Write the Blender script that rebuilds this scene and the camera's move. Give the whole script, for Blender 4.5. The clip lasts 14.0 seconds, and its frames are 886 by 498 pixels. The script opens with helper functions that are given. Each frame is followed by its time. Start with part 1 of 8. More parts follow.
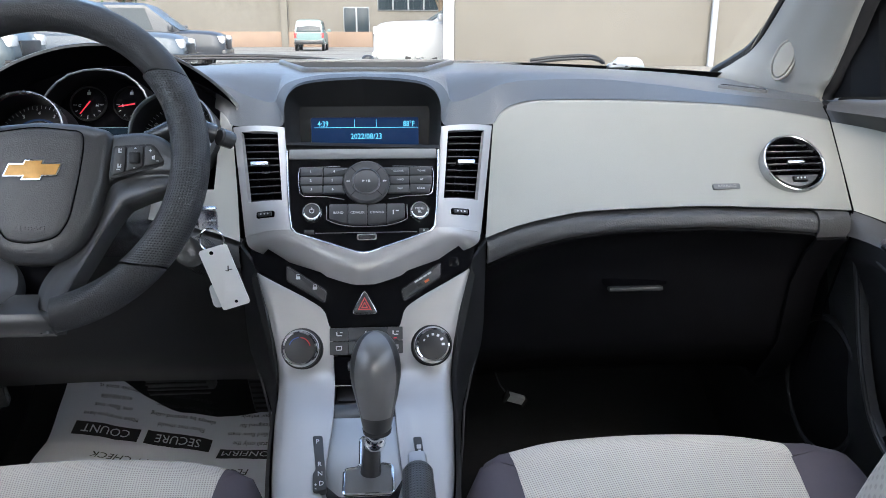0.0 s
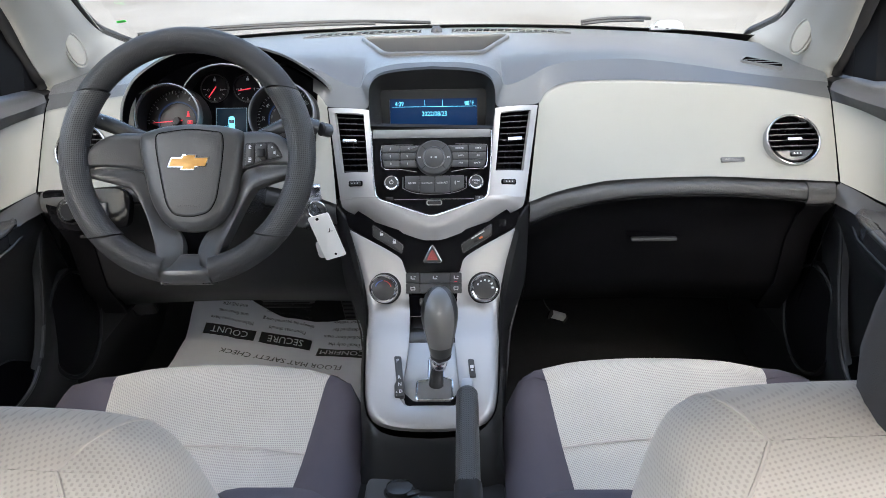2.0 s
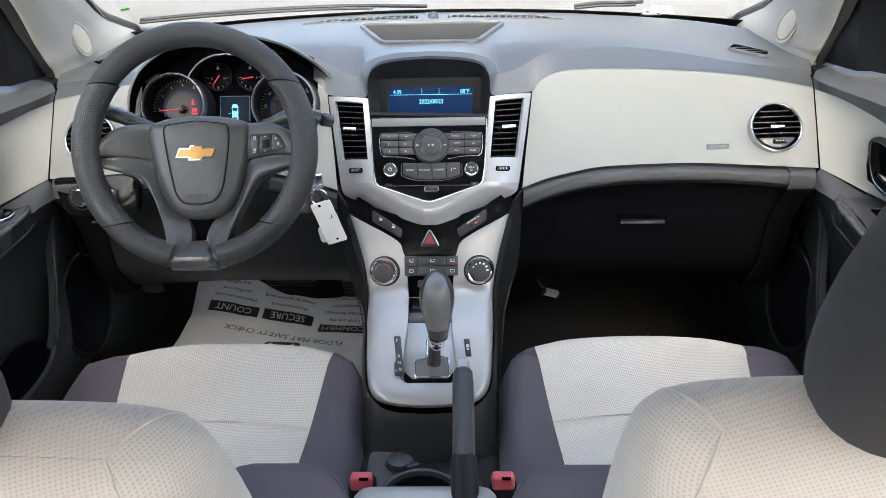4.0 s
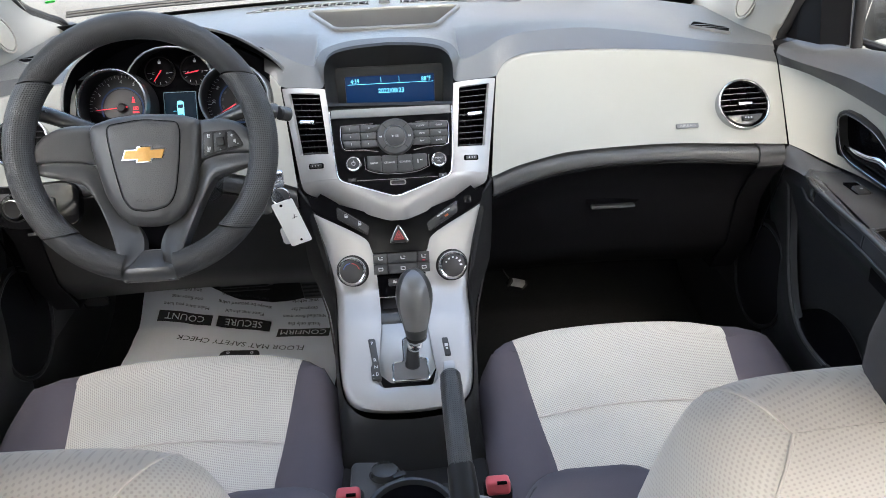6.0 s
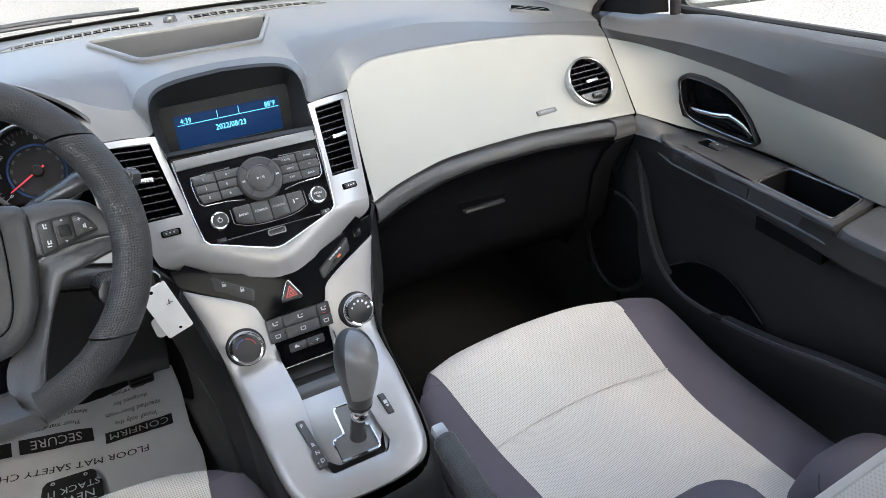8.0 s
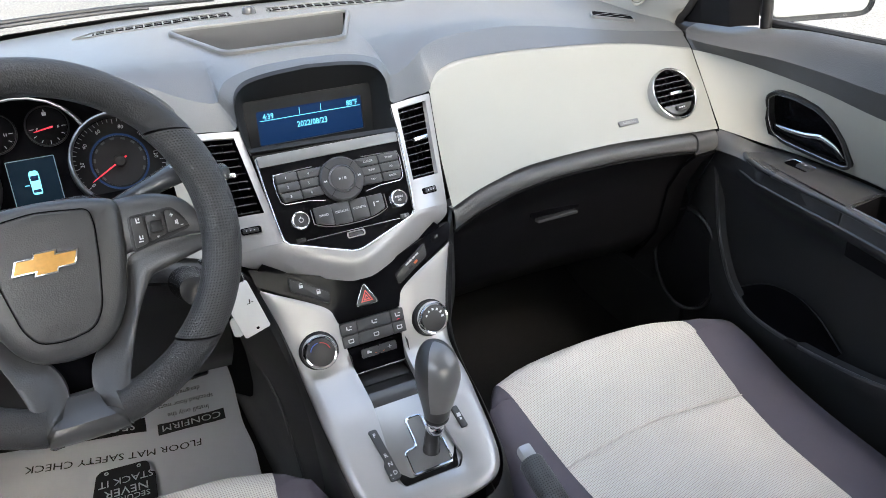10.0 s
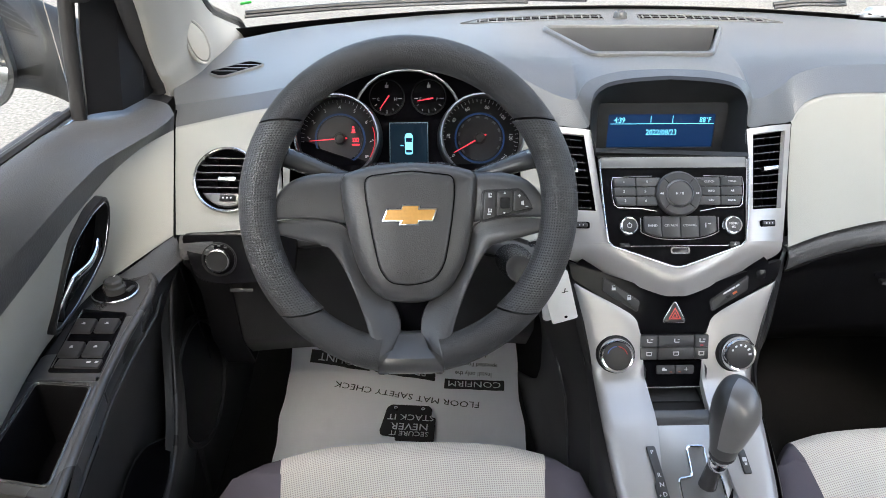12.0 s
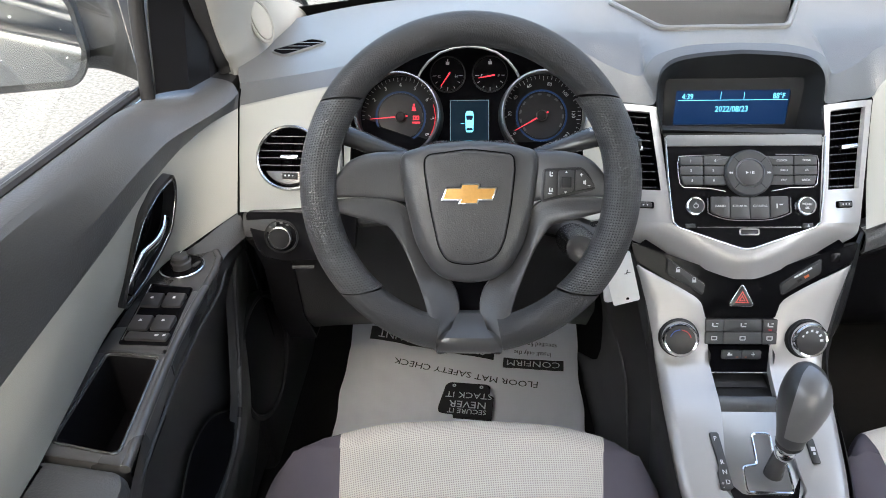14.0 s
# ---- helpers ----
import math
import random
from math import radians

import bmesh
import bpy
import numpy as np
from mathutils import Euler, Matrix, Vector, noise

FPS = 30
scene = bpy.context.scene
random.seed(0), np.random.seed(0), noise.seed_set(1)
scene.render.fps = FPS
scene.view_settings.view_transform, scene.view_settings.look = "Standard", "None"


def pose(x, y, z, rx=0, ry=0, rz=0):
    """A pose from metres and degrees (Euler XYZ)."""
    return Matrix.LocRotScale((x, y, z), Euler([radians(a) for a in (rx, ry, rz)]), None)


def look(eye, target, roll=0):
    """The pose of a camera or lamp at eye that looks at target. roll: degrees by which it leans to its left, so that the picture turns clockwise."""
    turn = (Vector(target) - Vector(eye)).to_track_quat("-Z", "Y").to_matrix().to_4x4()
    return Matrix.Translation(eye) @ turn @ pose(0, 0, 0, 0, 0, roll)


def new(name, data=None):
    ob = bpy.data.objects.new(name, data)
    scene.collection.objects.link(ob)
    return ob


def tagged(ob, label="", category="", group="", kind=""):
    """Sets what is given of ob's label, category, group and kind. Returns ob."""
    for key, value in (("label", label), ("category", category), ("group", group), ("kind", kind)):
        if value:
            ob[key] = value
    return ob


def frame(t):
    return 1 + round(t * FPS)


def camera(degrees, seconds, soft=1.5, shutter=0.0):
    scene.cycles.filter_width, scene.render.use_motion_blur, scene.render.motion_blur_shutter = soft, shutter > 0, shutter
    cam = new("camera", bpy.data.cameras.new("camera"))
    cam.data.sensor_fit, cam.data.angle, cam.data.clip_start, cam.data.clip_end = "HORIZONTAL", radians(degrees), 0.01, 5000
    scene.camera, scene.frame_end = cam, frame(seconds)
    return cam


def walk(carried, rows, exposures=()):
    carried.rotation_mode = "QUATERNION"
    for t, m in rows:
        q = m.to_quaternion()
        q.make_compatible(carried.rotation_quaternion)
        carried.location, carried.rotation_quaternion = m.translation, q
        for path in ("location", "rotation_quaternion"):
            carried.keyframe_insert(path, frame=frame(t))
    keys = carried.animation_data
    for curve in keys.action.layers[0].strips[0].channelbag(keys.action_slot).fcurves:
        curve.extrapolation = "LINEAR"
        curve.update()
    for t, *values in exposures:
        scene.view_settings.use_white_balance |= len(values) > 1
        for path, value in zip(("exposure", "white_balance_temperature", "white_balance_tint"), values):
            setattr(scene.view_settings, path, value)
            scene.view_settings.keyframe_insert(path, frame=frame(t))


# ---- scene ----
cam = camera(60.9, 14.0, 0.9)
PATH = [
    (0, (0.034, 0.009, 1.035), (0.171, 1.926, 0.483), 0.1),
    (0.5, (0.033, -0.052, 1.086), (0.013, 1.842, 0.444), -0.7),
    (1, (0.035, -0.114, 1.143), (-0.024, 1.746, 0.409), -1.0),
    (1.5, (0.048, -0.164, 1.193), (-0.012, 1.667, 0.39), -1.2),
    (2, (0.053, -0.194, 1.233), (-0.007, 1.614, 0.382), -1.4),
    (2.5, (0.058, -0.209, 1.257), (-0.003, 1.583, 0.371), -1.6),
    (5, (0.051, -0.233, 1.285), (0.02, 1.532, 0.345), -0.9),
    (5.5, (0.042, -0.223, 1.278), (0.058, 1.539, 0.332), -1.2),
    (6, (0.002, -0.176, 1.264), (0.113, 1.576, 0.307), -1.9),
    (6.5, (-0.055, -0.116, 1.257), (0.217, 1.614, 0.29), -2.5),
    (7, (-0.108, -0.053, 1.256), (0.367, 1.623, 0.274), -2.9),
    (7.5, (-0.177, 0.006, 1.257), (0.495, 1.605, 0.262), -2.9),
    (7.7, (-0.201, 0.022, 1.258), (0.54, 1.589, 0.261), -2.9),
    (8.75, (-0.242, 0.066, 1.26), (0.681, 1.532, 0.255), -2.3),
    (9.8, (-0.263, 0.094, 1.263), (0.555, 1.615, 0.253), -1.3),
    (10, (-0.279, 0.106, 1.261), (0.497, 1.652, 0.257), -0.7),
    (10.5, (-0.31, 0.103, 1.274), (0.294, 1.734, 0.286), 0.2),
    (11, (-0.33, 0.095, 1.279), (0.054, 1.796, 0.299), 0.6),
    (11.5, (-0.331, 0.096, 1.276), (-0.137, 1.825, 0.29), 0.7),
    (12, (-0.327, 0.091, 1.275), (-0.273, 1.822, 0.274), 0.3),
    (12.5, (-0.329, 0.094, 1.273), (-0.359, 1.816, 0.256), -0.3),
    (13, (-0.33, 0.097, 1.272), (-0.404, 1.81, 0.242), -1.0),
    (13.5, (-0.326, 0.098, 1.271), (-0.425, 1.803, 0.23), -1.6),
    (14, (-0.325, 0.097, 1.274), (-0.433, 1.796, 0.223), -1.9),
]
EXPOSURES = [(0, 2.2, 5950, 6), (1, 2.4, 6150, 6), (5, 2.6, 6400, 6), (7.5, 2.68, 6450, 6), (10, 2.68, 6450, 6), (12, 2.65, 6480, 6), (14, 2.76, 6550, 6)]
walk(cam, [(t, look(eye, target, roll)) for t, eye, target, roll in PATH], EXPOSURES)

from mathutils.bvhtree import BVHTree

# ---- daylight: bright hazy sky, soft sun ----
world = bpy.data.worlds.new("world")
scene.world = world
world.use_nodes = True
wn = world.node_tree.nodes
sky = wn.new("ShaderNodeTexSky")
sky.sky_type, sky.sun_disc = "NISHITA", False
sky.sun_elevation, sky.sun_rotation = radians(44), radians(178)
sky.dust_density, sky.air_density = 5.0, 1.0
wn["Background"].inputs["Strength"].default_value = 0.15
world.node_tree.links.new(sky.outputs["Color"], wn["Background"].inputs["Color"])
sun = new("sun", bpy.data.lights.new("sun", "SUN"))
sun.data.energy, sun.data.angle, sun.data.color = 0.6, radians(110), (1.0, 0.98, 0.96)
sun.matrix_world = look((0.5, -14, 13.5), (0, 0, 0))


# ---- materials ----
def mat(name, color, rough=0.5, metal=0.0, vary=0.15, scale=40.0, bump=0.0, bump_scale=600.0, kind="noise", coat=0.0, spec=0.5, dirt=0.0):
    """A procedural surface: base colour with slow and fine variation, and a fine relief."""
    m = bpy.data.materials.new(name)
    m.use_nodes = True
    nt = m.node_tree
    b = nt.nodes["Principled BSDF"]
    b.inputs["Roughness"].default_value = rough
    b.inputs["Metallic"].default_value = metal
    b.inputs["Coat Weight"].default_value = coat
    b.inputs["Specular IOR Level"].default_value = spec
    tc = nt.nodes.new("ShaderNodeTexCoord")
    n1 = nt.nodes.new("ShaderNodeTexNoise")
    n1.inputs["Scale"].default_value, n1.inputs["Detail"].default_value = scale, 6
    nt.links.new(tc.outputs["Object"], n1.inputs["Vector"])
    ramp = nt.nodes.new("ShaderNodeMix")
    ramp.data_type = "RGBA"
    ramp.inputs[6].default_value = (*[c * (1 - vary) for c in color], 1)
    ramp.inputs[7].default_value = (*[min(1, c * (1 + vary)) for c in color], 1)
    nt.links.new(n1.outputs["Fac"], ramp.inputs[0])
    nt.links.new(ramp.outputs[2], b.inputs["Base Color"])
    n2 = nt.nodes.new("ShaderNodeTexNoise")
    n2.inputs["Scale"].default_value, n2.inputs["Detail"].default_value = scale * 0.25, 4
    nt.links.new(tc.outputs["Object"], n2.inputs["Vector"])
    mr = nt.nodes.new("ShaderNodeMapRange")
    mr.inputs["To Min"].default_value, mr.inputs["To Max"].default_value = max(0, rough - 0.06), min(1, rough + 0.06)
    nt.links.new(n2.outputs["Fac"], mr.inputs["Value"])
    nt.links.new(mr.outputs["Result"], b.inputs["Roughness"])
    if bump:
        bn = nt.nodes.new("ShaderNodeBump")
        bn.inputs["Strength"].default_value, bn.inputs["Distance"].default_value = bump, 0.0006
        if kind == "grain":
            v = nt.nodes.new("ShaderNodeTexVoronoi")
            v.feature = "SMOOTH_F1"
            v.inputs["Scale"].default_value = bump_scale
            nt.links.new(tc.outputs["Object"], v.inputs["Vector"])
            nt.links.new(v.outputs["Distance"], bn.inputs["Height"])
        else:
            v = nt.nodes.new("ShaderNodeTexNoise")
            v.inputs["Scale"].default_value, v.inputs["Detail"].default_value = bump_scale, 3
            nt.links.new(tc.outputs["Object"], v.inputs["Vector"])
            nt.links.new(v.outputs["Fac"], bn.inputs["Height"])
        nt.links.new(bn.outputs["Normal"], b.inputs["Normal"])
    return m


def lattice(name, color, dark, pitch, rough=0.9, skew=0.0, depth=0.5, sheen=0.3, dots=0.45, vary=0.08):
    """A woven or perforated skin: a lattice of small pits at a pitch in metres, over the two widest axes."""
    m = mat(name, color, rough, vary=vary, scale=9)
    nt = m.node_tree
    b = nt.nodes["Principled BSDF"]
    b.inputs["Sheen Weight"].default_value = sheen
    uv = nt.nodes.new("ShaderNodeUVMap")
    mp = nt.nodes.new("ShaderNodeMapping")
    mp.inputs["Scale"].default_value = (1 / pitch, 1 / pitch, 1)
    mp.inputs["Rotation"].default_value = (0, 0, radians(skew))
    nt.links.new(uv.outputs["UV"], mp.inputs["Vector"])
    sep = nt.nodes.new("ShaderNodeSeparateXYZ")
    nt.links.new(mp.outputs["Vector"], sep.inputs["Vector"])
    waves = []
    for axis in ("X", "Y"):
        mul = nt.nodes.new("ShaderNodeMath")
        mul.operation, mul.inputs[1].default_value = "MULTIPLY", math.pi * 2
        nt.links.new(sep.outputs[axis], mul.inputs[0])
        s = nt.nodes.new("ShaderNodeMath")
        s.operation = "SINE"
        nt.links.new(mul.outputs[0], s.inputs[0])
        waves.append(s)
    prod = nt.nodes.new("ShaderNodeMath")
    prod.operation = "MULTIPLY"
    nt.links.new(waves[0].outputs[0], prod.inputs[0])
    nt.links.new(waves[1].outputs[0], prod.inputs[1])
    mr = nt.nodes.new("ShaderNodeMapRange")
    mr.interpolation_type = "SMOOTHSTEP"
    mr.inputs["From Min"].default_value, mr.inputs["From Max"].default_value = dots - 0.35, dots + 0.35
    nt.links.new(prod.outputs[0], mr.inputs["Value"])
    mix = nt.nodes.new("ShaderNodeMix")
    mix.data_type = "RGBA"
    old = b.inputs["Base Color"].links[0].from_socket
    nt.links.new(mr.outputs["Result"], mix.inputs[0])
    nt.links.new(old, mix.inputs[6])
    mix.inputs[7].default_value = (*dark, 1)
    nt.links.new(mix.outputs[2], b.inputs["Base Color"])
    bn = nt.nodes.new("ShaderNodeBump")
    bn.invert = True
    bn.inputs["Strength"].default_value, bn.inputs["Distance"].default_value = depth, pitch * 0.3
    nt.links.new(mr.outputs["Result"], bn.inputs["Height"])
    nt.links.new(bn.outputs["Normal"], b.inputs["Normal"])
    return m


def glow(name, color, strength):
    m = mat(name, color, 0.4, vary=0.03)
    b = m.node_tree.nodes["Principled BSDF"]
    b.inputs["Emission Color"].default_value = (*color, 1)
    b.inputs["Emission Strength"].default_value = strength
    b.inputs["Specular IOR Level"].default_value = 0.12
    return m


def glass_mat(name, color=(1, 1, 1), rough=0.0):
    m = bpy.data.materials.new(name)
    m.use_nodes = True
    b = m.node_tree.nodes["Principled BSDF"]
    b.inputs["Base Color"].default_value = (*color, 1)
    b.inputs["Roughness"].default_value = rough
    b.inputs["Transmission Weight"].default_value = 1.0
    b.inputs["IOR"].default_value = 1.45
    return m


DASH = mat("dash_grey_plastic", (0.066, 0.068, 0.071), 0.36, spec=0.85, vary=0.08, scale=14, bump=0.35, bump_scale=900, kind="grain")
DOOR_SILL = mat("door_sill_charcoal", (0.054, 0.055, 0.058), 0.38, vary=0.1, scale=16, bump=0.4, bump_scale=560, kind="grain")
DASH_LOW = mat("charcoal_plastic", (0.065, 0.065, 0.07), 0.48, vary=0.12, scale=18, bump=0.35, bump_scale=800, kind="grain")
BLACK = mat("black_plastic", (0.012, 0.012, 0.013), 0.45, spec=0.28, vary=0.2, scale=30, bump=0.2, bump_scale=900)
BLACK_TRIM = mat("satin_black_trim", (0.042, 0.042, 0.044), 0.25, vary=0.15, scale=25, bump=0.08, bump_scale=700)
HOUSING = mat("mirror_housing_black", (0.011, 0.012, 0.013), 0.6, spec=0.2, vary=0.15, bump=0.2, bump_scale=500)
# reflection-free black for openings and gaps: their shade is put into the colour
VOID = mat("recess_shade_black", (0.004, 0.004, 0.005), 0.9, spec=0.0, vary=0.2)
PIANO = mat("gloss_black", (0.005, 0.005, 0.006), 0.1, vary=0.1, spec=0.17)
BAND_SKIN = mat("band_grained_plastic", (0.06, 0.061, 0.064), 0.44, spec=0.4, vary=0.1, scale=16, bump=0.7, bump_scale=480, kind="grain")
BEIGE = mat("warm_grey_vinyl", (0.272, 0.27, 0.25), 0.5, vary=0.035, scale=7, bump=0.25, bump_scale=1100, kind="grain")
PILLAR = mat("pale_trim_plastic", (0.31, 0.31, 0.292), 0.55, vary=0.03, scale=8, bump=0.15, bump_scale=900)
HEADLINER = mat("headliner_felt", (0.6, 0.58, 0.54), 0.95, vary=0.06, scale=30, bump=0.3, bump_scale=500)
SILVER = mat("satin_silver", (0.4, 0.395, 0.397), 0.4, metal=0.55, vary=0.03, scale=16, bump=0.05, bump_scale=1500)
CHROME = mat("chrome", (0.82, 0.83, 0.85), 0.09, metal=1.0, vary=0.03, scale=20)
SATIN = mat("satin_chrome", (0.7, 0.71, 0.73), 0.22, metal=1.0, vary=0.05, scale=20)
BUTTON = mat("button_grey", (0.04, 0.041, 0.044), 0.4, vary=0.1, scale=40, bump=0.1, bump_scale=900)
WHEEL = mat("wheel_grey_rubber", (0.034, 0.034, 0.036), 0.5, spec=0.28, vary=0.12, scale=22, bump=0.6, bump_scale=700, kind="grain")
WHEEL_TRIM = mat("wheel_spoke_plastic", (0.044, 0.044, 0.046), 0.36, vary=0.14, scale=26, bump=0.35, bump_scale=600)
WHEEL_PAD = lattice("wheel_dimpled_leather", (0.043, 0.043, 0.045), (0.013, 0.013, 0.014), 0.0042, rough=0.45, skew=45, depth=0.5, sheen=0.0, dots=0.35, vary=0.1)
FABRIC = lattice("beige_woven_cloth", (0.66, 0.622, 0.58), (0.4, 0.37, 0.336), 0.0042, rough=0.95, skew=38, depth=0.5, sheen=0.25, dots=0.35, vary=0.07)
FABRIC_BACK = lattice("beige_mesh_cloth", (0.55, 0.496, 0.454), (0.455, 0.408, 0.369), 0.0046, rough=0.95, skew=28, depth=0.22, sheen=0.25, dots=0.5, vary=0.08)
FABRIC_SIDE = lattice("beige_net_cloth", (0.56, 0.512, 0.47), (0.46, 0.416, 0.376), 0.0046, rough=0.95, skew=0, depth=0.25, sheen=0.25, dots=0.4, vary=0.08)
CLOTH_DARK = mat("slate_cloth", (0.093, 0.083, 0.104), 0.9, vary=0.1, scale=25, bump=0.4, bump_scale=1300)
PIPING = mat("dark_piping", (0.045, 0.043, 0.05), 0.8, vary=0.1)
HEAD_CLOTH = mat("headrest_cloth", (0.05, 0.047, 0.052), 0.92, vary=0.12, scale=20, bump=0.5, bump_scale=1200)
CARPET = mat("black_carpet", (0.009, 0.009, 0.01), 0.98, vary=0.4, scale=120, bump=1.0, bump_scale=900)
PAPER = mat("blue_white_paper", (0.74, 0.76, 0.82), 0.6, vary=0.05, scale=9, bump=0.9, bump_scale=22)
INK = mat("black_ink", (0.012, 0.012, 0.014), 0.55, vary=0.2)
WHITE_INK = mat("white_ink", (0.72, 0.73, 0.76), 0.55, vary=0.05)
LEGEND = mat("pale_legend", (0.55, 0.56, 0.58), 0.5, vary=0.05)
DIM_LEGEND = mat("dim_gauge_legend", (0.56, 0.57, 0.6), 0.5, vary=0.05)
RED_INK = mat("red_paint", (0.5, 0.03, 0.03), 0.45, vary=0.1)
BLUE_INK = mat("blue_paint", (0.05, 0.12, 0.45), 0.45, vary=0.1)
GOLD = mat("gold_enamel", (0.5, 0.27, 0.07), 0.42, metal=0.25, vary=0.2, scale=260)
VENT_RIM = mat("vent_rim_chrome", (0.5, 0.505, 0.515), 0.2, metal=1.0, vary=0.04)
RUBBER = mat("black_rubber", (0.022, 0.022, 0.024), 0.6, vary=0.2, bump=0.2)
BUCKLE_RED = mat("red_buckle_plastic", (0.68, 0.12, 0.14), 0.35, vary=0.08)
TAG_WHITE = mat("white_tag_plastic", (0.78, 0.78, 0.78), 0.4, vary=0.03)
EDGE_GLOSS = mat("polished_black_edge", (0.04, 0.04, 0.042), 0.14, spec=1.0, vary=0.1)
ARMREST = mat("armrest_satin_black", (0.046, 0.046, 0.048), 0.28, spec=0.6, vary=0.1, scale=20, bump=0.08, bump_scale=700)
DOOR_LOW = mat("lower_door_black", (0.018, 0.018, 0.019), 0.42, spec=0.4, vary=0.12, scale=18, bump=0.3, bump_scale=800, kind="grain")
LEATHER = mat("armrest_vinyl", (0.36, 0.365, 0.37), 0.42, vary=0.06, scale=20, bump=0.3, bump_scale=900, kind="grain")
SCREEN_GLASS = mat("screen_navy", (0.004, 0.012, 0.05), 0.25, vary=0.05)
SCREEN_LIT = glow("screen_navy_lit", (0.002, 0.008, 0.026), 0.5)
VENT_SLAT = mat("vent_slat_grey", (0.045, 0.045, 0.048), 0.25, vary=0.1)
# charcoal taken down to near black: footwell and pocket shade is in the colour
GLOVE_SKIN = mat("shaded_charcoal", (0.005, 0.005, 0.006), 0.5, spec=0.06, vary=0.12, scale=18, bump=0.3, bump_scale=800, kind="grain")
INSERT = mat("insert_gloss_black", (0.005, 0.005, 0.006), 0.12, vary=0.1, spec=0.05)
BADGE_GREY = mat("faint_print", (0.14, 0.14, 0.145), 0.5)
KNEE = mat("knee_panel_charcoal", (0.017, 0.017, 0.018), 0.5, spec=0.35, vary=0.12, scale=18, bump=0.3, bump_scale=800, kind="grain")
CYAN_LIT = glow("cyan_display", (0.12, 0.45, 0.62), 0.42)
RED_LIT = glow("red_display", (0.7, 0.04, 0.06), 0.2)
BLUE_RING = glow("blue_gauge_ring", (0.012, 0.028, 0.075), 0.12)
KNOB_FACE = mat("knob_face_black", (0.022, 0.022, 0.024), 0.42, vary=0.1, bump=0.1, bump_scale=900)
GLASS = glass_mat("clear_glass", (0.97, 0.99, 0.98))
GLASS.node_tree.nodes["Principled BSDF"].inputs["IOR"].default_value = 1.3
MIRROR = mat("mirror_glass", (0.75, 0.78, 0.8), 0.02, metal=1.0, vary=0.02)


# ---- mesh helpers ----
def V(*a):
    return Vector(a)


def frame_at(origin, v, u=(1, 0, 0)):
    """A local frame: u to the right, v up the surface, normal u x v."""
    u, v = Vector(u).normalized(), Vector(v).normalized()
    n = u.cross(v).normalized()
    m = Matrix((u, v, n)).transposed().to_4x4()
    m.translation = Vector(origin)
    return m


def part(name, bm, material, parent=None, label="", smooth=True, angle=38):
    """One bmesh as one mesh object, under a thing or a part."""
    bmesh.ops.recalc_face_normals(bm, faces=bm.faces)
    me = bpy.data.meshes.new(name)
    bm.to_mesh(me)
    bm.free()
    me.materials.append(material)
    if smooth:
        me.polygons.foreach_set("use_smooth", [True] * len(me.polygons))
        me.set_sharp_from_angle(angle=radians(angle))
    ob = new(name, me)
    if parent:
        ob.parent = parent
    if label:
        ob["label"] = label
    return ob


def thing(name, label, category, group="", kind="", at=(0, 0, 0)):
    ob = new(name)
    ob.empty_display_size = 0.02
    ob.location = at
    return tagged(ob, label, category, group, kind)


def spline(pts, n=6):
    """A smooth curve through the points, n steps to a span."""
    P = [Vector(p) for p in pts]
    P = [P[0] * 2 - P[1]] + P + [P[-1] * 2 - P[-2]]
    out = []
    for i in range(1, len(P) - 2):
        a, b, c, d = P[i - 1:i + 3]
        for k in range(n):
            t = k / n
            out.append(0.5 * (2 * b + (c - a) * t + (2 * a - 5 * b + 4 * c - d) * t * t + (3 * b - a - 3 * c + d) * t ** 3))
    return out + [P[-2]]


def loft(rows, closed=False, cap=False, bm=None, uv=False):
    """A skin over rows of equally many points."""
    bm = bm or bmesh.new()
    g = [[bm.verts.new(p) for p in r] for r in rows]
    m = len(g[0])
    lay = bm.loops.layers.uv.verify() if uv else None
    if uv:
        mid = rows[len(rows) // 2]
        us = [0.0]
        for a, b in zip(mid, mid[1:]):
            us.append(us[-1] + (Vector(b) - Vector(a)).length)
        us.append(us[-1] + (Vector(mid[0]) - Vector(mid[-1])).length)
        vs = [0.0]
        for a, b in zip(rows, rows[1:]):
            vs.append(vs[-1] + sum((Vector(q) - Vector(p)).length for p, q in zip(a, b)) / m)
    for i in range(len(g) - 1):
        for j in range(m if closed else m - 1):
            k = (j + 1) % m
            f = bm.faces.new((g[i][j], g[i][k], g[i + 1][k], g[i + 1][j]))
            if uv:
                for lp, (a, b) in zip(f.loops, ((j, i), (j + 1, i), (j + 1, i + 1), (j, i + 1))):
                    lp[lay].uv = (us[a], vs[b])
    if cap:
        bm.faces.new(g[0])
        bm.faces.new(g[-1])
    return bm


def solid(bm, t):
    """Gives a skin thickness, to the inside of its normals."""
    bmesh.ops.recalc_face_normals(bm, faces=bm.faces)
    bmesh.ops.solidify(bm, geom=bm.faces[:] + bm.verts[:] + bm.edges[:], thickness=t)
    return bm


def offset(outline, d):
    """The outline moved inward by d (counter-clockwise outlines)."""
    n, out = len(outline), []
    for i in range(n):
        a, b, c = Vector(outline[i - 1][:2]), Vector(outline[i][:2]), Vector(outline[(i + 1) % n][:2])
        e, f = (b - a).normalized(), (c - b).normalized()
        k = Vector((-(e.y + f.y), e.x + f.x))
        k = k.normalized() if k.length > 1e-6 else Vector((-e.y, e.x))
        s = max(0.5, k.dot(Vector((-e.y, e.x))))
        out.append(tuple(b + k * (d / s)))
    return out


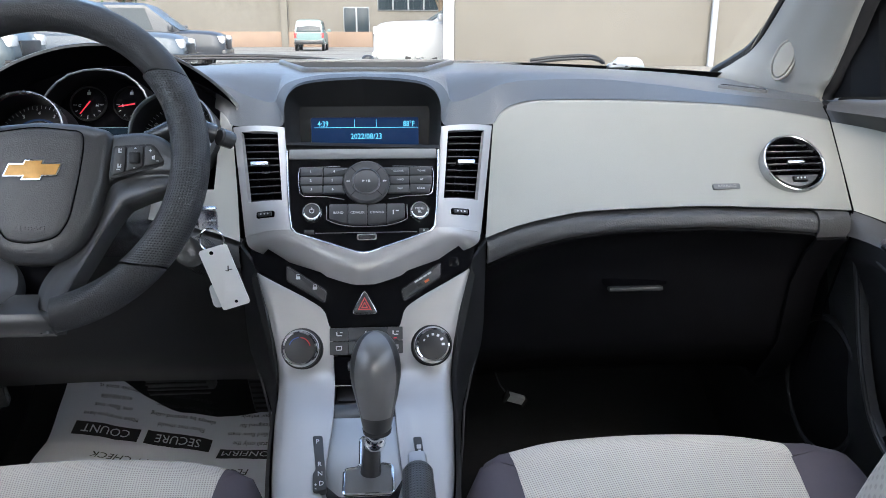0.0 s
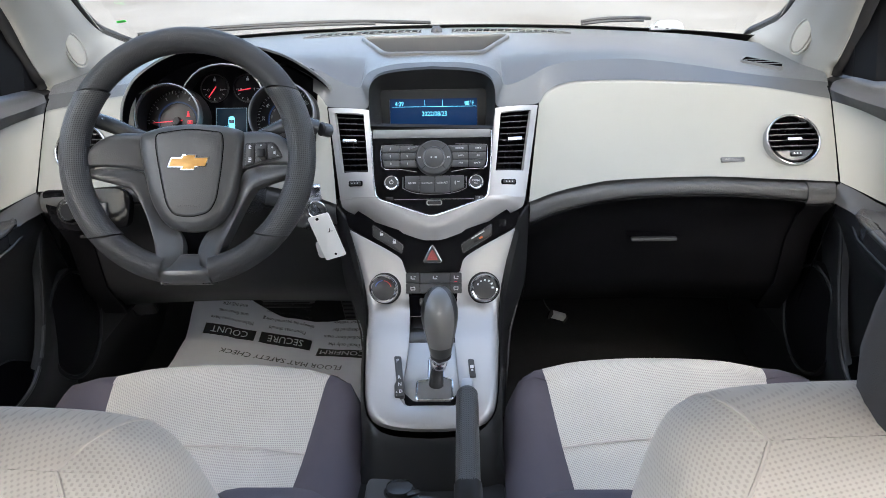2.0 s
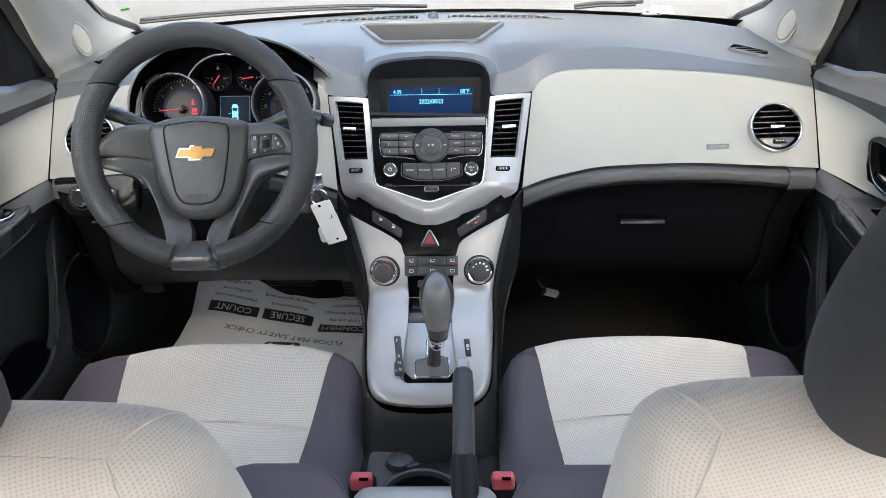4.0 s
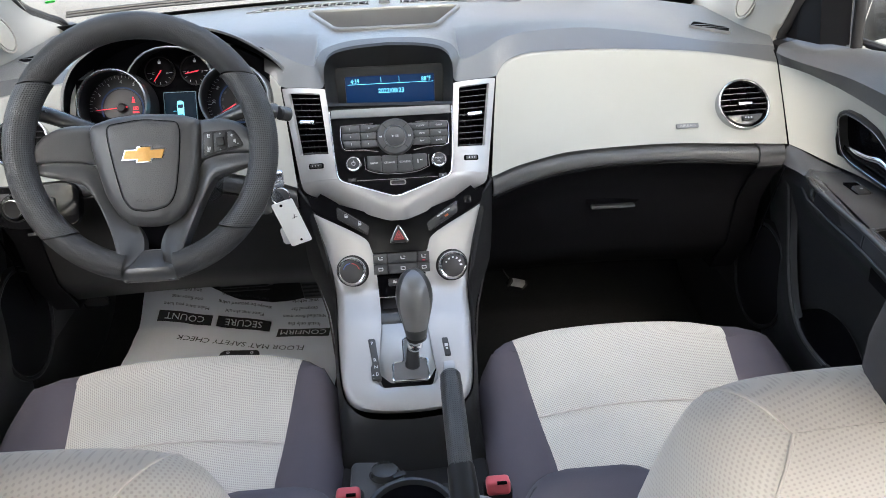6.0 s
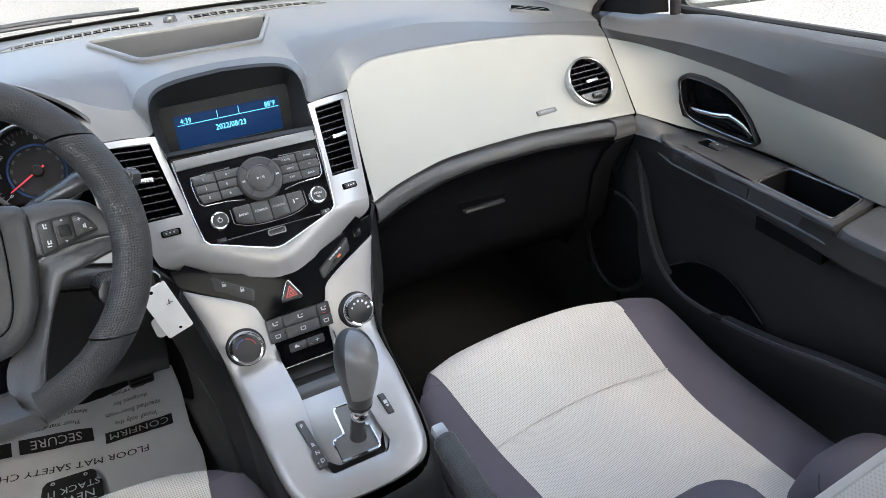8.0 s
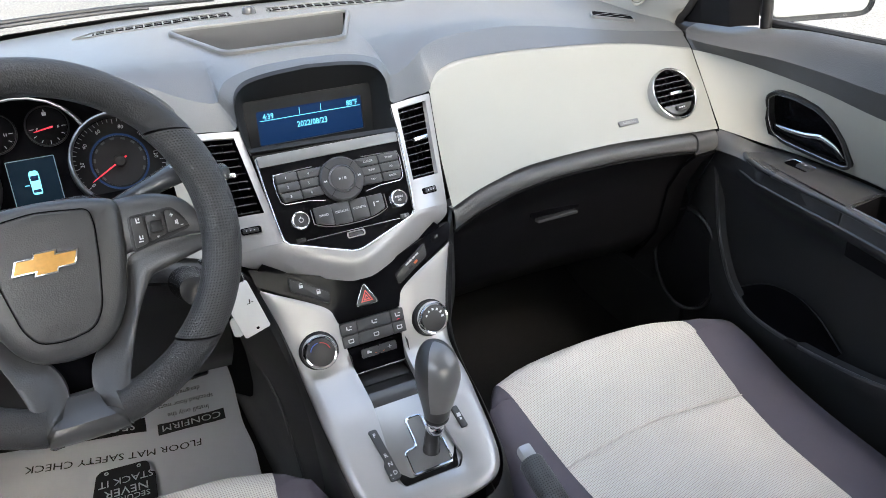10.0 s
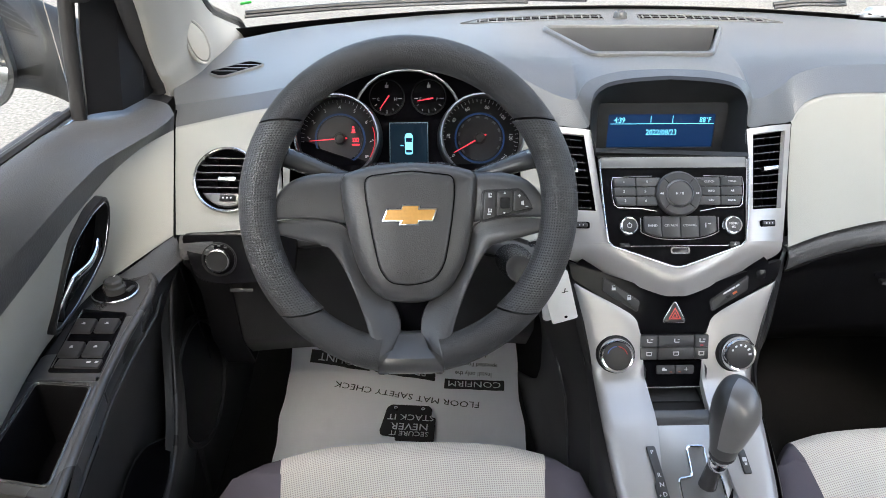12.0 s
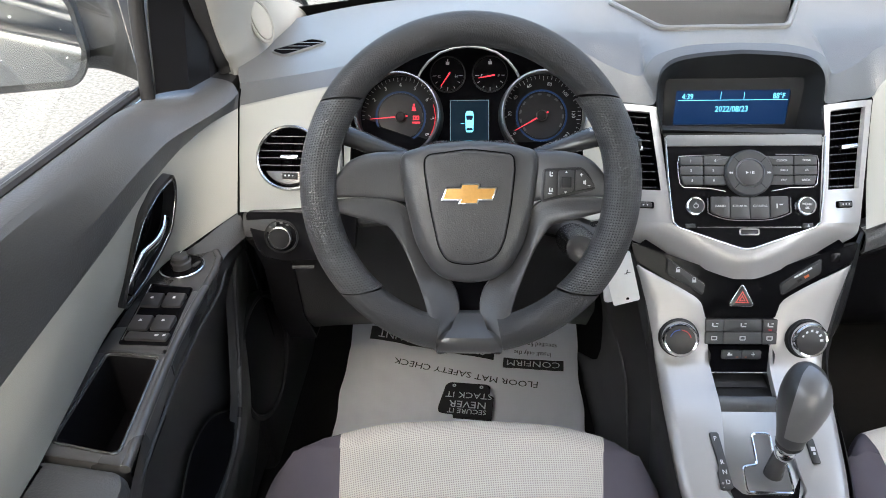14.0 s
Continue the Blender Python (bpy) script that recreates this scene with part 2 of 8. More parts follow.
def prism(outline, h, m=Matrix(), bevel=0.0, bm=None, base=0.0):
    """A plate with this outline, from base to h along the frame's normal, with a softened upper edge."""
    bm = bm or bmesh.new()
    rows = [[m @ V(x, y, base) for x, y in outline], [m @ V(x, y, h - bevel) for x, y in outline]]
    if bevel:
        mid = offset(outline, bevel * 0.3)
        rows.append([m @ V(x, y, h - bevel * 0.3) for x, y in mid])
        rows.append([m @ V(x, y, h) for x, y in offset(outline, bevel)])
    loft(rows, closed=True, bm=bm)
    bm.verts.ensure_lookup_table()
    n = len(outline)
    bm.faces.new(bm.verts[-n:])
    bm.faces.new([bm.verts[i] for i in range(len(bm.verts) - n * len(rows), len(bm.verts) - n * (len(rows) - 1))])
    return bm


def rrect(w, h, r=0.0, cx=0.0, cy=0.0, n=4):
    """A rounded rectangle, counter-clockwise."""
    r = max(min(r, w / 2 - 1e-5, h / 2 - 1e-5), 1e-5)
    out = []
    for k, (sx, sy) in enumerate(((1, -1), (1, 1), (-1, 1), (-1, -1))):
        for i in range(n + 1):
            a = radians(-90 + 90 * k + 90 * i / n)
            out.append((cx + sx * (w / 2 - r) + r * math.cos(a), cy + sy * (h / 2 - r) + r * math.sin(a)))
    return out


def disc(r, n=40, cx=0.0, cy=0.0, ry=None):
    return [(cx + r * math.cos(2 * math.pi * i / n), cy + (ry or r) * math.sin(2 * math.pi * i / n)) for i in range(n)]


def soft_poly(pts, r, n=4):
    """A polygon with rounded corners."""
    out, m = [], len(pts)
    for i in range(m):
        a, b, c = Vector(pts[i - 1]), Vector(pts[i]), Vector(pts[(i + 1) % m])
        d = min(r, (a - b).length * 0.45, (c - b).length * 0.45)
        p, q = b + (a - b).normalized() * d, b + (c - b).normalized() * d
        for k in range(n + 1):
            t = k / n
            out.append(tuple(p * (1 - t) ** 2 + b * 2 * t * (1 - t) + q * t * t))
    area = sum(x0 * y1 - x1 * y0 for (x0, y0), (x1, y1) in zip(out, out[1:] + out[:1]))
    return out if area > 0 else out[::-1]


def ring(outer, inner, h, m=Matrix(), base=0.0, bm=None, crown=0.0):
    """A frame between two outlines with equally many points."""
    mid = [((a[0] + b[0]) / 2, (a[1] + b[1]) / 2) for a, b in zip(outer, inner)]
    rows = [[m @ V(x, y, z) for x, y in o] for o, z in ((outer, base), (outer, h), (mid, h + crown), (inner, h), (inner, base), (outer, base))]
    return loft(rows, closed=True, bm=bm)


def lathe(profile, m=Matrix(), n=40, bm=None):
    """Turns a profile of (radius, height) about the frame's normal."""
    rows = [[m @ V(r * math.cos(2 * math.pi * i / n), r * math.sin(2 * math.pi * i / n), z) for i in range(n)] for r, z in profile]
    return loft(rows, closed=True, bm=bm)


def tube(path, radius, n=12, closed=False, bm=None, flat=1.0, uv=False):
    """A round bar along a path; radius may be a list."""
    P = [Vector(p) for p in path]
    rows, up = [], None
    for i, p in enumerate(P):
        a = P[i - 1] if (i or closed) else p
        b = P[(i + 1) % len(P)] if (i < len(P) - 1 or closed) else p
        t = (b - a).normalized()
        if up is None:
            up = V(0, 0, 1) if abs(t.z) < 0.9 else V(1, 0, 0)
        s = t.cross(up).normalized()
        up = s.cross(t).normalized()
        r = radius[i] if isinstance(radius, (list, tuple)) else radius
        rows.append([p + (s * math.cos(2 * math.pi * k / n) + up * flat * math.sin(2 * math.pi * k / n)) * r for k in range(n)])
    if closed:
        rows.append(rows[0])
    bm = loft(rows, closed=True, bm=bm, cap=not closed, uv=uv)
    if closed:
        bmesh.ops.remove_doubles(bm, verts=bm.verts, dist=1e-6)
    return bm


def block(size, m=Matrix(), bevel=0.004, bm=None, seg=2):
    """A bevelled box about the frame's origin."""
    b = bmesh.new()
    bmesh.ops.create_cube(b, size=1)
    for v in b.verts:
        v.co = V(v.co.x * size[0], v.co.y * size[1], v.co.z * size[2])
    if bevel:
        bmesh.ops.bevel(b, geom=b.edges[:], offset=bevel, segments=seg, affect="EDGES", profile=0.5)
    bmesh.ops.transform(b, matrix=m, verts=b.verts)
    if bm is None:
        return b
    tmp = bpy.data.meshes.new("tmp")
    b.to_mesh(tmp)
    b.free()
    bm.from_mesh(tmp)
    bpy.data.meshes.remove(tmp)
    return bm


def lettering(name, text, size, m, material, parent, depth=0.0002, align="CENTER", width=1.0, label=""):
    """Raised letters in the built-in font, as a mesh."""
    cu = bpy.data.curves.new(name, "FONT")
    cu.body, cu.size, cu.extrude, cu.align_x, cu.align_y = text, size, depth, align, "CENTER"
    cu.resolution_u = 2
    tmp = bpy.data.objects.new("tmp", cu)
    me = bpy.data.meshes.new_from_object(tmp)
    bpy.data.objects.remove(tmp)
    bpy.data.curves.remove(cu)
    me.materials.clear()
    me.materials.append(material)
    me.transform(m @ Matrix.Diagonal((width, 1, 1, 1)))
    me.name = name
    ob = new(name, me)
    ob.parent = parent
    if label:
        ob["label"] = label
    return ob


def bars(name, rects, m, material, parent, h=0.0003, label=""):
    """Plain raised bars for small marks: (x, y, width, height)."""
    bm = bmesh.new()
    for x, y, w, hh in rects:
        prism([(x - w / 2, y - hh / 2), (x + w / 2, y - hh / 2), (x + w / 2, y + hh / 2), (x - w / 2, y + hh / 2)], h, m, bm=bm)
    return part(name, bm, material, parent, label, smooth=False)


def lift(m, z):
    return m @ Matrix.Translation((0, 0, z))


def shift_in(m, x, y, z=0.0):
    return m @ Matrix.Translation((x, y, z))

# ---- the car's shell: floor, firewall, pillars, roof, glass ----
FLOOR = 0.285


def mirror_x(pts):
    return [V(-p[0], p[1], p[2]) for p in pts]


# carpet: flat floor that climbs the toe board
rows = []
for x in [-0.74 + 1.48 * i / 24 for i in range(25)]:
    rows.append([V(x, y, z) for y, z in ((-1.6, FLOOR), (-0.6, FLOOR), (0.2, FLOOR), (0.8, FLOOR - 0.006), (1.15, FLOOR - 0.004), (1.28, FLOOR + 0.004), (1.36, FLOOR + 0.03), (1.48, FLOOR + 0.12), (1.6, FLOOR + 0.24), (1.62, 0.9))])
floor = part("floor", loft(rows), CARPET)
tagged(floor, "black carpet that climbs the toe board", "carpet", kind="structure")

# side walls under the doors and behind them
for s, nm in ((-1, "wall_left"), (1, "wall_right")):
    bm = block((0.03, 1.0, 0.16), pose(s * 0.755, 0.55, 0.33), 0.01)
    block((0.03, 1.25, 0.16), pose(s * 0.775, -1.0, 0.33), 0.02, bm)
    block((0.06, 0.64, 0.66), pose(s * 0.705, 1.3, 0.6), 0.02, bm)
    block((0.09, 0.36, 0.5), pose(s * 0.712, 1.24, 0.687), 0.01, bm)
    w = part(nm, bm, BLACK)
    tagged(w, "dark body side below the doors", "car body", kind="structure")
bm = block((1.5, 0.04, 0.72), pose(0, -1.62, 0.62), 0.02)
tagged(part("wall_rear", bm, HEADLINER), "plain pale bulkhead behind the cabin", "car body", kind="structure")

# rear flanks of the body, pale inside, dark paint outside
for s, nm in ((-1, "wall_rear_left"), (1, "wall_rear_right")):
    w = part(nm, block((0.05, 1.24, 0.66), pose(s * 0.775, -1.0, 0.625), 0.01), HEADLINER)
    tagged(w, "plain pale body side behind the doors", "car body", kind="structure")

# roof lining
rows = []
for i in range(13):
    u = -1 + i / 6
    x = u * 0.56
    dip = 0.05 * abs(u) ** 3
    rows.append([V(x, y, z - dip) for y, z in ((0.66, 1.385), (0.5, 1.42), (0.2, 1.445), (-0.3, 1.45), (-0.9, 1.43), (-1.3, 1.38))])
roof = part("ceiling", solid(loft(rows), 0.03), HEADLINER)
tagged(roof, "pale felt roof lining", "ceiling", kind="structure")


def soften(rows, n=4):
    """More rows between those given, on smooth curves through them."""
    cols = [spline([r[j] for r in rows], n) for j in range(len(rows[0]))]
    return [[c[i] for c in cols] for i in range(len(cols[0]))]


def pillar(s):
    """An A-pillar: pale trim from the dash corner up to the roof, with an oval cover at its foot."""
    ob = thing("a_pillar", "pale plastic windscreen pillar trim with an oval cover", "pillar trim", "windscreen pillars", kind="structure")
    inner = spline([(0.63, 1.395, 0.93), (0.632, 1.385, 0.960), (0.646, 1.34, 0.984), (0.655, 1.27, 1.02), (0.634, 1.12, 1.12), (0.602, 0.9, 1.27), (0.56, 0.66, 1.40)], 6)
    mid = spline([(0.647, 1.24, 0.927), (0.648, 1.225, 0.957), (0.652, 1.195, 0.974), (0.652, 1.155, 1.01), (0.632, 1.04, 1.115), (0.6, 0.83, 1.265), (0.57, 0.63, 1.39)], 6)
    outer = spline([(0.675, 1.115, 0.92), (0.674, 1.105, 0.953), (0.673, 1.09, 0.97), (0.672, 1.065, 1.01), (0.655, 0.985, 1.11), (0.628, 0.80, 1.255), (0.6, 0.61, 1.375)], 6)
    back = [V(p.x + 0.012, p.y + 0.03, p.z) for p in outer]
    crown = [(a + b * 2 + c) / 4 + (V(-0.006, -0.008, 0.0)) for a, b, c in zip(inner, mid, outer)]
    rows = [inner, [(a + b) / 2 + V(-0.006, -0.006, 0) for a, b in zip(inner, crown)], crown, [(a + b) / 2 + V(-0.006, -0.005, 0) for a, b in zip(crown, outer)], outer, back]
    rows = [[V(s * p.x, p.y, p.z) for p in r] for r in rows]
    part("trim", solid(loft(soften(rows)), 0.004), PILLAR, ob, angle=75)
    part("pillar_seal", tube([V(s * (p.x + 0.013), p.y + 0.004, p.z) for p in outer[4:]], 0.013, 10), RUBBER, ob, "black rubber seal beside the trim")
    # oval speaker cover on the foot
    c = V(s * 0.6405, 1.16, 0.996)
    n = V(-s * 0.72, -0.66, 0.2).normalized()
    up = V(-s * 0.1, -0.35, 0.93)
    u = up.cross(n).normalized()
    m = frame_at(c + n * 0.002, n.cross(u), u)
    part("cover", prism(disc(0.0135, 32, ry=0.0275), 0.0025, m, 0.002, base=-0.006), PILLAR, ob)
    part("cover_rim", ring(disc(0.0175, 32, ry=0.033), disc(0.0145, 32, ry=0.029), 0.0006, m, base=-0.006, crown=0.001), PILLAR, ob)
    # black ceramic edge of the windscreen, beside the trim
    edge = [V(s * (p.x + 0.004), p.y + 0.012, p.z + 0.004) for p in inner]
    part("screen_edge", tube(edge, 0.011, 8), BLACK, ob)
    return ob


for s in (-1, 1):
    pillar(s)


# windscreen, with its black band along the dash and a small green sticker
def ws(u, t):
    """Windscreen surface: u across -1..1, t from the foot 0 to the roof 1."""
    x = u * (0.66 - 0.1 * t)
    y0 = 1.455 - 0.22 * (u * 0.64) ** 2
    return V(x, y0 + (0.70 - y0) * t, 0.978 - 0.02 * u * u + (1.40 - 0.978) * t + 0.03 * math.sin(math.pi * t) - 0.03 * u * u * t)


rows = [[ws(-1 + 2 * i / 24, t / 12) for i in range(25)] for t in range(13)]
windscreen = part("window_front", solid(loft(rows), 0.004), GLASS)
windscreen.visible_shadow = False
tagged(windscreen, "clear raked windscreen", "windscreen", kind="structure")
band = [[ws(-1 + 2 * i / 48, t) + V(0, -0.006, -0.001) for i in range(49)] for t in (-0.05, 0.0, 0.018)]
part("black_band", solid(loft(band), 0.001), BLACK, windscreen)
part("roof_band", solid(loft([[ws(-1 + 2 * i / 24, t) + V(0, -0.006, -0.001) for i in range(25)] for t in (0.93, 1.03)]), 0.001), BLACK, windscreen)
g = frame_at(V(-0.584, 1.243, 1.032), (0.1, -0.8, 0.55), (1, 0.35, 0.1))
sticker = part("sticker", prism(rrect(0.017, 0.008, 0.0035), 0.0006, g), mat("green_sticker", (0.05, 0.72, 0.08), 0.5, vary=0.05))
tagged(sticker, "small bright green sticker on the windscreen", "sticker")

# cowl, wipers and bonnet edge outside the glass
cowl = thing("cowl", "black plastic cowl under the windscreen", "cowl panel", kind="structure")
rows = [[V(x, 1.462 + dy - 0.22 * (x * 0.97) ** 2, z - 0.02 * x * x) for x in [-0.72 + 1.44 * i / 24 for i in range(25)]] for dy, z in ((0.0, 0.968), (0.03, 0.966), (0.09, 0.95), (0.16, 0.932), (0.2, 0.92))]
part("panel", solid(loft(rows), 0.01), BLACK, cowl)
bonnet_mat = mat("dark_body_paint", (0.05, 0.055, 0.06), 0.25, vary=0.05, coat=0.8)
rows = [[V(x, 1.66 + dy - 0.22 * (x * 0.97) ** 2, z - 0.04 * x * x) for x in [-0.74 + 1.48 * i / 24 for i in range(25)]] for dy, z in ((0.0, 0.925), (0.02, 0.93), (0.2, 0.88), (0.5, 0.80), (0.8, 0.71), (0.9, 0.6))]
part("bonnet", solid(loft(rows), 0.01), bonnet_mat, cowl)


def wiper(x0, x1, lbl):
    ob = thing("wiper", lbl, "wiper", "windscreen wipers", at=(x0, 1.5, 0.98))
    y = lambda x: 1.47 - 0.22 * (x * 0.97) ** 2
    arm = spline([(0, 0.02, 0.0), ((x1 - x0) * 0.3, y(x0 + (x1 - x0) * 0.3) - 1.5 + 0.0, 0.014), ((x1 - x0) * 0.7, y(x0 + (x1 - x0) * 0.7) - 1.5, 0.012), (x1 - x0, y(x1) - 1.5, 0.006)], 6)
    part("arm", tube(arm, 0.004, 8), BLACK, ob)
    part("blade", tube([p + V(0.0, -0.008, -0.004) for p in arm[4:]], 0.003, 6), RUBBER, ob)
    return ob


wiper(-0.02, -0.62, "black wiper arm resting along the foot of the windscreen")
wiper(0.46, 0.3, "short black wiper arm at the foot of the windscreen")
cover = tagged(part("washer_cover", prism(soft_poly([(-0.034, -0.011), (0.036, -0.011), (0.031, 0.004), (0.02, 0.011), (-0.016, 0.011), (-0.02, 0.002), (-0.034, 0.0)], 0.005, 3), 0.014, frame_at((0.466, 1.404, 0.981), (0, 0.25, 0.97)), 0.004, base=-0.01), mat("cover_pale_grey", (0.3, 0.33, 0.37), 0.4, vary=0.06)), "pale grey wiper pivot cover outside the glass", "wiper cover")
bars("cover_slot", [(-0.022, -0.004, 0.007, 0.003), (0.0, -0.008, 0.006, 0.002)], frame_at((0.466, 1.404, 0.981), (0, 0.25, 0.97)) @ Matrix.Translation((0, 0, 0.014)), BLACK, cover)

# outer roof, rear pillars, rear window and boot close the body behind the cabin
roof_skin = thing("car_body", "dark painted roof and tail of the car", "car body", kind="structure")
rows = [[V(u * 0.61, y, z + 0.036 - 0.06 * abs(u) ** 3) for u in [-1 + k / 6 for k in range(13)]] for y, z in ((0.7, 1.385), (0.5, 1.425), (0.2, 1.45), (-0.3, 1.455), (-0.9, 1.435), (-1.32, 1.385))]
part("roof_skin", solid(loft(rows), 0.006), bonnet_mat, roof_skin)
for s in (-1, 1):
    part("rear_pillar", tube([V(s * 0.74, -1.62, 0.97), V(s * 0.57, -1.3, 1.38)], 0.06, 10), PILLAR, roof_skin)
    part("rear_flank", block((0.02, 1.24, 0.68), pose(s * 0.81, -1.0, 0.61), 0.008), bonnet_mat, roof_skin)
rows = [[V(x, y, z - 0.03 * (x / 0.75) ** 2) for x in [-0.78 + 0.13 * k for k in range(13)]] for y, z in ((-1.63, 0.99), (-1.75, 1.0), (-2.05, 0.97), (-2.1, 0.9), (-2.12, 0.4))]
part("boot_lid", solid(loft(rows), 0.01), bonnet_mat, roof_skin)
rear_glass = part("window_rear", solid(loft([[V(x, -1.62, 0.98) for x in (-0.7, 0, 0.7)], [V(x * 0.78, -1.31, 1.38) for x in (-0.7, 0, 0.7)]]), 0.004), GLASS)
rear_glass.visible_shadow = False
tagged(rear_glass, "clear raked rear window", "rear window", kind="structure")

# ---- dashboard ----
dash = thing("dashboard", "two-tone dashboard, charcoal top over warm grey panels", "dashboard")
# half curves from the centre to the door: glass edge, top, crease, lower lip
EDGE_A = [(0, 1.45, 0.978), (0.06, 1.449, 0.978), (0.1, 1.446, 0.978), (0.11, 1.446, 0.978), (0.112, 1.445, 0.978), (0.145, 1.442, 0.978), (0.18, 1.438, 0.977), (0.2, 1.435, 0.977), (0.225, 1.431, 0.976), (0.26, 1.425, 0.976), (0.345, 1.407, 0.974), (0.443, 1.378, 0.972), (0.545, 1.352, 0.966), (0.665, 1.30, 0.954)]
MID_A = [(0, 1.3, 0.988), (0.06, 1.3, 0.988), (0.1, 1.3, 0.988), (0.11, 1.3, 0.987), (0.115, 1.3, 0.987), (0.145, 1.299, 0.9865), (0.18, 1.297, 0.986), (0.2, 1.295, 0.986), (0.225, 1.292, 0.985), (0.26, 1.288, 0.983), (0.345, 1.278, 0.98), (0.443, 1.258, 0.972), (0.545, 1.23, 0.957), (0.67, 1.19, 0.947)]
MID_B = [(0, 1.14, 0.981), (0.06, 1.139, 0.98), (0.1, 1.137, 0.979), (0.112, 1.137, 0.978), (0.12, 1.137, 0.977), (0.147, 1.142, 0.9785), (0.175, 1.15, 0.98), (0.2, 1.16, 0.981), (0.225, 1.168, 0.981), (0.26, 1.175, 0.98), (0.345, 1.178, 0.977), (0.443, 1.17, 0.966), (0.545, 1.14, 0.95), (0.67, 1.12, 0.942)]
CREASE = [(0, 1.074, 0.981), (0.06, 1.071, 0.979), (0.1, 1.066, 0.97), (0.114, 1.062, 0.957), (0.121, 1.058, 0.944), (0.145, 1.069, 0.947), (0.172, 1.088, 0.955), (0.19, 1.102, 0.962), (0.218, 1.115, 0.967), (0.255, 1.125, 0.969), (0.345, 1.13, 0.969), (0.443, 1.12, 0.958), (0.545, 1.098, 0.943), (0.658, 1.075, 0.933)]
LIP = [(0, 1.050, 0.974), (0.055, 1.047, 0.971), (0.088, 1.043, 0.964), (0.1028, 1.038, 0.946), (0.107, 1.0285, 0.9165), (0.14, 1.0405, 0.9145), (0.177, 1.055, 0.9135), (0.192, 1.067, 0.929), (0.213, 1.075, 0.939), (0.25, 1.080, 0.944), (0.345, 1.080, 0.944), (0.443, 1.075, 0.939), (0.539, 1.067, 0.93), (0.655, 1.050, 0.911)]


def wrap(p, k=1.0):
    """The dash ends come forward towards the seats, on both sides."""
    t = min(1.0, max(0.0, (abs(p[0]) - 0.3) / 0.33))
    t = t * t * (3 - 2 * t) * k
    return V(p[0] - math.copysign(0.008 * t, p[0]), p[1] - 0.02 * t, p[2] + 0.0085 * t)


CURVES = [[wrap(p, k) for p in spline(c, 5)] for c, k in ((EDGE_A, 0.0), (MID_A, 0.0), (MID_B, 0.35), (CREASE, 0.8), (LIP, 1.0))]


def whole(c):
    return mirror_x(c[::-1])[:-1] + c


top_rows = soften([whole(c) for c in CURVES[:4]], 5)
top_rows += [[a.lerp(b, t) for a, b in zip(whole(CURVES[3]), whole(CURVES[4]))] for t in (0.05, 0.35, 0.7, 1.0)]

# the open tray is cut out of the top: its outline from above
TRAY = soft_poly([(-0.083, 1.142), (0.083, 1.142), (0.136, 1.262), (-0.136, 1.262)], 0.012, 4)


def top_z(x, y):
    """Height of the dash top near the centre."""
    return 0.976 + 0.012 * min(1, max(0, (y - 1.07) / 0.2)) - 0.012 * max(0, (y - 1.3) / 0.15)


def inside(p, poly):
    hit = False
    for (x0, y0), (x1, y1) in zip(poly, poly[1:] + poly[:1]):
        if (y0 > p[1]) != (y1 > p[1]) and p[0] < (x1 - x0) * (p[1] - y0) / (y1 - y0) + x0:
            hit = not hit
    return hit


bm = loft(top_rows)
hole = offset(TRAY, -0.001)
for (x0, y0), (x1, y1) in zip(hole, hole[1:] + hole[:1]):
    if (Vector((x1, y1)) - Vector((x0, y0))).length < 0.02:
        continue
    d = Vector((y1 - y0, x0 - x1, 0)).normalized()
    near = [f for f in bm.faces if abs(f.calc_center_median().x) < 0.22 and 1.08 < f.calc_center_median().y < 1.34]
    geom = set(near)
    for f in near:
        geom.update(f.edges)
        geom.update(f.verts)
    bmesh.ops.bisect_plane(bm, geom=list(geom), plane_co=(x0, y0, 0), plane_no=d)
gone = [f for f in bm.faces if inside(f.calc_center_median()[:2], offset(TRAY, -0.0006)) and f.calc_center_median().z > 0.9]
bmesh.ops.delete(bm, geom=gone, context="FACES")
TOP = BVHTree.FromBMesh(bm)


def drop(x, y):
    """A point on the dash top and its normal."""
    p, n, _, _ = TOP.ray_cast(V(x, y, 1.2), V(0, 0, -1))
    return (p, n) if p else (V(x, y, top_z(x, y)), V(0, 0, 1))


# open over the instruments, under their hood
over = [f for f in bm.faces if abs(f.calc_center_median().x + 0.345) < 0.14 and f.calc_center_median().y < 1.09 + 0.05 * (1 - ((f.calc_center_median().x + 0.345) / 0.18) ** 2)]
bmesh.ops.delete(bm, geom=over, context="FACES")
part("top_pad", bm, DASH, dash, "charcoal grained top pad", angle=9)

# tray: rim, sloping walls, floor
rim_out, rim_in = offset(TRAY, -0.0045), offset(TRAY, 0.0012)
deep = offset(TRAY, 0.010)
rows = [[V(x, y, top_z(x, y) + dz) for x, y in o] for o, dz in ((rim_out, -0.004), (rim_out, 0.001), (TRAY, 0.003), (rim_in, 0.001), (deep, -0.042))]
tray_bm = loft(rows, closed=True)
tray_bm.verts.ensure_lookup_table()
tray_bm.faces.new(tray_bm.verts[-len(TRAY):])
part("tray", tray_bm, mat("tray_charcoal", (0.052, 0.054, 0.057), 0.5, spec=0.3, vary=0.12, scale=18, bump=0.3, bump_scale=800), dash, "open tray sunk in the dash top")
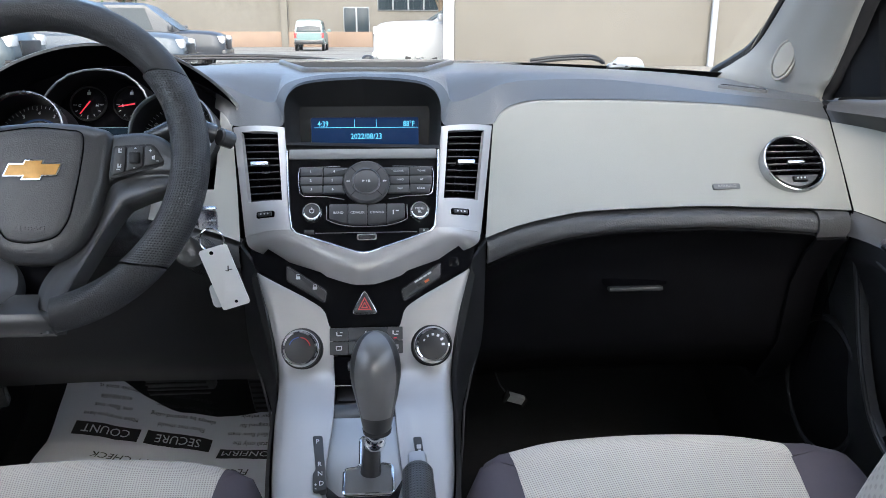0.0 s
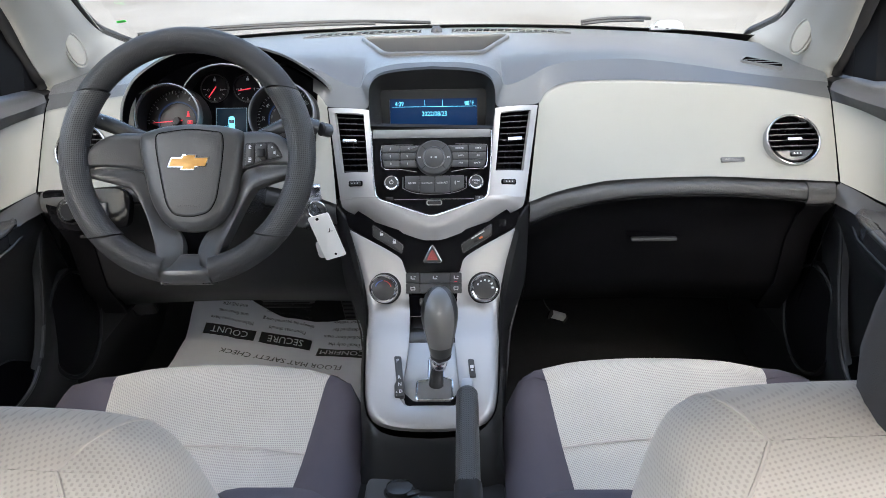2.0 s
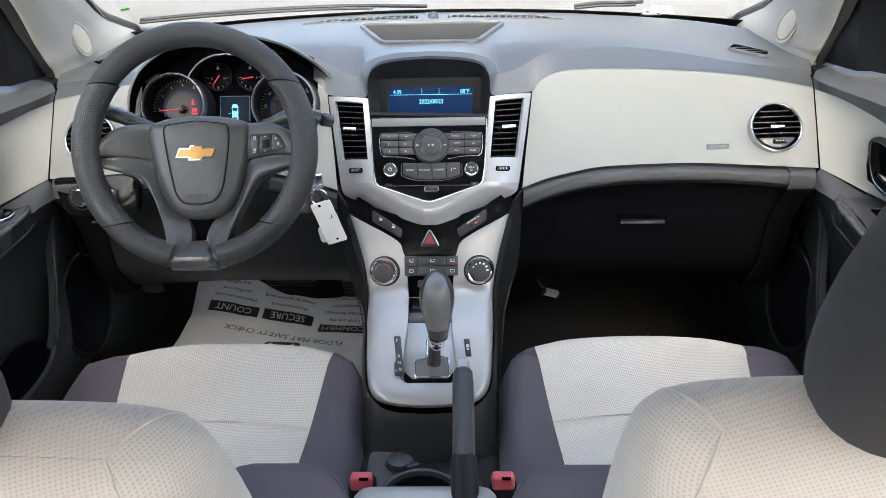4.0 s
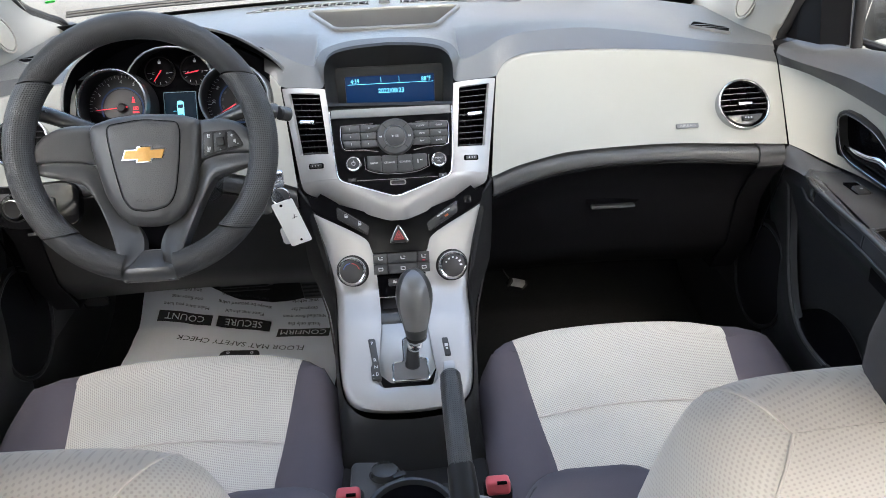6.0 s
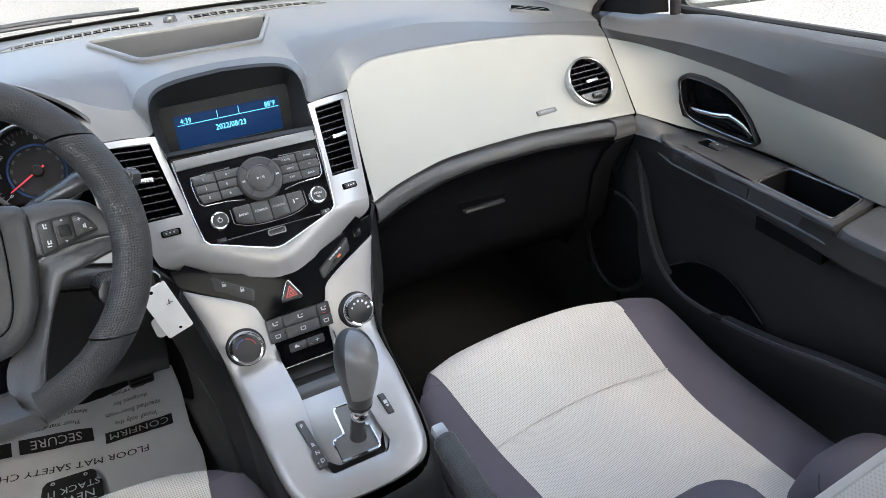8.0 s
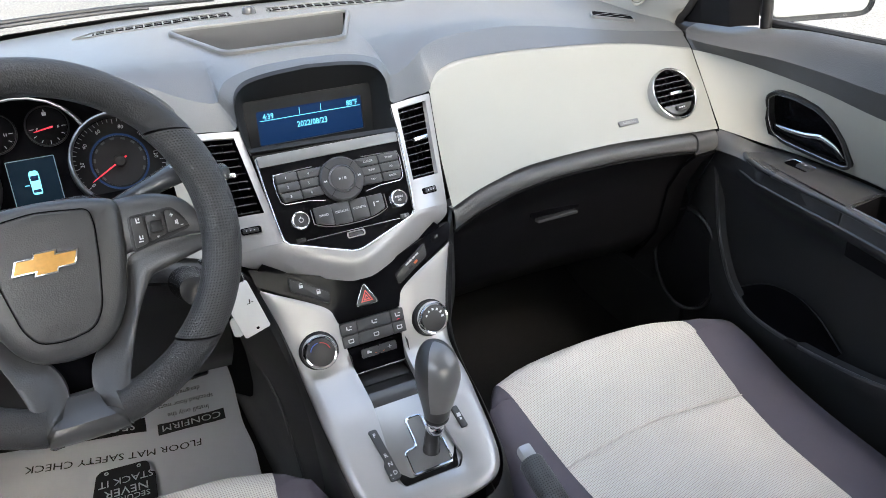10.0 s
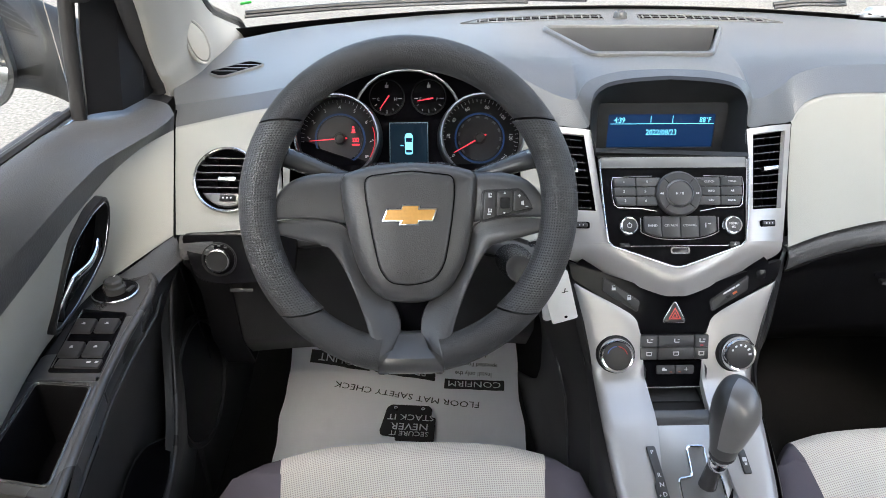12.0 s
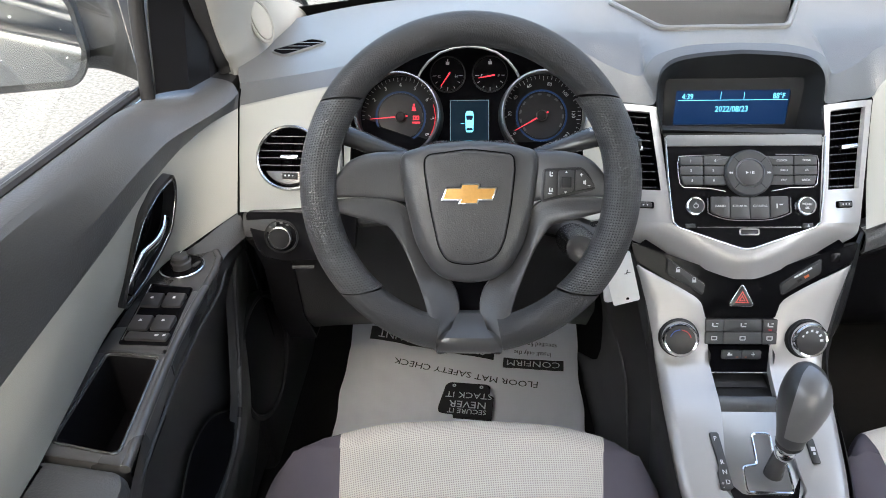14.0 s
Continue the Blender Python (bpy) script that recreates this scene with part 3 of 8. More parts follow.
part("tray_rim", loft([[V(x, y, top_z(x, y) + dz) for x, y in o] for o, dz in ((offset(TRAY, -0.0062), 0.0), (offset(TRAY, -0.0055), 0.0042), (offset(TRAY, -0.0035), 0.0058), (offset(TRAY, -0.001), 0.0058), (offset(TRAY, 0.0006), 0.0035), (offset(TRAY, 0.0010), -0.003))], closed=True), DASH, dash, "raised rim of the tray")
# near-black mat: the shade of the tray's depth is in its colour
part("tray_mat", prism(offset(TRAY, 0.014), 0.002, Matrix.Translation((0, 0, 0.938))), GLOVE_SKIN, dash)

# defroster slots along the glass: a shallow panel, black for the slots' shade, with cross slats
for sx in (-1, 1):
    rows, rim_a, rim_b = [], [], []
    for i in range(13):
        x = sx * (0.03 + 0.205 * i / 12)
        y = 1.338 - 0.25 * x * x
        w = 0.0095 * (1 - 0.4 * (i / 12) ** 3)
        z = drop(x, y)[0].z
        rows.append([V(x, y - w, z + 0.0022), V(x, y + w, z + 0.0022), V(x, y + w, z - 0.006), V(x, y - w, z - 0.006)])
        rim_a.append(V(x, y - w - 0.002, z + 0.0012))
        rim_b.append(V(x, y + w + 0.002, z + 0.003))
    part("defroster_slot", loft(rows, closed=True, cap=True), VOID, dash)
    for i in range(15):
        x = sx * (0.036 + 0.195 * i / 14)
        y = 1.338 - 0.25 * x * x
        part("defroster_slat", block((0.0022, 0.0175, 0.001), pose(x, y, drop(x, y)[0].z + 0.0026, 0, 0, -6), 0), DASH, dash, smooth=False)
    mid = [(p + q) / 2 for p, q in zip(rim_a, rim_b)]
    part("defroster_bar", tube([p + V(0, 0.001, 0.0) for p in mid], 0.0006, 6), DASH, dash)
    tip = V(sx * 0.262, 1.338 - 0.25 * 0.262 ** 2, drop(sx * 0.262, 1.32)[0].z + 0.001)
    part("defroster_rim", tube(rim_a + [tip] + rim_b[::-1], 0.0012, 6, closed=True), DASH, dash)
part("light_sensor", lathe([(0.0, 0.012), (0.006, 0.0115), (0.010, 0.008), (0.0115, 0.0)], Matrix.Translation(drop(0, 1.34)[0]), 20), BLACK_TRIM, dash, "domed black light sensor")

# small demister vents at the corners
for sx in (-1, 1):
    p0, n0 = drop(-0.594, 1.178) if sx < 0 else drop(0.577, 1.152)
    n0 = n0 if n0.z > 0 else -n0
    u = V(0.053, -sx * 0.044, 0.0)
    u = (u - n0 * u.dot(n0)).normalized()
    m = frame_at(p0 + n0 * (0.0016 if sx < 0 else 0.0032), n0.cross(u), u)
    outl = soft_poly([(-0.033, -0.0165), (0.037, -0.0145), (0.029, 0.0145), (-0.037, 0.0165)], 0.008, 4)
    v = part("corner_vent", ring(offset(outl, -0.0024), outl, 0.0014, m, base=-0.006, crown=0.0006), mat("vent_frame_grey", (0.12, 0.122, 0.126), 0.35, vary=0.06), dash, "small slotted demister vent")
    # flush black plate: the shaft's darkness is colour, not depth
    part("vent_shaft", prism(offset(outl, 0.0005), 0.0014, m, base=-0.012), VOID, v)
    for k in range(3):
        x = -0.018 + 0.018 * k
        part("vent_slat", block((0.0024, 0.034, 0.0006), shift_in(m, x, 0, 0.0014) @ pose(0, 0, 0, 0, 0, -40 * sx), 0.0003), DASH, v)

# warm grey panels, left and right, with the band under them
LOW = [(0.156, 0.941, 0.781), (0.2, 0.948, 0.795), (0.25, 0.956, 0.804), (0.287, 0.960, 0.809), (0.345, 0.963, 0.811), (0.42, 0.964, 0.812), (0.477, 0.963, 0.811), (0.571, 0.959, 0.806), (0.647, 0.955, 0.803)]
HIGH = [(0.178, 1.053, 0.911), (0.191, 1.064, 0.9265), (0.213, 1.072, 0.936), (0.25, 1.077, 0.9415), (0.345, 1.077, 0.9415), (0.443, 1.072, 0.9365), (0.5, 1.068, 0.932), (0.57, 1.061, 0.924), (0.655, 1.048, 0.909)]
VENT_X, VENT_Z = 0.577, 0.8625


FACE_V = (0, 0.664, 0.747)


def beige_panel(s):
    hi, lo = [wrap(p) for p in spline(HIGH, 18)], [wrap(p) for p in spline(LOW, 18)]
    n = 60
    rows = []
    for k in range(n + 1):
        t = k / n
        r = []
        for a, b in zip(lo, hi):
            p = a.lerp(b, t)
            p += V(0, 0.747, -0.664) * (0.006 * math.sin(math.pi * t) * max(0.0, min(1.0, (0.636 - p.x) / 0.1)))
            d = math.hypot(p.x - VENT_X, (p.z - VENT_Z - 0.003) / 0.8)
            p += V(0, -0.747, 0.664) * 0.0065 * max(0, 1 - (d / 0.085) ** 2) ** 2
            r.append(V(s * p.x, p.y, p.z))
        rows.append(r)
    edge = [V(p.x, p.y + 0.012, p.z - 0.004) for p in rows[0]]
    edge2 = [V(p.x, p.y + 0.012, p.z + 0.004) for p in rows[-1]]
    bm = loft([edge] + rows + [edge2])
    m = frame_at((s * VENT_X, 0.982, VENT_Z + 0.003), FACE_V, (1, s * 0.06, 0)).inverted()
    opening = None
    if s < 0:
        # the opening for the instruments, cut along straight edges
        cf = frame_at((-0.345, 1.06, 0.90), (0, 0.43, 0.90))
        for co, no in ((V(-0.155, 0, 0), V(1, 0, 0)), (V(0.15, 0, 0), V(1, 0, 0)), (V(0, -0.085, 0), V(0, 1, 0))):
            bmesh.ops.bisect_plane(bm, geom=bm.verts[:] + bm.edges[:] + bm.faces[:], plane_co=cf @ co, plane_no=cf.to_3x3() @ no)
        opening = cf.inverted()
    gone = []
    for f in bm.faces:
        mid = f.calc_center_median()
        q = opening @ mid if opening else V(0, -1, 0)
        if (m @ mid).to_2d().length < 0.042 or (-0.155 < q.x < 0.15 and q.y > -0.085):
            gone.append(f)
    bmesh.ops.delete(bm, geom=gone, context="FACES")
    return part("vinyl_panel", bm, BEIGE, dash, "smooth warm grey vinyl panel", angle=60)


def round_vent(s):
    m = lift(frame_at((s * VENT_X, 0.982, VENT_Z + 0.003), FACE_V, (1, s * 0.06, 0)), 0.0026)
    ob = part("air_vent", lathe([(0.0444, -0.02), (0.0442, 0.0002), (0.0434, 0.0022), (0.042, 0.0028), (0.0404, 0.0018), (0.0396, -0.003), (0.039, -0.02)], m, 48), VENT_RIM, dash, "round air vent with a chrome rim")
    part("vent_shaft", prism(disc(0.0391), -0.016, m, base=-0.02), VOID, ob)
    for k in range(-1, 4):
        h = 0.0098 * k
        w = math.sqrt(max(0.0, 0.0388 ** 2 - h * h)) * 2
        part("vent_slat", block((w, 0.0016, 0.008), shift_in(m, 0, h, -0.0045) @ pose(0, 0, 0, 10, 0, 0), 0.0005), VENT_SLAT, ob)
    for k in (-1, 0, 1):
        part("vent_fin", block((0.0015, 0.055, 0.006), shift_in(m, 0.015 * k, 0.004, -0.013), 0), VOID, ob)
    part("vent_tab", block((0.024, 0.006, 0.008), shift_in(m, 0.001, 0.0, 0.001), 0.0022), SATIN, ob, "silver sliding tab")
    seg = [(x, y) for x, y in disc(0.0355, 48) if y < -0.017]
    part("vent_base", prism(seg, -0.001, m, 0.001, base=-0.01), BLACK_TRIM, ob)
    part("thumb_wheel", block((0.02, 0.008, 0.006), shift_in(m, 0.002, -0.025, 0.0), 0.0015), BLACK, ob)
    bars("thumb_mark", [(0.002 + 0.005 * k, -0.025, 0.0018, 0.002) for k in (-1, 0, 1)], lift(m, 0.0032), LEGEND, ob)


BAND = [(0.158, 0.935, 0.752), (0.2, 0.941, 0.767), (0.25, 0.946, 0.779), (0.287, 0.948, 0.785), (0.345, 0.95, 0.79), (0.42, 0.951, 0.791), (0.477, 0.951, 0.790), (0.571, 0.949, 0.783), (0.606, 0.947, 0.779)]
GLOVE = [(0.16, 1.005, 0.69), (0.2, 1.009, 0.69), (0.25, 1.011, 0.69), (0.287, 1.013, 0.69), (0.345, 1.014, 0.69), (0.42, 1.015, 0.69), (0.477, 1.013, 0.69), (0.571, 1.008, 0.69), (0.606, 1.004, 0.69)]


def lower_side(s, name, label):
    """The band under the vinyl panel and the panel below it, down to the footwell."""
    lo = spline(LOW, 6)
    band, glove = spline(BAND, 6), spline(GLOVE, 6)
    lip = []
    for b in band:
        q = min(lo, key=lambda p: abs(p.x - b.x))
        lip.append(V(b.x, q.y + 0.001, q.z - 0.0065))
    rows = [[p + V(0, 0.03, 0.002) for p in lip], lip, [(a + b) / 2 + V(0, -0.003, 0.003) for a, b in zip(lip, band)], band, [p + V(0, 0.004, -0.006) for p in band], [p + V(0, 0.02, -0.016) for p in band],
            [(a + b) / 2 + V(0, 0.012, -0.01) for a, b in zip(band, glove)], glove, [V(p.x, p.y + 0.012, 0.6) for p in glove], [V(p.x, p.y + 0.07, 0.53) for p in glove], [V(p.x, p.y + 0.3, 0.51) for p in glove]]
    rows = [[V(s * p.x, p.y, p.z) for p in map(wrap, r)] for r in rows]
    part("trim_band", solid(loft(rows[:1] + soften(rows[1:5], 4)), 0.004), BAND_SKIN, dash, "charcoal rolled band under the pale panel", angle=70)
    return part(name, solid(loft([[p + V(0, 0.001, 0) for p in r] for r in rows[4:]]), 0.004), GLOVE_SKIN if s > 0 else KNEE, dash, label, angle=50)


def end_cap(s):
    """The short piece between the glovebox and the door."""
    xs = [0.600, 0.612, 0.628, 0.643]
    prof = [(0.985, 0.803), (0.953, 0.8), (0.946, 0.792), (0.944, 0.778), (0.95, 0.768), (0.975, 0.74), (1.0, 0.69), (1.012, 0.6), (1.06, 0.52), (1.3, 0.5)]
    rows = [[wrap(V(s * x, y + (x - 0.612) * 0.05, z)) for y, z in prof] for x in xs]
    part("end_band", solid(loft([r[:5] for r in rows]), 0.003), BAND_SKIN, dash, angle=70)
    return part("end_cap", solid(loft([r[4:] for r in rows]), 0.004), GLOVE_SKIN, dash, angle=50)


beige_panel(1)
beige_panel(-1)
round_vent(1)
round_vent(-1)
glove = lower_side(1, "glovebox_door", "charcoal glovebox lid, darkened for footwell shade, with a rolled upper band")
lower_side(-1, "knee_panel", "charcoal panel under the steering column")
end_cap(1)
end_cap(-1)
# latch: a flat black sheet holds the recess's shade, with a bright lip
m = frame_at((0.3785, 1.005, 0.696), (0, 0.1, 1))
part("latch_shade", prism(rrect(0.095, 0.04, 0.006, 0, 0.014), 0.001, m, base=-0.002), VOID, glove)
part("latch_lip", block((0.078, 0.006, 0.012), shift_in(m, 0, -0.010, 0.004), 0.002), BUTTON, glove, "grey latch lip")
# badge on the passenger panel
m = frame_at((0.4835, 0.9735, 0.8368), FACE_V, (1, 0.0, 0))
badge = part("badge", prism(rrect(0.037, 0.0085, 0.0015), 0.0022, m, 0.0006, base=-0.004), mat("badge_grey", (0.11, 0.11, 0.116), 0.4), dash, "small grey airbag badge")
lettering("badge_letters", "AIRBAG", 0.0058, shift_in(m, 0, 0, 0.0023), mat("badge_letter", (0.26, 0.26, 0.27), 0.4), badge, width=1.3)

# black sheets added behind the seams so the gaps show as shade
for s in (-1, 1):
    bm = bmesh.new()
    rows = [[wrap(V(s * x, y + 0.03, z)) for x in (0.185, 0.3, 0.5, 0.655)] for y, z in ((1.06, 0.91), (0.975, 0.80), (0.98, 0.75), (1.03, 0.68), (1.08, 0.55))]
    part("seam_shade", loft(rows), VOID, dash)
    run = [V(0.6575, 1.072, 0.926)] + [V(0.6495 + 0.007 * t, 0.957 + 0.093 * t, 0.803 + 0.106 * t) for t in (1.0, 0.75, 0.5, 0.25, 0.0)] + [V(0.6495, 0.95, 0.775), V(0.6575, 0.985, 0.7), V(0.6575, 1.02, 0.58), V(0.6575, 1.03, 0.5)]
    part("side_seal", tube([wrap(V(s * q.x, q.y, q.z)) for q in run], 0.0014, 8), VOID, dash)

# ---- centre stack ----
FAS = frame_at((0, 0.908, 0.772), (0, 0.578, 0.816))
stack = thing("centre_stack", "centre stack with silver surround, radio and vents", "control panel")


def fas(x, y, z=0.0):
    return FAS @ V(x, y, z)


# silver surround: inner edge follows the radio, outer edge the vinyl panels
ARM_IT, ARM_IB = V(0.1035, 1.026, 0.9135), fas(0.0895, 0.031, 0.002)
ARM_OT, ARM_OB = V(0.176, 1.051, 0.911), V(0.1505, 0.948, 0.786)
HOLE = (0.14, 0.85, 0.28, 0.945)


def arm_point(s, t):
    p = ARM_IB.lerp(ARM_IT, t).lerp(ARM_OB.lerp(ARM_OT, t), s)
    return p + V(0.0, -0.006, 0.0035) * math.sin(math.pi * s) ** 0.8


def surround(sx):
    """One arm with its vent opening."""
    ss = [0, 0.03, 0.08, HOLE[0], 0.35, 0.53, 0.7, HOLE[1], 0.93, 0.97, 1]
    tt = [0, 0.06, 0.13, 0.2, HOLE[2]] + [HOLE[2] + (HOLE[3] - HOLE[2]) * k / 8 for k in range(1, 9)] + [0.975, 1.0]
    bm = bmesh.new()
    g = [[bm.verts.new(V(sx * arm_point(s, t).x, *arm_point(s, t)[1:])) for s in ss] for t in tt]
    for i in range(len(tt) - 1):
        for j in range(len(ss) - 1):
            cs, ct = (ss[j] + ss[j + 1]) / 2, (tt[i] + tt[i + 1]) / 2
            if not (HOLE[0] < cs < HOLE[1] and HOLE[2] < ct < HOLE[3]):
                bm.faces.new((g[i][j], g[i][j + 1], g[i + 1][j + 1], g[i + 1][j]))
    solid(bm, -0.006)
    arm = part("surround_arm", bm, SILVER, stack, "satin silver arm round an air vent", angle=45)
    # the vent: a dark shaft, slats and a sliding tab
    nrm = V(0, -0.816, 0.578)
    shaft = bmesh.new()
    for d in (0.003, 0.03):
        loft([[V(sx * p.x, p.y, p.z) - nrm * d for p in (arm_point(HOLE[0], t), arm_point(HOLE[1], t))] for t in (HOLE[2], HOLE[3])], bm=shaft) if d > 0.01 else None
    side = [arm_point(s, t) for s, t in ((HOLE[0], HOLE[2]), (HOLE[1], HOLE[2]), (HOLE[1], HOLE[3]), (HOLE[0], HOLE[3]))]
    loft([[V(sx * p.x, p.y, p.z) - nrm * d for p in side] for d in (0.001, 0.03)], closed=True, bm=shaft)
    part("vent_shaft", shaft, VOID, arm, smooth=False)
    for k in range(10):
        t = HOLE[2] + (HOLE[3] - HOLE[2]) * (k + 0.5) / 10
        a, b = arm_point(HOLE[0] + 0.01, t), arm_point(HOLE[1] - 0.01, t)
        mid = (a + b) / 2
        u = V(sx * (b.x - a.x), b.y - a.y, b.z - a.z)
        m = frame_at(V(sx * mid.x, mid.y, mid.z) - nrm * 0.011, (0, 0.578, 0.816), u if sx > 0 else -u)
        part("vent_slat", block((u.length * 0.97, 0.0016, 0.008), m @ pose(0, 0, 0, 8, 0, 0), 0.0005), VENT_SLAT, arm)
    for k in (0.3, 0.5, 0.7):
        a, b = arm_point(HOLE[0] + (HOLE[1] - HOLE[0]) * k, HOLE[2]), arm_point(HOLE[0] + (HOLE[1] - HOLE[0]) * k, HOLE[3])
        part("vent_fin", tube([V(sx * p.x, p.y, p.z) - nrm * 0.019 for p in (a, b)], 0.001, 4), VOID, arm)
    c = arm_point(0.53, HOLE[2] + (HOLE[3] - HOLE[2]) * 0.52)
    m = frame_at(V(sx * c.x, c.y, c.z), (0, 0.578, 0.816), u if sx > 0 else -u)
    part("vent_tab", block((0.026, 0.006, 0.008), lift(m, -0.001), 0.002), SATIN, arm, "silver sliding tab")
    # thumb wheel under the vent
    c = arm_point(0.5, 0.155)
    u = arm_point(0.7, 0.155) - arm_point(0.3, 0.155)
    m = frame_at(V(sx * c.x, c.y, c.z), (0, 0.578, 0.816), (u.x, sx * u.y, sx * u.z))
    part("thumb_slot", prism(rrect(0.025, 0.0085, 0.002), 0.001, m, base=-0.002), VOID, arm)
    part("thumb_wheel", block((0.02, 0.006, 0.006), m, 0.0015), BUTTON, arm)
    bars("thumb_mark", [(0.005 * k, 0.0, 0.0016, 0.0018) for k in (-1, 0, 1)], lift(m, 0.003), LEGEND, arm)
    return arm


surround(1)
surround(-1)

# the V under the radio joins the two arms
inner = [fas(0.0895, 0.031, 0.002), fas(0.083, 0.0265, 0.002), fas(0.06, 0.018, 0.002), fas(0.03, 0.007, 0.002), fas(0.01, 0.0, 0.002), fas(0, -0.001, 0.002)]
outer = [V(0.1505, 0.948, 0.786), V(0.142, 0.938, 0.772), V(0.1, 0.924, 0.759), V(0.05, 0.906, 0.745), V(0.017, 0.896, 0.737), V(0, 0.895, 0.736)]
inner, outer = spline(inner, 5), spline(outer, 5)
inner = inner + mirror_x(inner[::-1])[1:]
outer = outer + mirror_x(outer[::-1])[1:]
rows = []
for k in range(9):
    t = k / 8
    rows.append([a.lerp(b, t) + V(0, -0.006, 0.005) * math.sin(math.pi * (0.15 + 0.85 * t)) ** 1.0 * (1 - 0.0 * t) for a, b in zip(inner, outer)])
rows = [[p + V(0, 0.01, -0.006) for p in rows[0]]] + rows + [[p + V(0, 0.02, 0.004) for p in rows[-1]]]
part("surround_vee", loft(rows), SILVER, stack, "satin silver V below the radio", angle=50)
# bright rim where the radio meets the surround
rim_pts = [fas(0.0975, 0.1405), fas(0.0955, 0.1), fas(0.0925, 0.06), fas(0.089, 0.034), fas(0.083, 0.027), fas(0.06, 0.019), fas(0.03, 0.0085), fas(0.008, 0.001), fas(0, 0.0)]
rim_pts = rim_pts + mirror_x(rim_pts[::-1])[1:]
part("surround_rim", tube([p + V(0, -0.003, 0.002) for p in rim_pts], 0.0013, 8), VENT_RIM, stack)

# radio
radio = part("radio_fascia", prism(soft_poly([(-0.0965, 0.1405), (-0.089, 0.031), (-0.083, 0.025), (-0.004, -0.001), (0.004, -0.001), (0.083, 0.025), (0.089, 0.031), (0.0965, 0.1405)], 0.003), 0.0, FAS, base=-0.02), PIANO, stack, "gloss black radio fascia")
# grey colour stands for the sky mirrored in a gloss black ledge
part("fascia_ledge", block((0.19, 0.014, 0.012), shift_in(FAS, 0, 0.1365, -0.0045), 0.001), mat("ledge_sky_reflection", (0.16, 0.165, 0.17), 0.3, vary=0.08), radio, "gloss black ledge over the radio, greyed by a painted sky reflection")


def button(outline, text, tx, ty, size, parent=radio, h=0.0035, bevel=0.0009, material=BUTTON, frame=FAS, width=1.0, name="button", ink=LEGEND):
    b = part(name, prism(outline, h, frame, bevel, base=-0.001), material, parent)
    if text:
        lettering("legend", text, size, shift_in(frame, tx, ty, h + 0.0001), ink, b, width=width)
    return b


CX, CY, RO = 0.004, 0.0945, 0.0295
for r in range(3):
    for c in range(2):
        for side in (-1, 1):
            x0, x1 = (0.0555, 0.0835) if c == 0 else (0.031, 0.0545)
            y1, y0 = (0.116 - 0.0123 * r, 0.1048 - 0.0123 * r)
            if c == 0 and r == 2:
                pts = [(x0, y0), (x1 - 0.004, y0), (x1 - 0.0005, y1), (x0, y1)]
            elif c == 1:
                cut = math.sqrt(max(0, (RO + 0.001) ** 2 - ((y0 + y1) / 2 - CY) ** 2))
                xi = max(0.016, cut - 0.0)
                xi_t = max(0.012, math.sqrt(max(0, (RO + 0.001) ** 2 - (y1 - CY) ** 2)))
                xi_b = max(0.012, math.sqrt(max(0, (RO + 0.001) ** 2 - (y0 - CY) ** 2)))
                pts = [(xi_b, y0), (x1, y0), (x1, y1), (xi_t, y1)]
            else:
                pts = [(x0, y0), (x1, y0), (x1, y1), (x0, y1)]
            cx = sum(p[0] for p in pts) / 4
            pts = [(CX + side * x, y) for x, y in pts]
            words = {(0, 0, 1): "TONE", (1, 0, 1): "AS", (2, 0, 1): "BACK", (0, 1, 1): "CLOCK", (1, 1, 1): "INFO", (2, 1, 1): "FAV"}
            t = words[(r, c, 1)] if side > 0 else str(r + 1 + 3 * c)
            button(soft_poly(pts, 0.0012, 2), t, CX + side * (cx + 0.001), (y0 + y1) / 2, 0.0048 if side < 0 else 0.0036, width=1.1)
# selector ring and play button
dial = part("selector_ring", lathe([(0.0295, -0.001), (0.0293, 0.006), (0.027, 0.0085), (0.0185, 0.0085), (0.0175, 0.004)], shift_in(FAS, CX, CY), 64), BUTTON, radio, "round grey selector ring")
for a in (45, 135, 225, 315):
    part("ring_notch", block((0.009, 0.0006, 0.0006), shift_in(FAS, CX, CY, 0.0085) @ pose(0, 0, 0, 0, 0, a) @ pose(0.0228, 0, 0), 0), VOID, dial, smooth=False)
part("play_rim", lathe([(0.0176, 0.004), (0.0176, 0.0094), (0.0166, 0.0099), (0.0158, 0.006)], shift_in(FAS, CX, CY), 48), mat("play_rim_grey", (0.16, 0.162, 0.168), 0.3, metal=0.6), dial)
part("play_button", prism(disc(0.0159, 40), 0.009, shift_in(FAS, CX, CY), 0.001), BUTTON, dial)


def triangle(cx, cy, w, h, right=True):
    s = 1 if right else -1
    pts = [(cx - s * w / 2, cy - h / 2), (cx + s * w / 2, cy), (cx - s * w / 2, cy + h / 2)]
    return pts if right else pts[::-1]


bm = bmesh.new()
for tri, dz in ((triangle(CX - 0.0035, CY, 0.0032, 0.0034), 0.0092), (triangle(CX - 0.0245, CY, 0.0024, 0.0032, False), 0.0087), (triangle(CX - 0.0222, CY, 0.0024, 0.0032, False), 0.0087), (triangle(CX + 0.0222, CY, 0.0024, 0.0032), 0.0087), (triangle(CX + 0.0245, CY, 0.0024, 0.0032), 0.0087)):
    prism(tri, dz, FAS, bm=bm, base=dz - 0.0003)
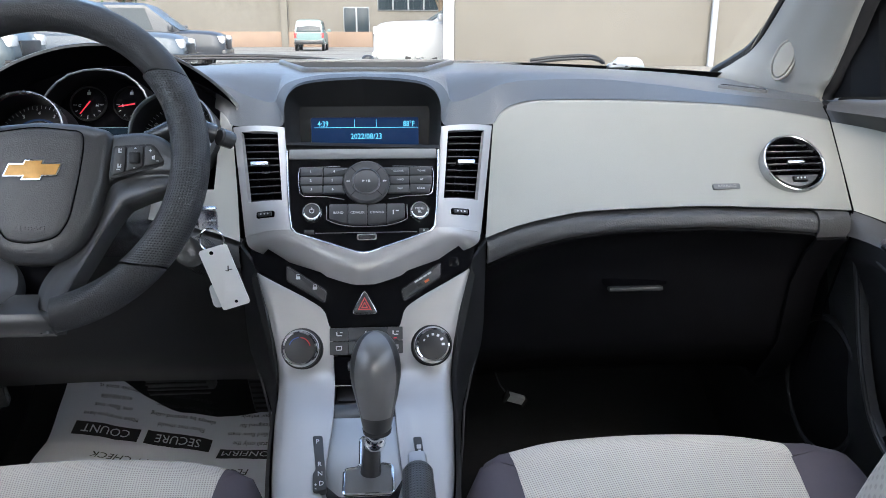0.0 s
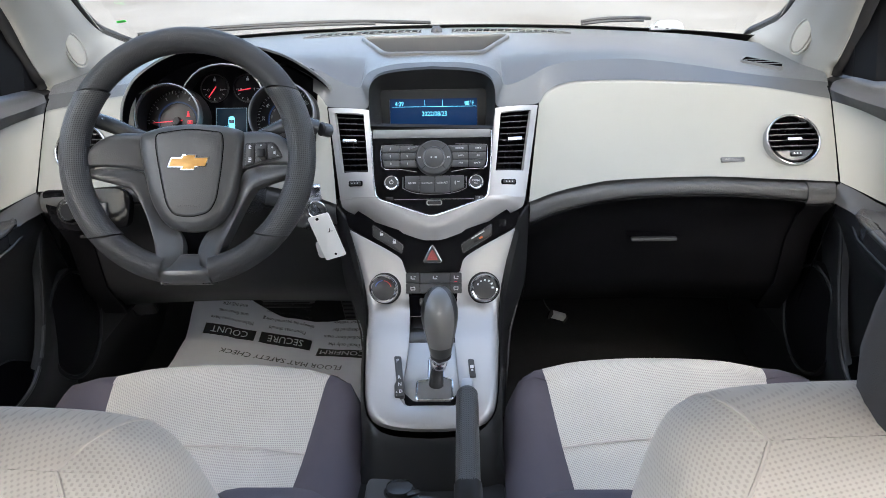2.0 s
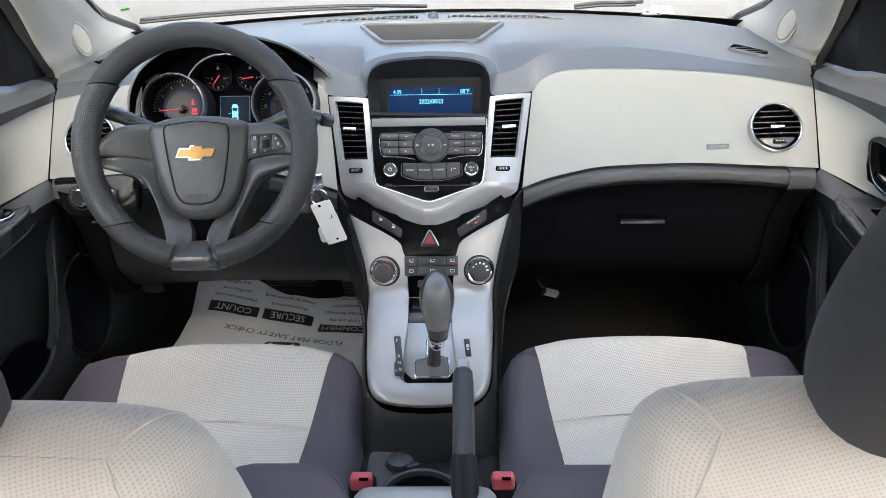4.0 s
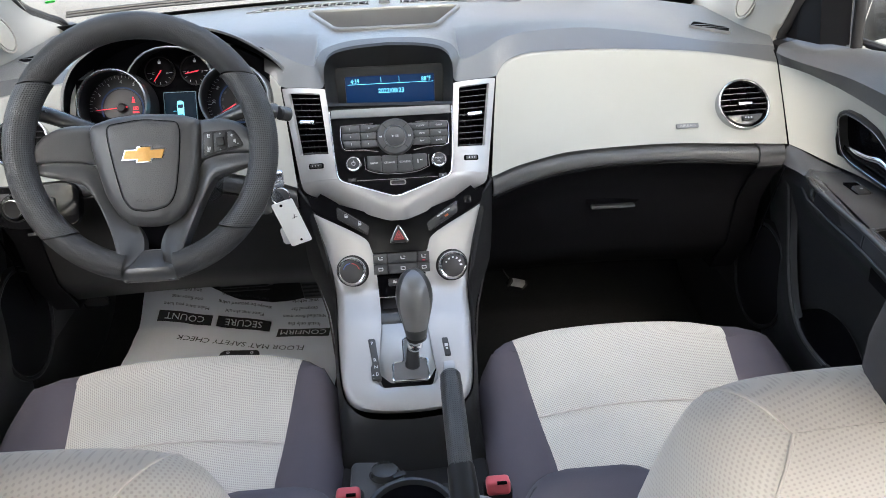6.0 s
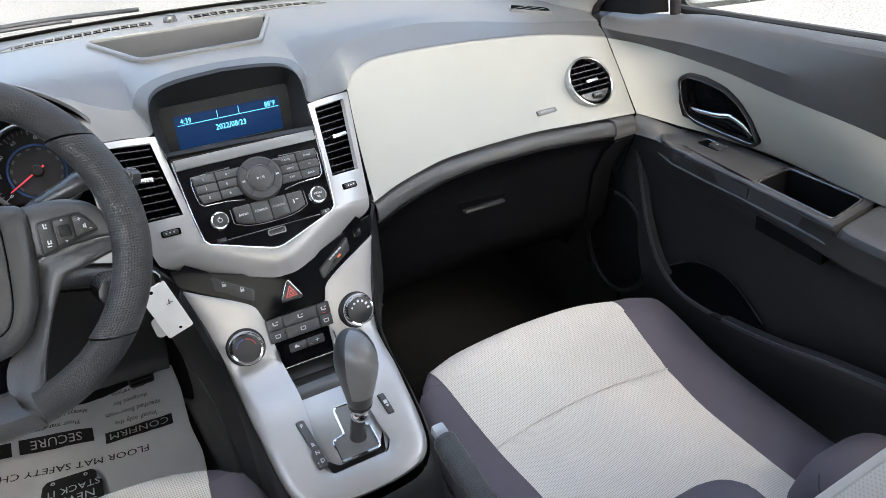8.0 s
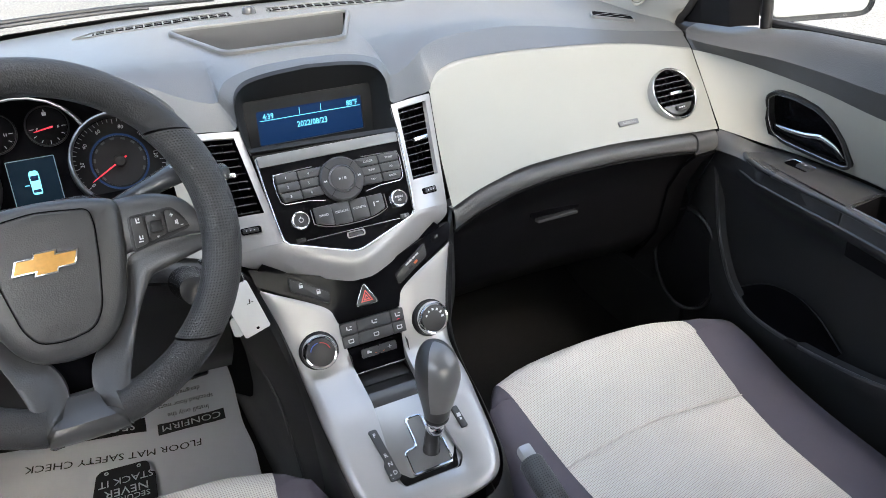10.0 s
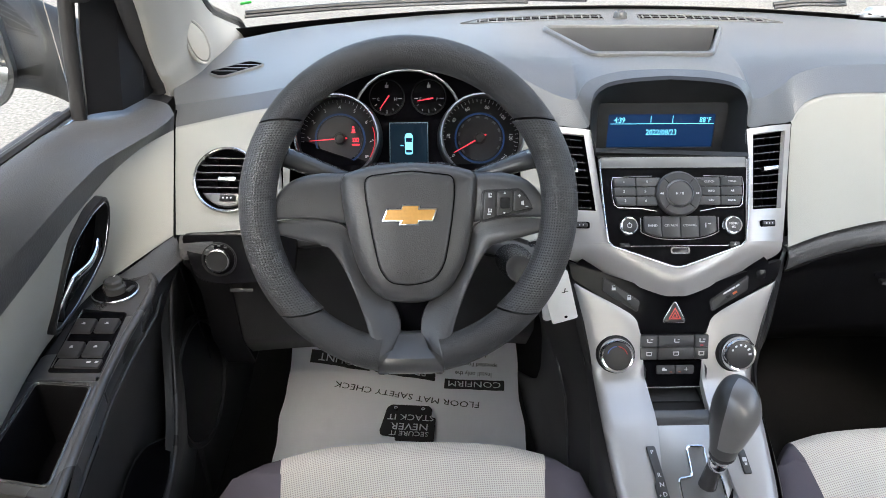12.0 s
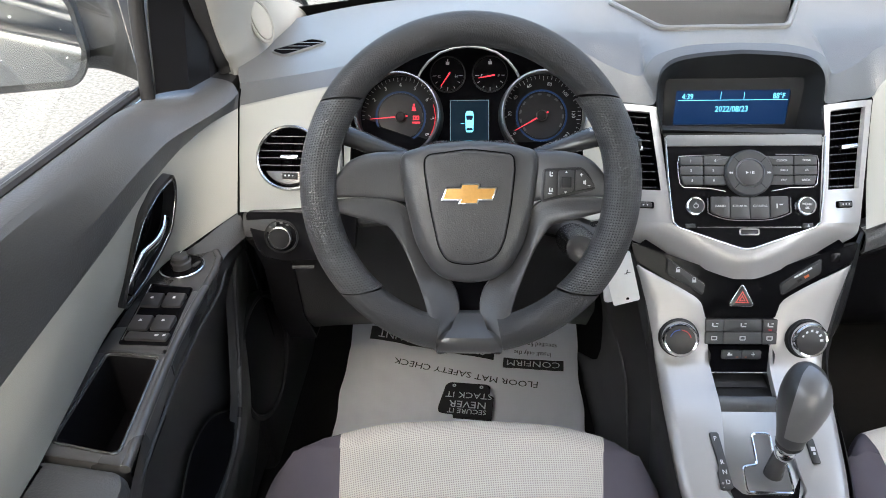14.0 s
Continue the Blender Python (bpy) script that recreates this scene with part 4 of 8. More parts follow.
for x in (CX + 0.0028, CX + 0.0044):
    prism([(x - 0.0005, CY - 0.0016), (x + 0.0005, CY - 0.0016), (x + 0.0005, CY + 0.0016), (x - 0.0005, CY + 0.0016)], 0.0092, FAS, bm=bm, base=0.0089)
prism([(CX - 0.0005, CY - 0.0016), (CX - 0.0001, CY - 0.0016), (CX + 0.0009, CY + 0.0016), (CX + 0.0005, CY + 0.0016)], 0.0092, FAS, bm=bm, base=0.0089)
part("transport_marks", bm, LEGEND, dial, smooth=False)
# lower row
xs = [-0.043, -0.0195, 0.0048, 0.029, 0.052]
for i, word in enumerate(("BAND", "CD/AUX", "CONFIG", "")):
    a, b = xs[i] + 0.0004, xs[i + 1] - 0.0004
    f = lambda x: 0.0375 + 0.009 * abs((x - 0.0045) / 0.048) ** 3
    top = lambda x: 0.0655
    pts = [(a, f(a)), ((a + b) / 2, f((a + b) / 2)), (b, f(b)), (b, top(b)), (a, top(a))]
    k = button(soft_poly(pts, 0.0015, 2), word, (a + b) / 2, 0.0535, 0.0042, width=1.1)
    if not word:
        bars("phone_mark", [((a + b) / 2 - 0.003, 0.0535, 0.0014, 0.006), ((a + b) / 2 + 0.002, 0.0555, 0.004, 0.0012)], lift(FAS, 0.0036), LEGEND, k)
for side in (-1, 1):
    pts = [(0.0335, 0.1185), (0.06, 0.1178), (0.0845, 0.1168), (0.0862, 0.108), (0.0855, 0.093), (0.0835, 0.0815), (0.079, 0.0775), (0.05, 0.0765), (0.028, 0.0725)]
    part("button_rim", tube([fas(CX + side * x, y, 0.0012) for x, y in pts], 0.0007, 6), SATIN, radio)
arc = [fas(x, 0.0355 + 0.0095 * abs((x - 0.0045) / 0.05) ** 3, 0.001) for x in [-0.046 + 0.101 * i / 16 for i in range(17)]]
part("button_rim", tube([fas(-0.046, 0.064, 0.001)] + arc + [fas(0.055, 0.064, 0.001)], 0.0008, 6), SATIN, radio)
for x, word in ((-0.0635, ""), (0.0705, "MENU")):
    m = shift_in(FAS, x, 0.053)
    k = part("knob", lathe([(0.0125, -0.001), (0.0125, 0.004), (0.0118, 0.011), (0.0105, 0.0125), (0.0095, 0.0122)], m, 40), CHROME, radio, "chrome-rimmed turning knob")
    part("knob_face", prism(disc(0.0096, 32), 0.0121, m, base=0.004), BUTTON, k)
    if word:
        lettering("legend", word, 0.0042, shift_in(m, 0, 0.0015, 0.0123), LEGEND, k)
        lettering("legend", "SEL", 0.0036, shift_in(m, 0, -0.003, 0.0123), LEGEND, k)
    else:
        bm = ring(disc(0.0031, 20), disc(0.0024, 20), 0.0124, m, base=0.0121)
        prism(rrect(0.0008, 0.003, 0, 0, 0.003), 0.0125, m, bm=bm, base=0.0121)
        part("power_mark", bm, LEGEND, k, smooth=False)
# disc slot, eject key, small latch
part("disc_slot", prism(rrect(0.127, 0.0028, 0.001, 0.004, 0.0292), 0.0008, FAS), VOID, radio)
part("slot_rim", tube([fas(-0.06, 0.0275, 0.0008), fas(0.067, 0.0275, 0.0008)], 0.0007, 6), SATIN, radio)
button(rrect(0.0125, 0.006, 0.001, 0.0755, 0.029), "", 0, 0, 0, h=0.002)
bars("eject_mark", [(0.0755, 0.0283, 0.0026, 0.0007), (0.0755, 0.0298, 0.0014, 0.0014)], lift(FAS, 0.0021), LEGEND, radio)
button(rrect(0.0125, 0.006, 0.001, -0.0675, 0.029), "", 0, 0, 0, h=0.0012, material=BLACK_TRIM)
part("aux_cover", ring(rrect(0.025, 0.0085, 0.003, 0.004, 0.0215), rrect(0.021, 0.0055, 0.002, 0.004, 0.0215), 0.0015, FAS, base=-0.001), SATIN, radio)
part("aux_flap", prism(rrect(0.02, 0.005, 0.0018, 0.004, 0.0215), 0.001, FAS, 0.0003), BLACK_TRIM, radio)

# display under its hood
DSP = frame_at((0.001, 1.06, 0.90), (0, 0.12, 0.99))
screen = thing("display_screen", "navy dashboard display showing clock, date and temperature", "screen", at=(0, 1.06, 0.9))
screen.parent = None
lip = [(0, 1.050, 0.974), (0.055, 1.047, 0.971), (0.088, 1.043, 0.964), (0.1025, 1.038, 0.946), (0.1035, 1.025, 0.9135), (0.0985, 0.992, 0.889)]
lip = spline(lip, 5)
lip = lip + mirror_x(lip[::-1])[1:]
half = [DSP @ V(*p, 0.0) for p in ((0, 0.036), (0.045, 0.036), (0.078, 0.036), (0.087, 0.031), (0.087, 0.0), (0.087, -0.035))]
back = spline(half, 5)
back = back + [V(0.002 - p.x, p.y, p.z) for p in back[::-1]][1:]
out = [p + V(0, 0.004, 0.004) for p in lip]
rows = [out, [p + V(0, -0.003, 0.001) for p in lip], [p + V(0, 0.0, -0.004) for p in lip], [a.lerp(b, 0.35) for a, b in zip(lip, back)], back]
part("screen_hood", loft(rows), BLACK, stack, "deep black hood round the display", angle=50)
loft_floor = loft([[fas(-0.0985, 0.1425, 0), fas(0.0985, 0.1425, 0)], [DSP @ V(-0.087, -0.035, 0), DSP @ V(0.087, -0.035, 0)]])
part("hood_floor", solid(loft_floor, 0.003), BLACK, stack)
inv = Matrix.Translation(-screen.location)
S = inv @ DSP
part("bezel", ring(rrect(0.178, 0.074, 0.003, 0, 0.0005), rrect(0.1475, 0.0465, 0.002, 0, -0.0008), 0.003, S, base=-0.004), mat("bezel_black", (0.014, 0.0145, 0.016), 0.5, spec=0.25), screen)
part("panel", prism(rrect(0.1485, 0.0475, 0.001, 0, -0.0008), 0.0, S, base=-0.002), SCREEN_LIT, screen, "deep blue lit panel")
lettering("clock_digits", "4:39", 0.0105, shift_in(S, -0.0575, 0.0135, 0.0004), CYAN_LIT, screen, width=0.82)
lettering("temperature_digits", "88°F", 0.0105, shift_in(S, 0.0605, 0.0135, 0.0004), CYAN_LIT, screen, width=0.82)
lettering("date_digits", "2022/08/23", 0.0108, shift_in(S, 0.0015, -0.0035, 0.0004), CYAN_LIT, screen, width=0.88)
bars("rule", [(0.0015, 0.0088, 0.142, 0.0006), (-0.0145, 0.0148, 0.0006, 0.0095), (0.0155, 0.0148, 0.0006, 0.0095)], lift(S, 0.0003), CYAN_LIT, screen)

# ---- lower stack and console ----
LOWF = frame_at((0, 0.892, 0.713), (0, 0.381, 0.925))
CON = frame_at((0, 0.762, 0.600), (0, 0.894, 0.447))
console = thing("centre_console", "black centre console with satin silver legs", "console", at=(0, 0, 0))


LEG = [  # y, z, outer half width, inner half width
    (0.907, 0.748, 0.1315, 0.1298), (0.9015, 0.7355, 0.1272, 0.103), (0.894, 0.718, 0.1215, 0.0685), (0.8885, 0.704, 0.117, 0.0495), (0.8785, 0.680, 0.111, 0.0412),
    (0.8675, 0.655, 0.1055, 0.039), (0.853, 0.636, 0.1015, 0.0375), (0.828, 0.6255, 0.0995, 0.0362), (0.795, 0.6155, 0.099, 0.0355), (0.762, 0.600, 0.097, 0.038), (0.722, 0.580, 0.0945, 0.0425),
    (0.69, 0.564, 0.0885, 0.0465), (0.672, 0.555, 0.0745, 0.044), (0.664, 0.551, 0.05, 0.034), (0.661, 0.5495, 0.02, 0.015)]
out_c = [V(a[2], a[0], a[1]) for a in LEG] + [V(0, 0.6605, 0.5492)]
inn_c = [V(a[3], max(a[0], 0.6935), max(a[1], 0.5655)) for a in LEG] + [V(0, 0.6935, 0.5655)]
inn_c[11] = V(0.0455, 0.706, 0.572)
inn_c[12] = V(0.040, 0.697, 0.5675)
out_c, inn_c = spline(out_c, 5), spline(inn_c, 5)
out_c = out_c + mirror_x(out_c[::-1])[1:]
inn_c = inn_c + mirror_x(inn_c[::-1])[1:]
rows = []
for k in range(8):
    t = k / 7
    rows.append([a.lerp(b, t) + V(0, -0.0018, 0.003) * math.sin(math.pi * t) ** 0.45 for a, b in zip(inn_c, out_c)])
rows = [[p + V(0, 0.004, -0.012) for p in rows[0]]] + rows + [[p + V(0.004 * (1 if p.x > 0 else -1), 0.004, -0.008) for p in rows[-1]]]
legs = part("silver_frame", loft(rows), SILVER, console, "satin silver legs joined round the gear lever", angle=55)

# gloss black insert between the legs: lock keys, hazard key, passenger lamp
ins = soft_poly([(-0.139, 0.068), (-0.134, 0.045), (-0.068, 0.006), (-0.049, -0.008), (-0.044, -0.0285), (0.044, -0.0285), (0.049, -0.008), (0.068, 0.006), (0.134, 0.045), (0.139, 0.068), (0.02, 0.028), (-0.02, 0.028)], 0.003, 3)
insert = part("gloss_insert", prism(ins, 0.0, LOWF, base=-0.012), INSERT, console, "gloss black insert")
part("insert_back", prism([(-0.135, 0.055), (-0.05, -0.03), (0.05, -0.03), (0.135, 0.055), (0.1, 0.09), (-0.1, 0.09)], -0.010, LOWF, base=-0.014), VOID, console)
for s, nm in ((-1, "lock_keys"), (1, "passenger_lamp")):
    pts = [(s * 0.0945, 0.0475), (s * 0.0945, 0.0295), (s * 0.049, 0.0015), (s * 0.0465, 0.015)]
    o = soft_poly(pts, 0.003, 3)
    k = part(nm, prism(o, 0.0035, LOWF, 0.001, base=-0.002), KNOB_FACE, insert, "pair of door lock keys" if s < 0 else "passenger airbag indicator")
    part("key_rim", tube([LOWF @ V(x, y, 0.0012) for x, y in offset(o, -0.0008)], 0.0006, 6, closed=True), BLACK_TRIM, insert)
    if s < 0:
        for x, y, closed in ((-0.081, 0.0335, False), (-0.0605, 0.0205, True)):
            rects = [(x, y - 0.001, 0.005, 0.0036), (x - 0.0018, y + 0.0017, 0.0007, 0.0024), (x, y + 0.0031, 0.0036, 0.0007)]
            if closed:
                rects.append((x + 0.0018, y + 0.0017, 0.0007, 0.0024))
            bars("padlock_mark", rects, lift(LOWF, 0.0036), LEGEND, k)
    else:
        m = shift_in(LOWF, 0.0735, 0.0285, 0.0036) @ pose(0, 0, 0, 0, 0, 31)
        bars("lamp_text", [(-0.009 + 0.0062 * i, 0.002, 0.0054, 0.0022) for i in range(4)], m, LEGEND, k)
        bars("off_mark", [(-0.008, -0.0045, 0.006, 0.0034)], m, BLACK, k)
        bars("on_mark", [(0.002, -0.0045, 0.006, 0.003)], m, mat("amber_lamp", (0.55, 0.12, 0.03), 0.4), k)
        part("sun_sensor", prism(rrect(0.012, 0.012, 0.002, 0.112, 0.049), 0.0015, LOWF, 0.0005), PIANO, insert)
haz = soft_poly([(-0.0145, -0.0125), (0.0145, -0.0125), (0.0, 0.0145)], 0.004, 4)
hz = part("hazard_key", prism(haz, 0.004, LOWF, 0.001, base=-0.002), BLACK_TRIM, insert, "triangular hazard key")
part("hazard_rim", tube([LOWF @ V(x, y, 0.0015) for x, y in offset(haz, -0.0008)], 0.0008, 6, closed=True), VENT_RIM, insert)
t0 = [(-0.0085, -0.0085), (0.0085, -0.0085), (0.0, 0.0072)]
t1 = offset(t0, 0.0012)
t2 = [(-0.0042, -0.0062), (0.0042, -0.0062), (0.0, 0.0015)]
bm = ring(t0, t1, 0.0044, LOWF, base=0.0038)
ring(t2, offset(t2, 0.001), 0.0044, LOWF, base=0.0038, bm=bm)
part("hazard_mark", bm, RED_INK, hz, smooth=False)

# climate keys
for r in range(2):
    for c, (a, b) in enumerate(((-0.0435, -0.0205), (-0.0205, 0.0275), (0.0275, 0.0465))):
        y1 = -0.0302 - 0.0166 * r
        k = part("climate_key", prism(rrect(b - a - 0.0006, 0.016, 0.0012, (a + b) / 2, y1 - 0.008), 0.003, LOWF, 0.0008, base=-0.004), BUTTON, console)
        x, y = (a + b) / 2, y1 - 0.008
        bm_marks = [(x - 0.0025, y + 0.0012, 0.0016, 0.0045), (x + 0.001, y - 0.0012, 0.0055, 0.0014), (x + 0.003, y + 0.0025, 0.003, 0.0012)] if r == 0 else [(x, y + 0.0022, 0.0075, 0.0011), (x, y - 0.0022, 0.006, 0.0011), (x - 0.0032, y, 0.0011, 0.004), (x + 0.0032, y, 0.0011, 0.004)]
        bars("climate_mark", bm_marks, lift(LOWF, 0.0031), LEGEND, k)
        if r == 0 and c == 2:
            bars("lamp_mark", [(x, y - 0.0055, 0.004, 0.0009)], lift(LOWF, 0.0031), RED_LIT, k)
part("climate_base", prism(rrect(0.094, 0.036, 0.002, 0.0012, -0.0835), 0.0, LOWF, base=-0.01), VOID, console)
for a, b in ((-0.0215, 0.003), (0.0038, 0.028)):
    k = part("climate_key", prism(rrect(b - a, 0.0115, 0.002, (a + b) / 2, -0.0768), 0.003, LOWF, 0.0008, base=-0.002), BUTTON, console)
    x = (a + b) / 2
    bars("climate_mark", [(x - 0.002, -0.0765, 0.006, 0.0022), (x - 0.003, -0.0745, 0.003, 0.0016)] if a < 0 else [(x + 0.002, -0.076, 0.0008, 0.005), (x + 0.002, -0.076, 0.005, 0.0008)], lift(LOWF, 0.0031), LEGEND, k)
    bars("lamp_mark", [(x + (0.007 if a < 0 else -0.007), -0.0795, 0.003, 0.0008)], lift(LOWF, 0.0031), mat("amber_tell", (0.45, 0.12, 0.04), 0.4), k)
part("ledge_rim", tube([LOWF @ V(-0.038, -0.1, 0.003), LOWF @ V(0.042, -0.1, 0.003)], 0.0011, 6), SATIN, console)

# the two big climate knobs
for x, cold in ((-0.0765, True), (0.0815, False)):
    m = frame_at((x, 0.8695, 0.6635), (0, 0.45, 0.893), (1, 0.08 * (1 if x > 0 else -1), 0))
    k = part("climate_knob", lathe([(0.0258, -0.006), (0.0256, 0.002), (0.0245, 0.004), (0.0236, 0.0045), (0.0232, 0.009), (0.0222, 0.0105)], m, 48), BLACK, console, "large round climate knob with a chrome rim")
    part("knob_rim", lathe([(0.0226, 0.0085), (0.0225, 0.0125), (0.0216, 0.0158), (0.0202, 0.0174), (0.0182, 0.0166)], m, 48), CHROME, k)
    part("knob_face", prism(disc(0.0184, 40), 0.0168, m, 0.0004, base=0.004), KNOB_FACE, k)
    for a0, a1, ink in ((165, 95, BLUE_INK), (85, 15, RED_INK)) if cold else ():
        turn = [radians(a0 + (a1 - a0) * j / 10) for j in range(11)]
        part("temperature_arc", tube([m @ V(0.0128 * math.cos(a), 0.0128 * math.sin(a), 0.0169) for a in turn], 0.0006, 6), ink, k)
    if not cold:
        bm = bmesh.new()
        for j in range(6):
            a = radians(150 - 30 * j)
            block((0.0028, 0.002 + 0.0004 * j, 0.0004), m @ pose(0.0125 * math.cos(a), 0.0125 * math.sin(a), 0.017, 0, 0, math.degrees(a) - 90), 0, bm)
        part("fan_marks", bm, LEGEND, k, smooth=False)

# open cubby under the keys
cub = bmesh.new()
loft([[LOWF @ V(-0.038, -0.1, 0), LOWF @ V(0.042, -0.1, 0)], [V(-0.038, 0.93, 0.63), V(0.042, 0.93, 0.63)], [V(-0.037, 0.93, 0.604), V(0.041, 0.93, 0.604)], [V(-0.036, 0.815, 0.604), V(0.04, 0.815, 0.604)]], bm=cub)
for x in (-0.038, 0.042):
    loft([[V(x, 0.84, 0.60), V(x, 0.93, 0.60)], [V(x, 0.853, 0.65), V(x, 0.93, 0.65)]], bm=cub)
part("cubby", cub, BLACK, console, "open black cubby")
part("cubby_mat", prism(rrect(0.07, 0.07, 0.003), 0.002, pose(0.002, 0.875, 0.605)), RUBBER, console)
part("cubby_sill", block((0.078, 0.024, 0.01), pose(0.001, 0.803, 0.6095, 26), 0.003), BLACK_TRIM, console, "black sill behind the cubby")

# gear plate with its gate
plate = part("gear_plate", prism(soft_poly([(-0.038, 0.034), (-0.046, -0.062), (-0.036, -0.076), (0.036, -0.076), (0.046, -0.062), (0.038, 0.034)], 0.006), -0.005, CON, 0.001, base=-0.012), mat("plate_satin_silver", (0.3, 0.302, 0.306), 0.34, metal=0.75, vary=0.06), console, "dark satin gear plate")
part("plate_gloss", prism(soft_poly([(-0.044, -0.05), (-0.036, -0.0745), (0.036, -0.0745), (0.0445, -0.045), (0.03, -0.068), (-0.025, -0.068)], 0.004), -0.0045, CON, base=-0.006), PIANO, plate)
gate = soft_poly([(-0.004, 0.004), (0.017, 0.004), (0.017, -0.03), (0.031, -0.032), (0.032, -0.066), (-0.021, -0.066), (-0.021, -0.036), (-0.004, -0.034)], 0.005, 3)
part("gate_slot", prism(gate, -0.0042, CON, base=-0.006), mat("gate_boot", (0.12, 0.12, 0.122), 0.5, bump=0.3), plate)
part("gate_rim", tube([CON @ V(x, y, -0.0038) for x, y in gate], 0.0018, 8, closed=True), CHROME, plate)
lab = soft_poly([(-0.0565, 0.002), (-0.0455, 0.002), (-0.038, -0.064), (-0.052, -0.066), (-0.0535, -0.045), (-0.0505, -0.04)], 0.003, 3)
strip = part("gear_strip", prism(lab, 0.0062, CON, 0.0008, base=-0.004), BUTTON, legs, "dark strip with the gear letters")
for x, y, ch, sz in ((-0.0505, -0.006, "P", 0.0075), (-0.0468, -0.034, "R", 0.0075), (-0.0455, -0.0455, "N", 0.0075), (-0.0436, -0.057, "D", 0.0075), (-0.0497, -0.0585, "+", 0.006), (-0.0492, -0.0625, "-", 0.006)):
    lettering("gear_letter", ch, sz, shift_in(CON, x, y, 0.0063) @ pose(0, 0, 0, 0, 0, 4), WHITE_INK, strip)
key = part("traction_key", prism(soft_poly([(0.0545, -0.004), (0.0635, -0.004), (0.0665, -0.034), (0.0575, -0.034)], 0.002), 0.0066, CON, 0.0008, base=-0.004), BUTTON, legs, "small dark key on the silver leg")
bars("key_mark", [(0.0605, -0.017, 0.005, 0.005), (0.061, -0.0225, 0.003, 0.003)], lift(CON, 0.0067), LEGEND, key)

# console flanks and body
rows = []
fl = [(0.9095, 0.7535, 0.1325), (0.894, 0.718, 0.1235), (0.8685, 0.657, 0.1085), (0.828, 0.6235, 0.1035), (0.762, 0.597, 0.1015), (0.70, 0.566, 0.096), (0.672, 0.552, 0.082), (0.655, 0.545, 0.055), (0.65, 0.543, 0.0)]
c0 = spline([V(a[2] + 0.001, a[0] - 0.001, a[1] - 0.001) for a in fl], 4)
c1 = spline([V(a[2] + 0.006 if a[2] > 0.06 else a[2], a[0] - (0.012 if a[2] < 0.09 else 0.002), a[1] - 0.012) for a in fl], 4)
c2 = spline([V(min(0.107, a[2] + 0.008) if a[2] > 0.06 else a[2], a[0] - (0.03 if a[2] < 0.09 else 0.004), a[1] - 0.06) for a in fl], 4)
c3 = spline([V(0.107 if a[2] > 0.06 else a[2], a[0] - (0.04 if a[2] < 0.09 else 0.0), 0.47 if a[2] > 0.06 else 0.475) for a in fl], 4)
c4 = spline([V(0.11 if a[2] > 0.06 else a[2], a[0] - (0.04 if a[2] < 0.09 else 0.0), FLOOR) for a in fl], 4)
rows = [c + mirror_x(c[::-1])[1:] for c in (c0, c1, c2, c3, c4)]
part("console_flank", loft(rows), BLACK, console, "black plastic flank", angle=60)
# flank panels beside the stack, up to the dash
for s in (-1, 1):
    rows = [[V(s * 0.1345, 0.912, 0.757), V(s * 0.157, 0.945, 0.775), V(s * 0.16, 1.02, 0.775)], [V(s * 0.124, 0.894, 0.718), V(s * 0.155, 0.935, 0.72), V(s * 0.158, 1.02, 0.72)], [V(s * 0.111, 0.868, 0.656), V(s * 0.15, 0.925, 0.64), V(s * 0.155, 1.03, 0.64)],
            [V(s * 0.106, 0.83, 0.58), V(s * 0.126, 0.915, 0.56), V(s * 0.14, 1.05, 0.56)], [V(s * 0.108, 0.8, 0.47), V(s * 0.122, 0.91, 0.45), V(s * 0.136, 1.08, 0.45)], [V(s * 0.11, 0.8, FLOOR), V(s * 0.12, 0.92, FLOOR), V(s * 0.138, 1.3, FLOOR)]]
    part("flank_panel", solid(loft(soften(rows, 3)), 0.004), BLACK, console, angle=60)
    seam = [V(s * 0.15, 0.93, 0.655), V(s * 0.127, 0.905, 0.56), V(s * 0.119, 0.875, 0.46), V(s * 0.118, 0.84, 0.36)]
    part("flank_seam", tube(seam, 0.0016, 6), DASH_LOW, console)

# rear of the console: well, cup holder, handbrake bed
body = bmesh.new()
for (y0, y1, z) in ((0.24, 0.64, 0.478),):
    block((0.215, y1 - y0, z - FLOOR), pose(0, (y0 + y1) / 2, (z + FLOOR) / 2), 0.012, body)
part("console_body", body, BLACK, console)
tray = part("cup_tray", prism(soft_poly([(-0.088, 0.38), (-0.086, 0.612), (-0.028, 0.606), (-0.014, 0.585), (-0.012, 0.57), (0.04, 0.555), (0.066, 0.52), (0.07, 0.38)], 0.012, 4), 0.508, Matrix(), 0.006, base=0.47), DASH_LOW, console, "charcoal tray round the cup holder")
cup = shift_in(Matrix(), -0.006, 0.506, 0.508)
part("cup_rim", lathe([(0.063, -0.004), (0.062, 0.004), (0.0585, 0.008), (0.0545, 0.0075), (0.052, 0.003), (0.051, -0.002)], cup, 56), BLACK_TRIM, tray, "rounded cup holder rim")
# flat black disc in place of a deep well, its shade as colour
part("cup_well_shade", prism(disc(0.0525, 48), 0.001, cup), VOID, tray)
cap = part("power_cap", lathe([(0.0, 0.010), (0.0145, 0.010), (0.0178, 0.008), (0.019, 0.0), (0.0215, 0.0)], pose(-0.039, 0.581, 0.509, -8), 36), BLACK_TRIM, tray, "round cap of the power outlet")
part("cap_tab", block((0.018, 0.011, 0.004), pose(-0.02, 0.571, 0.516, -8, 0, 20), 0.0015), BLACK_TRIM, cap)

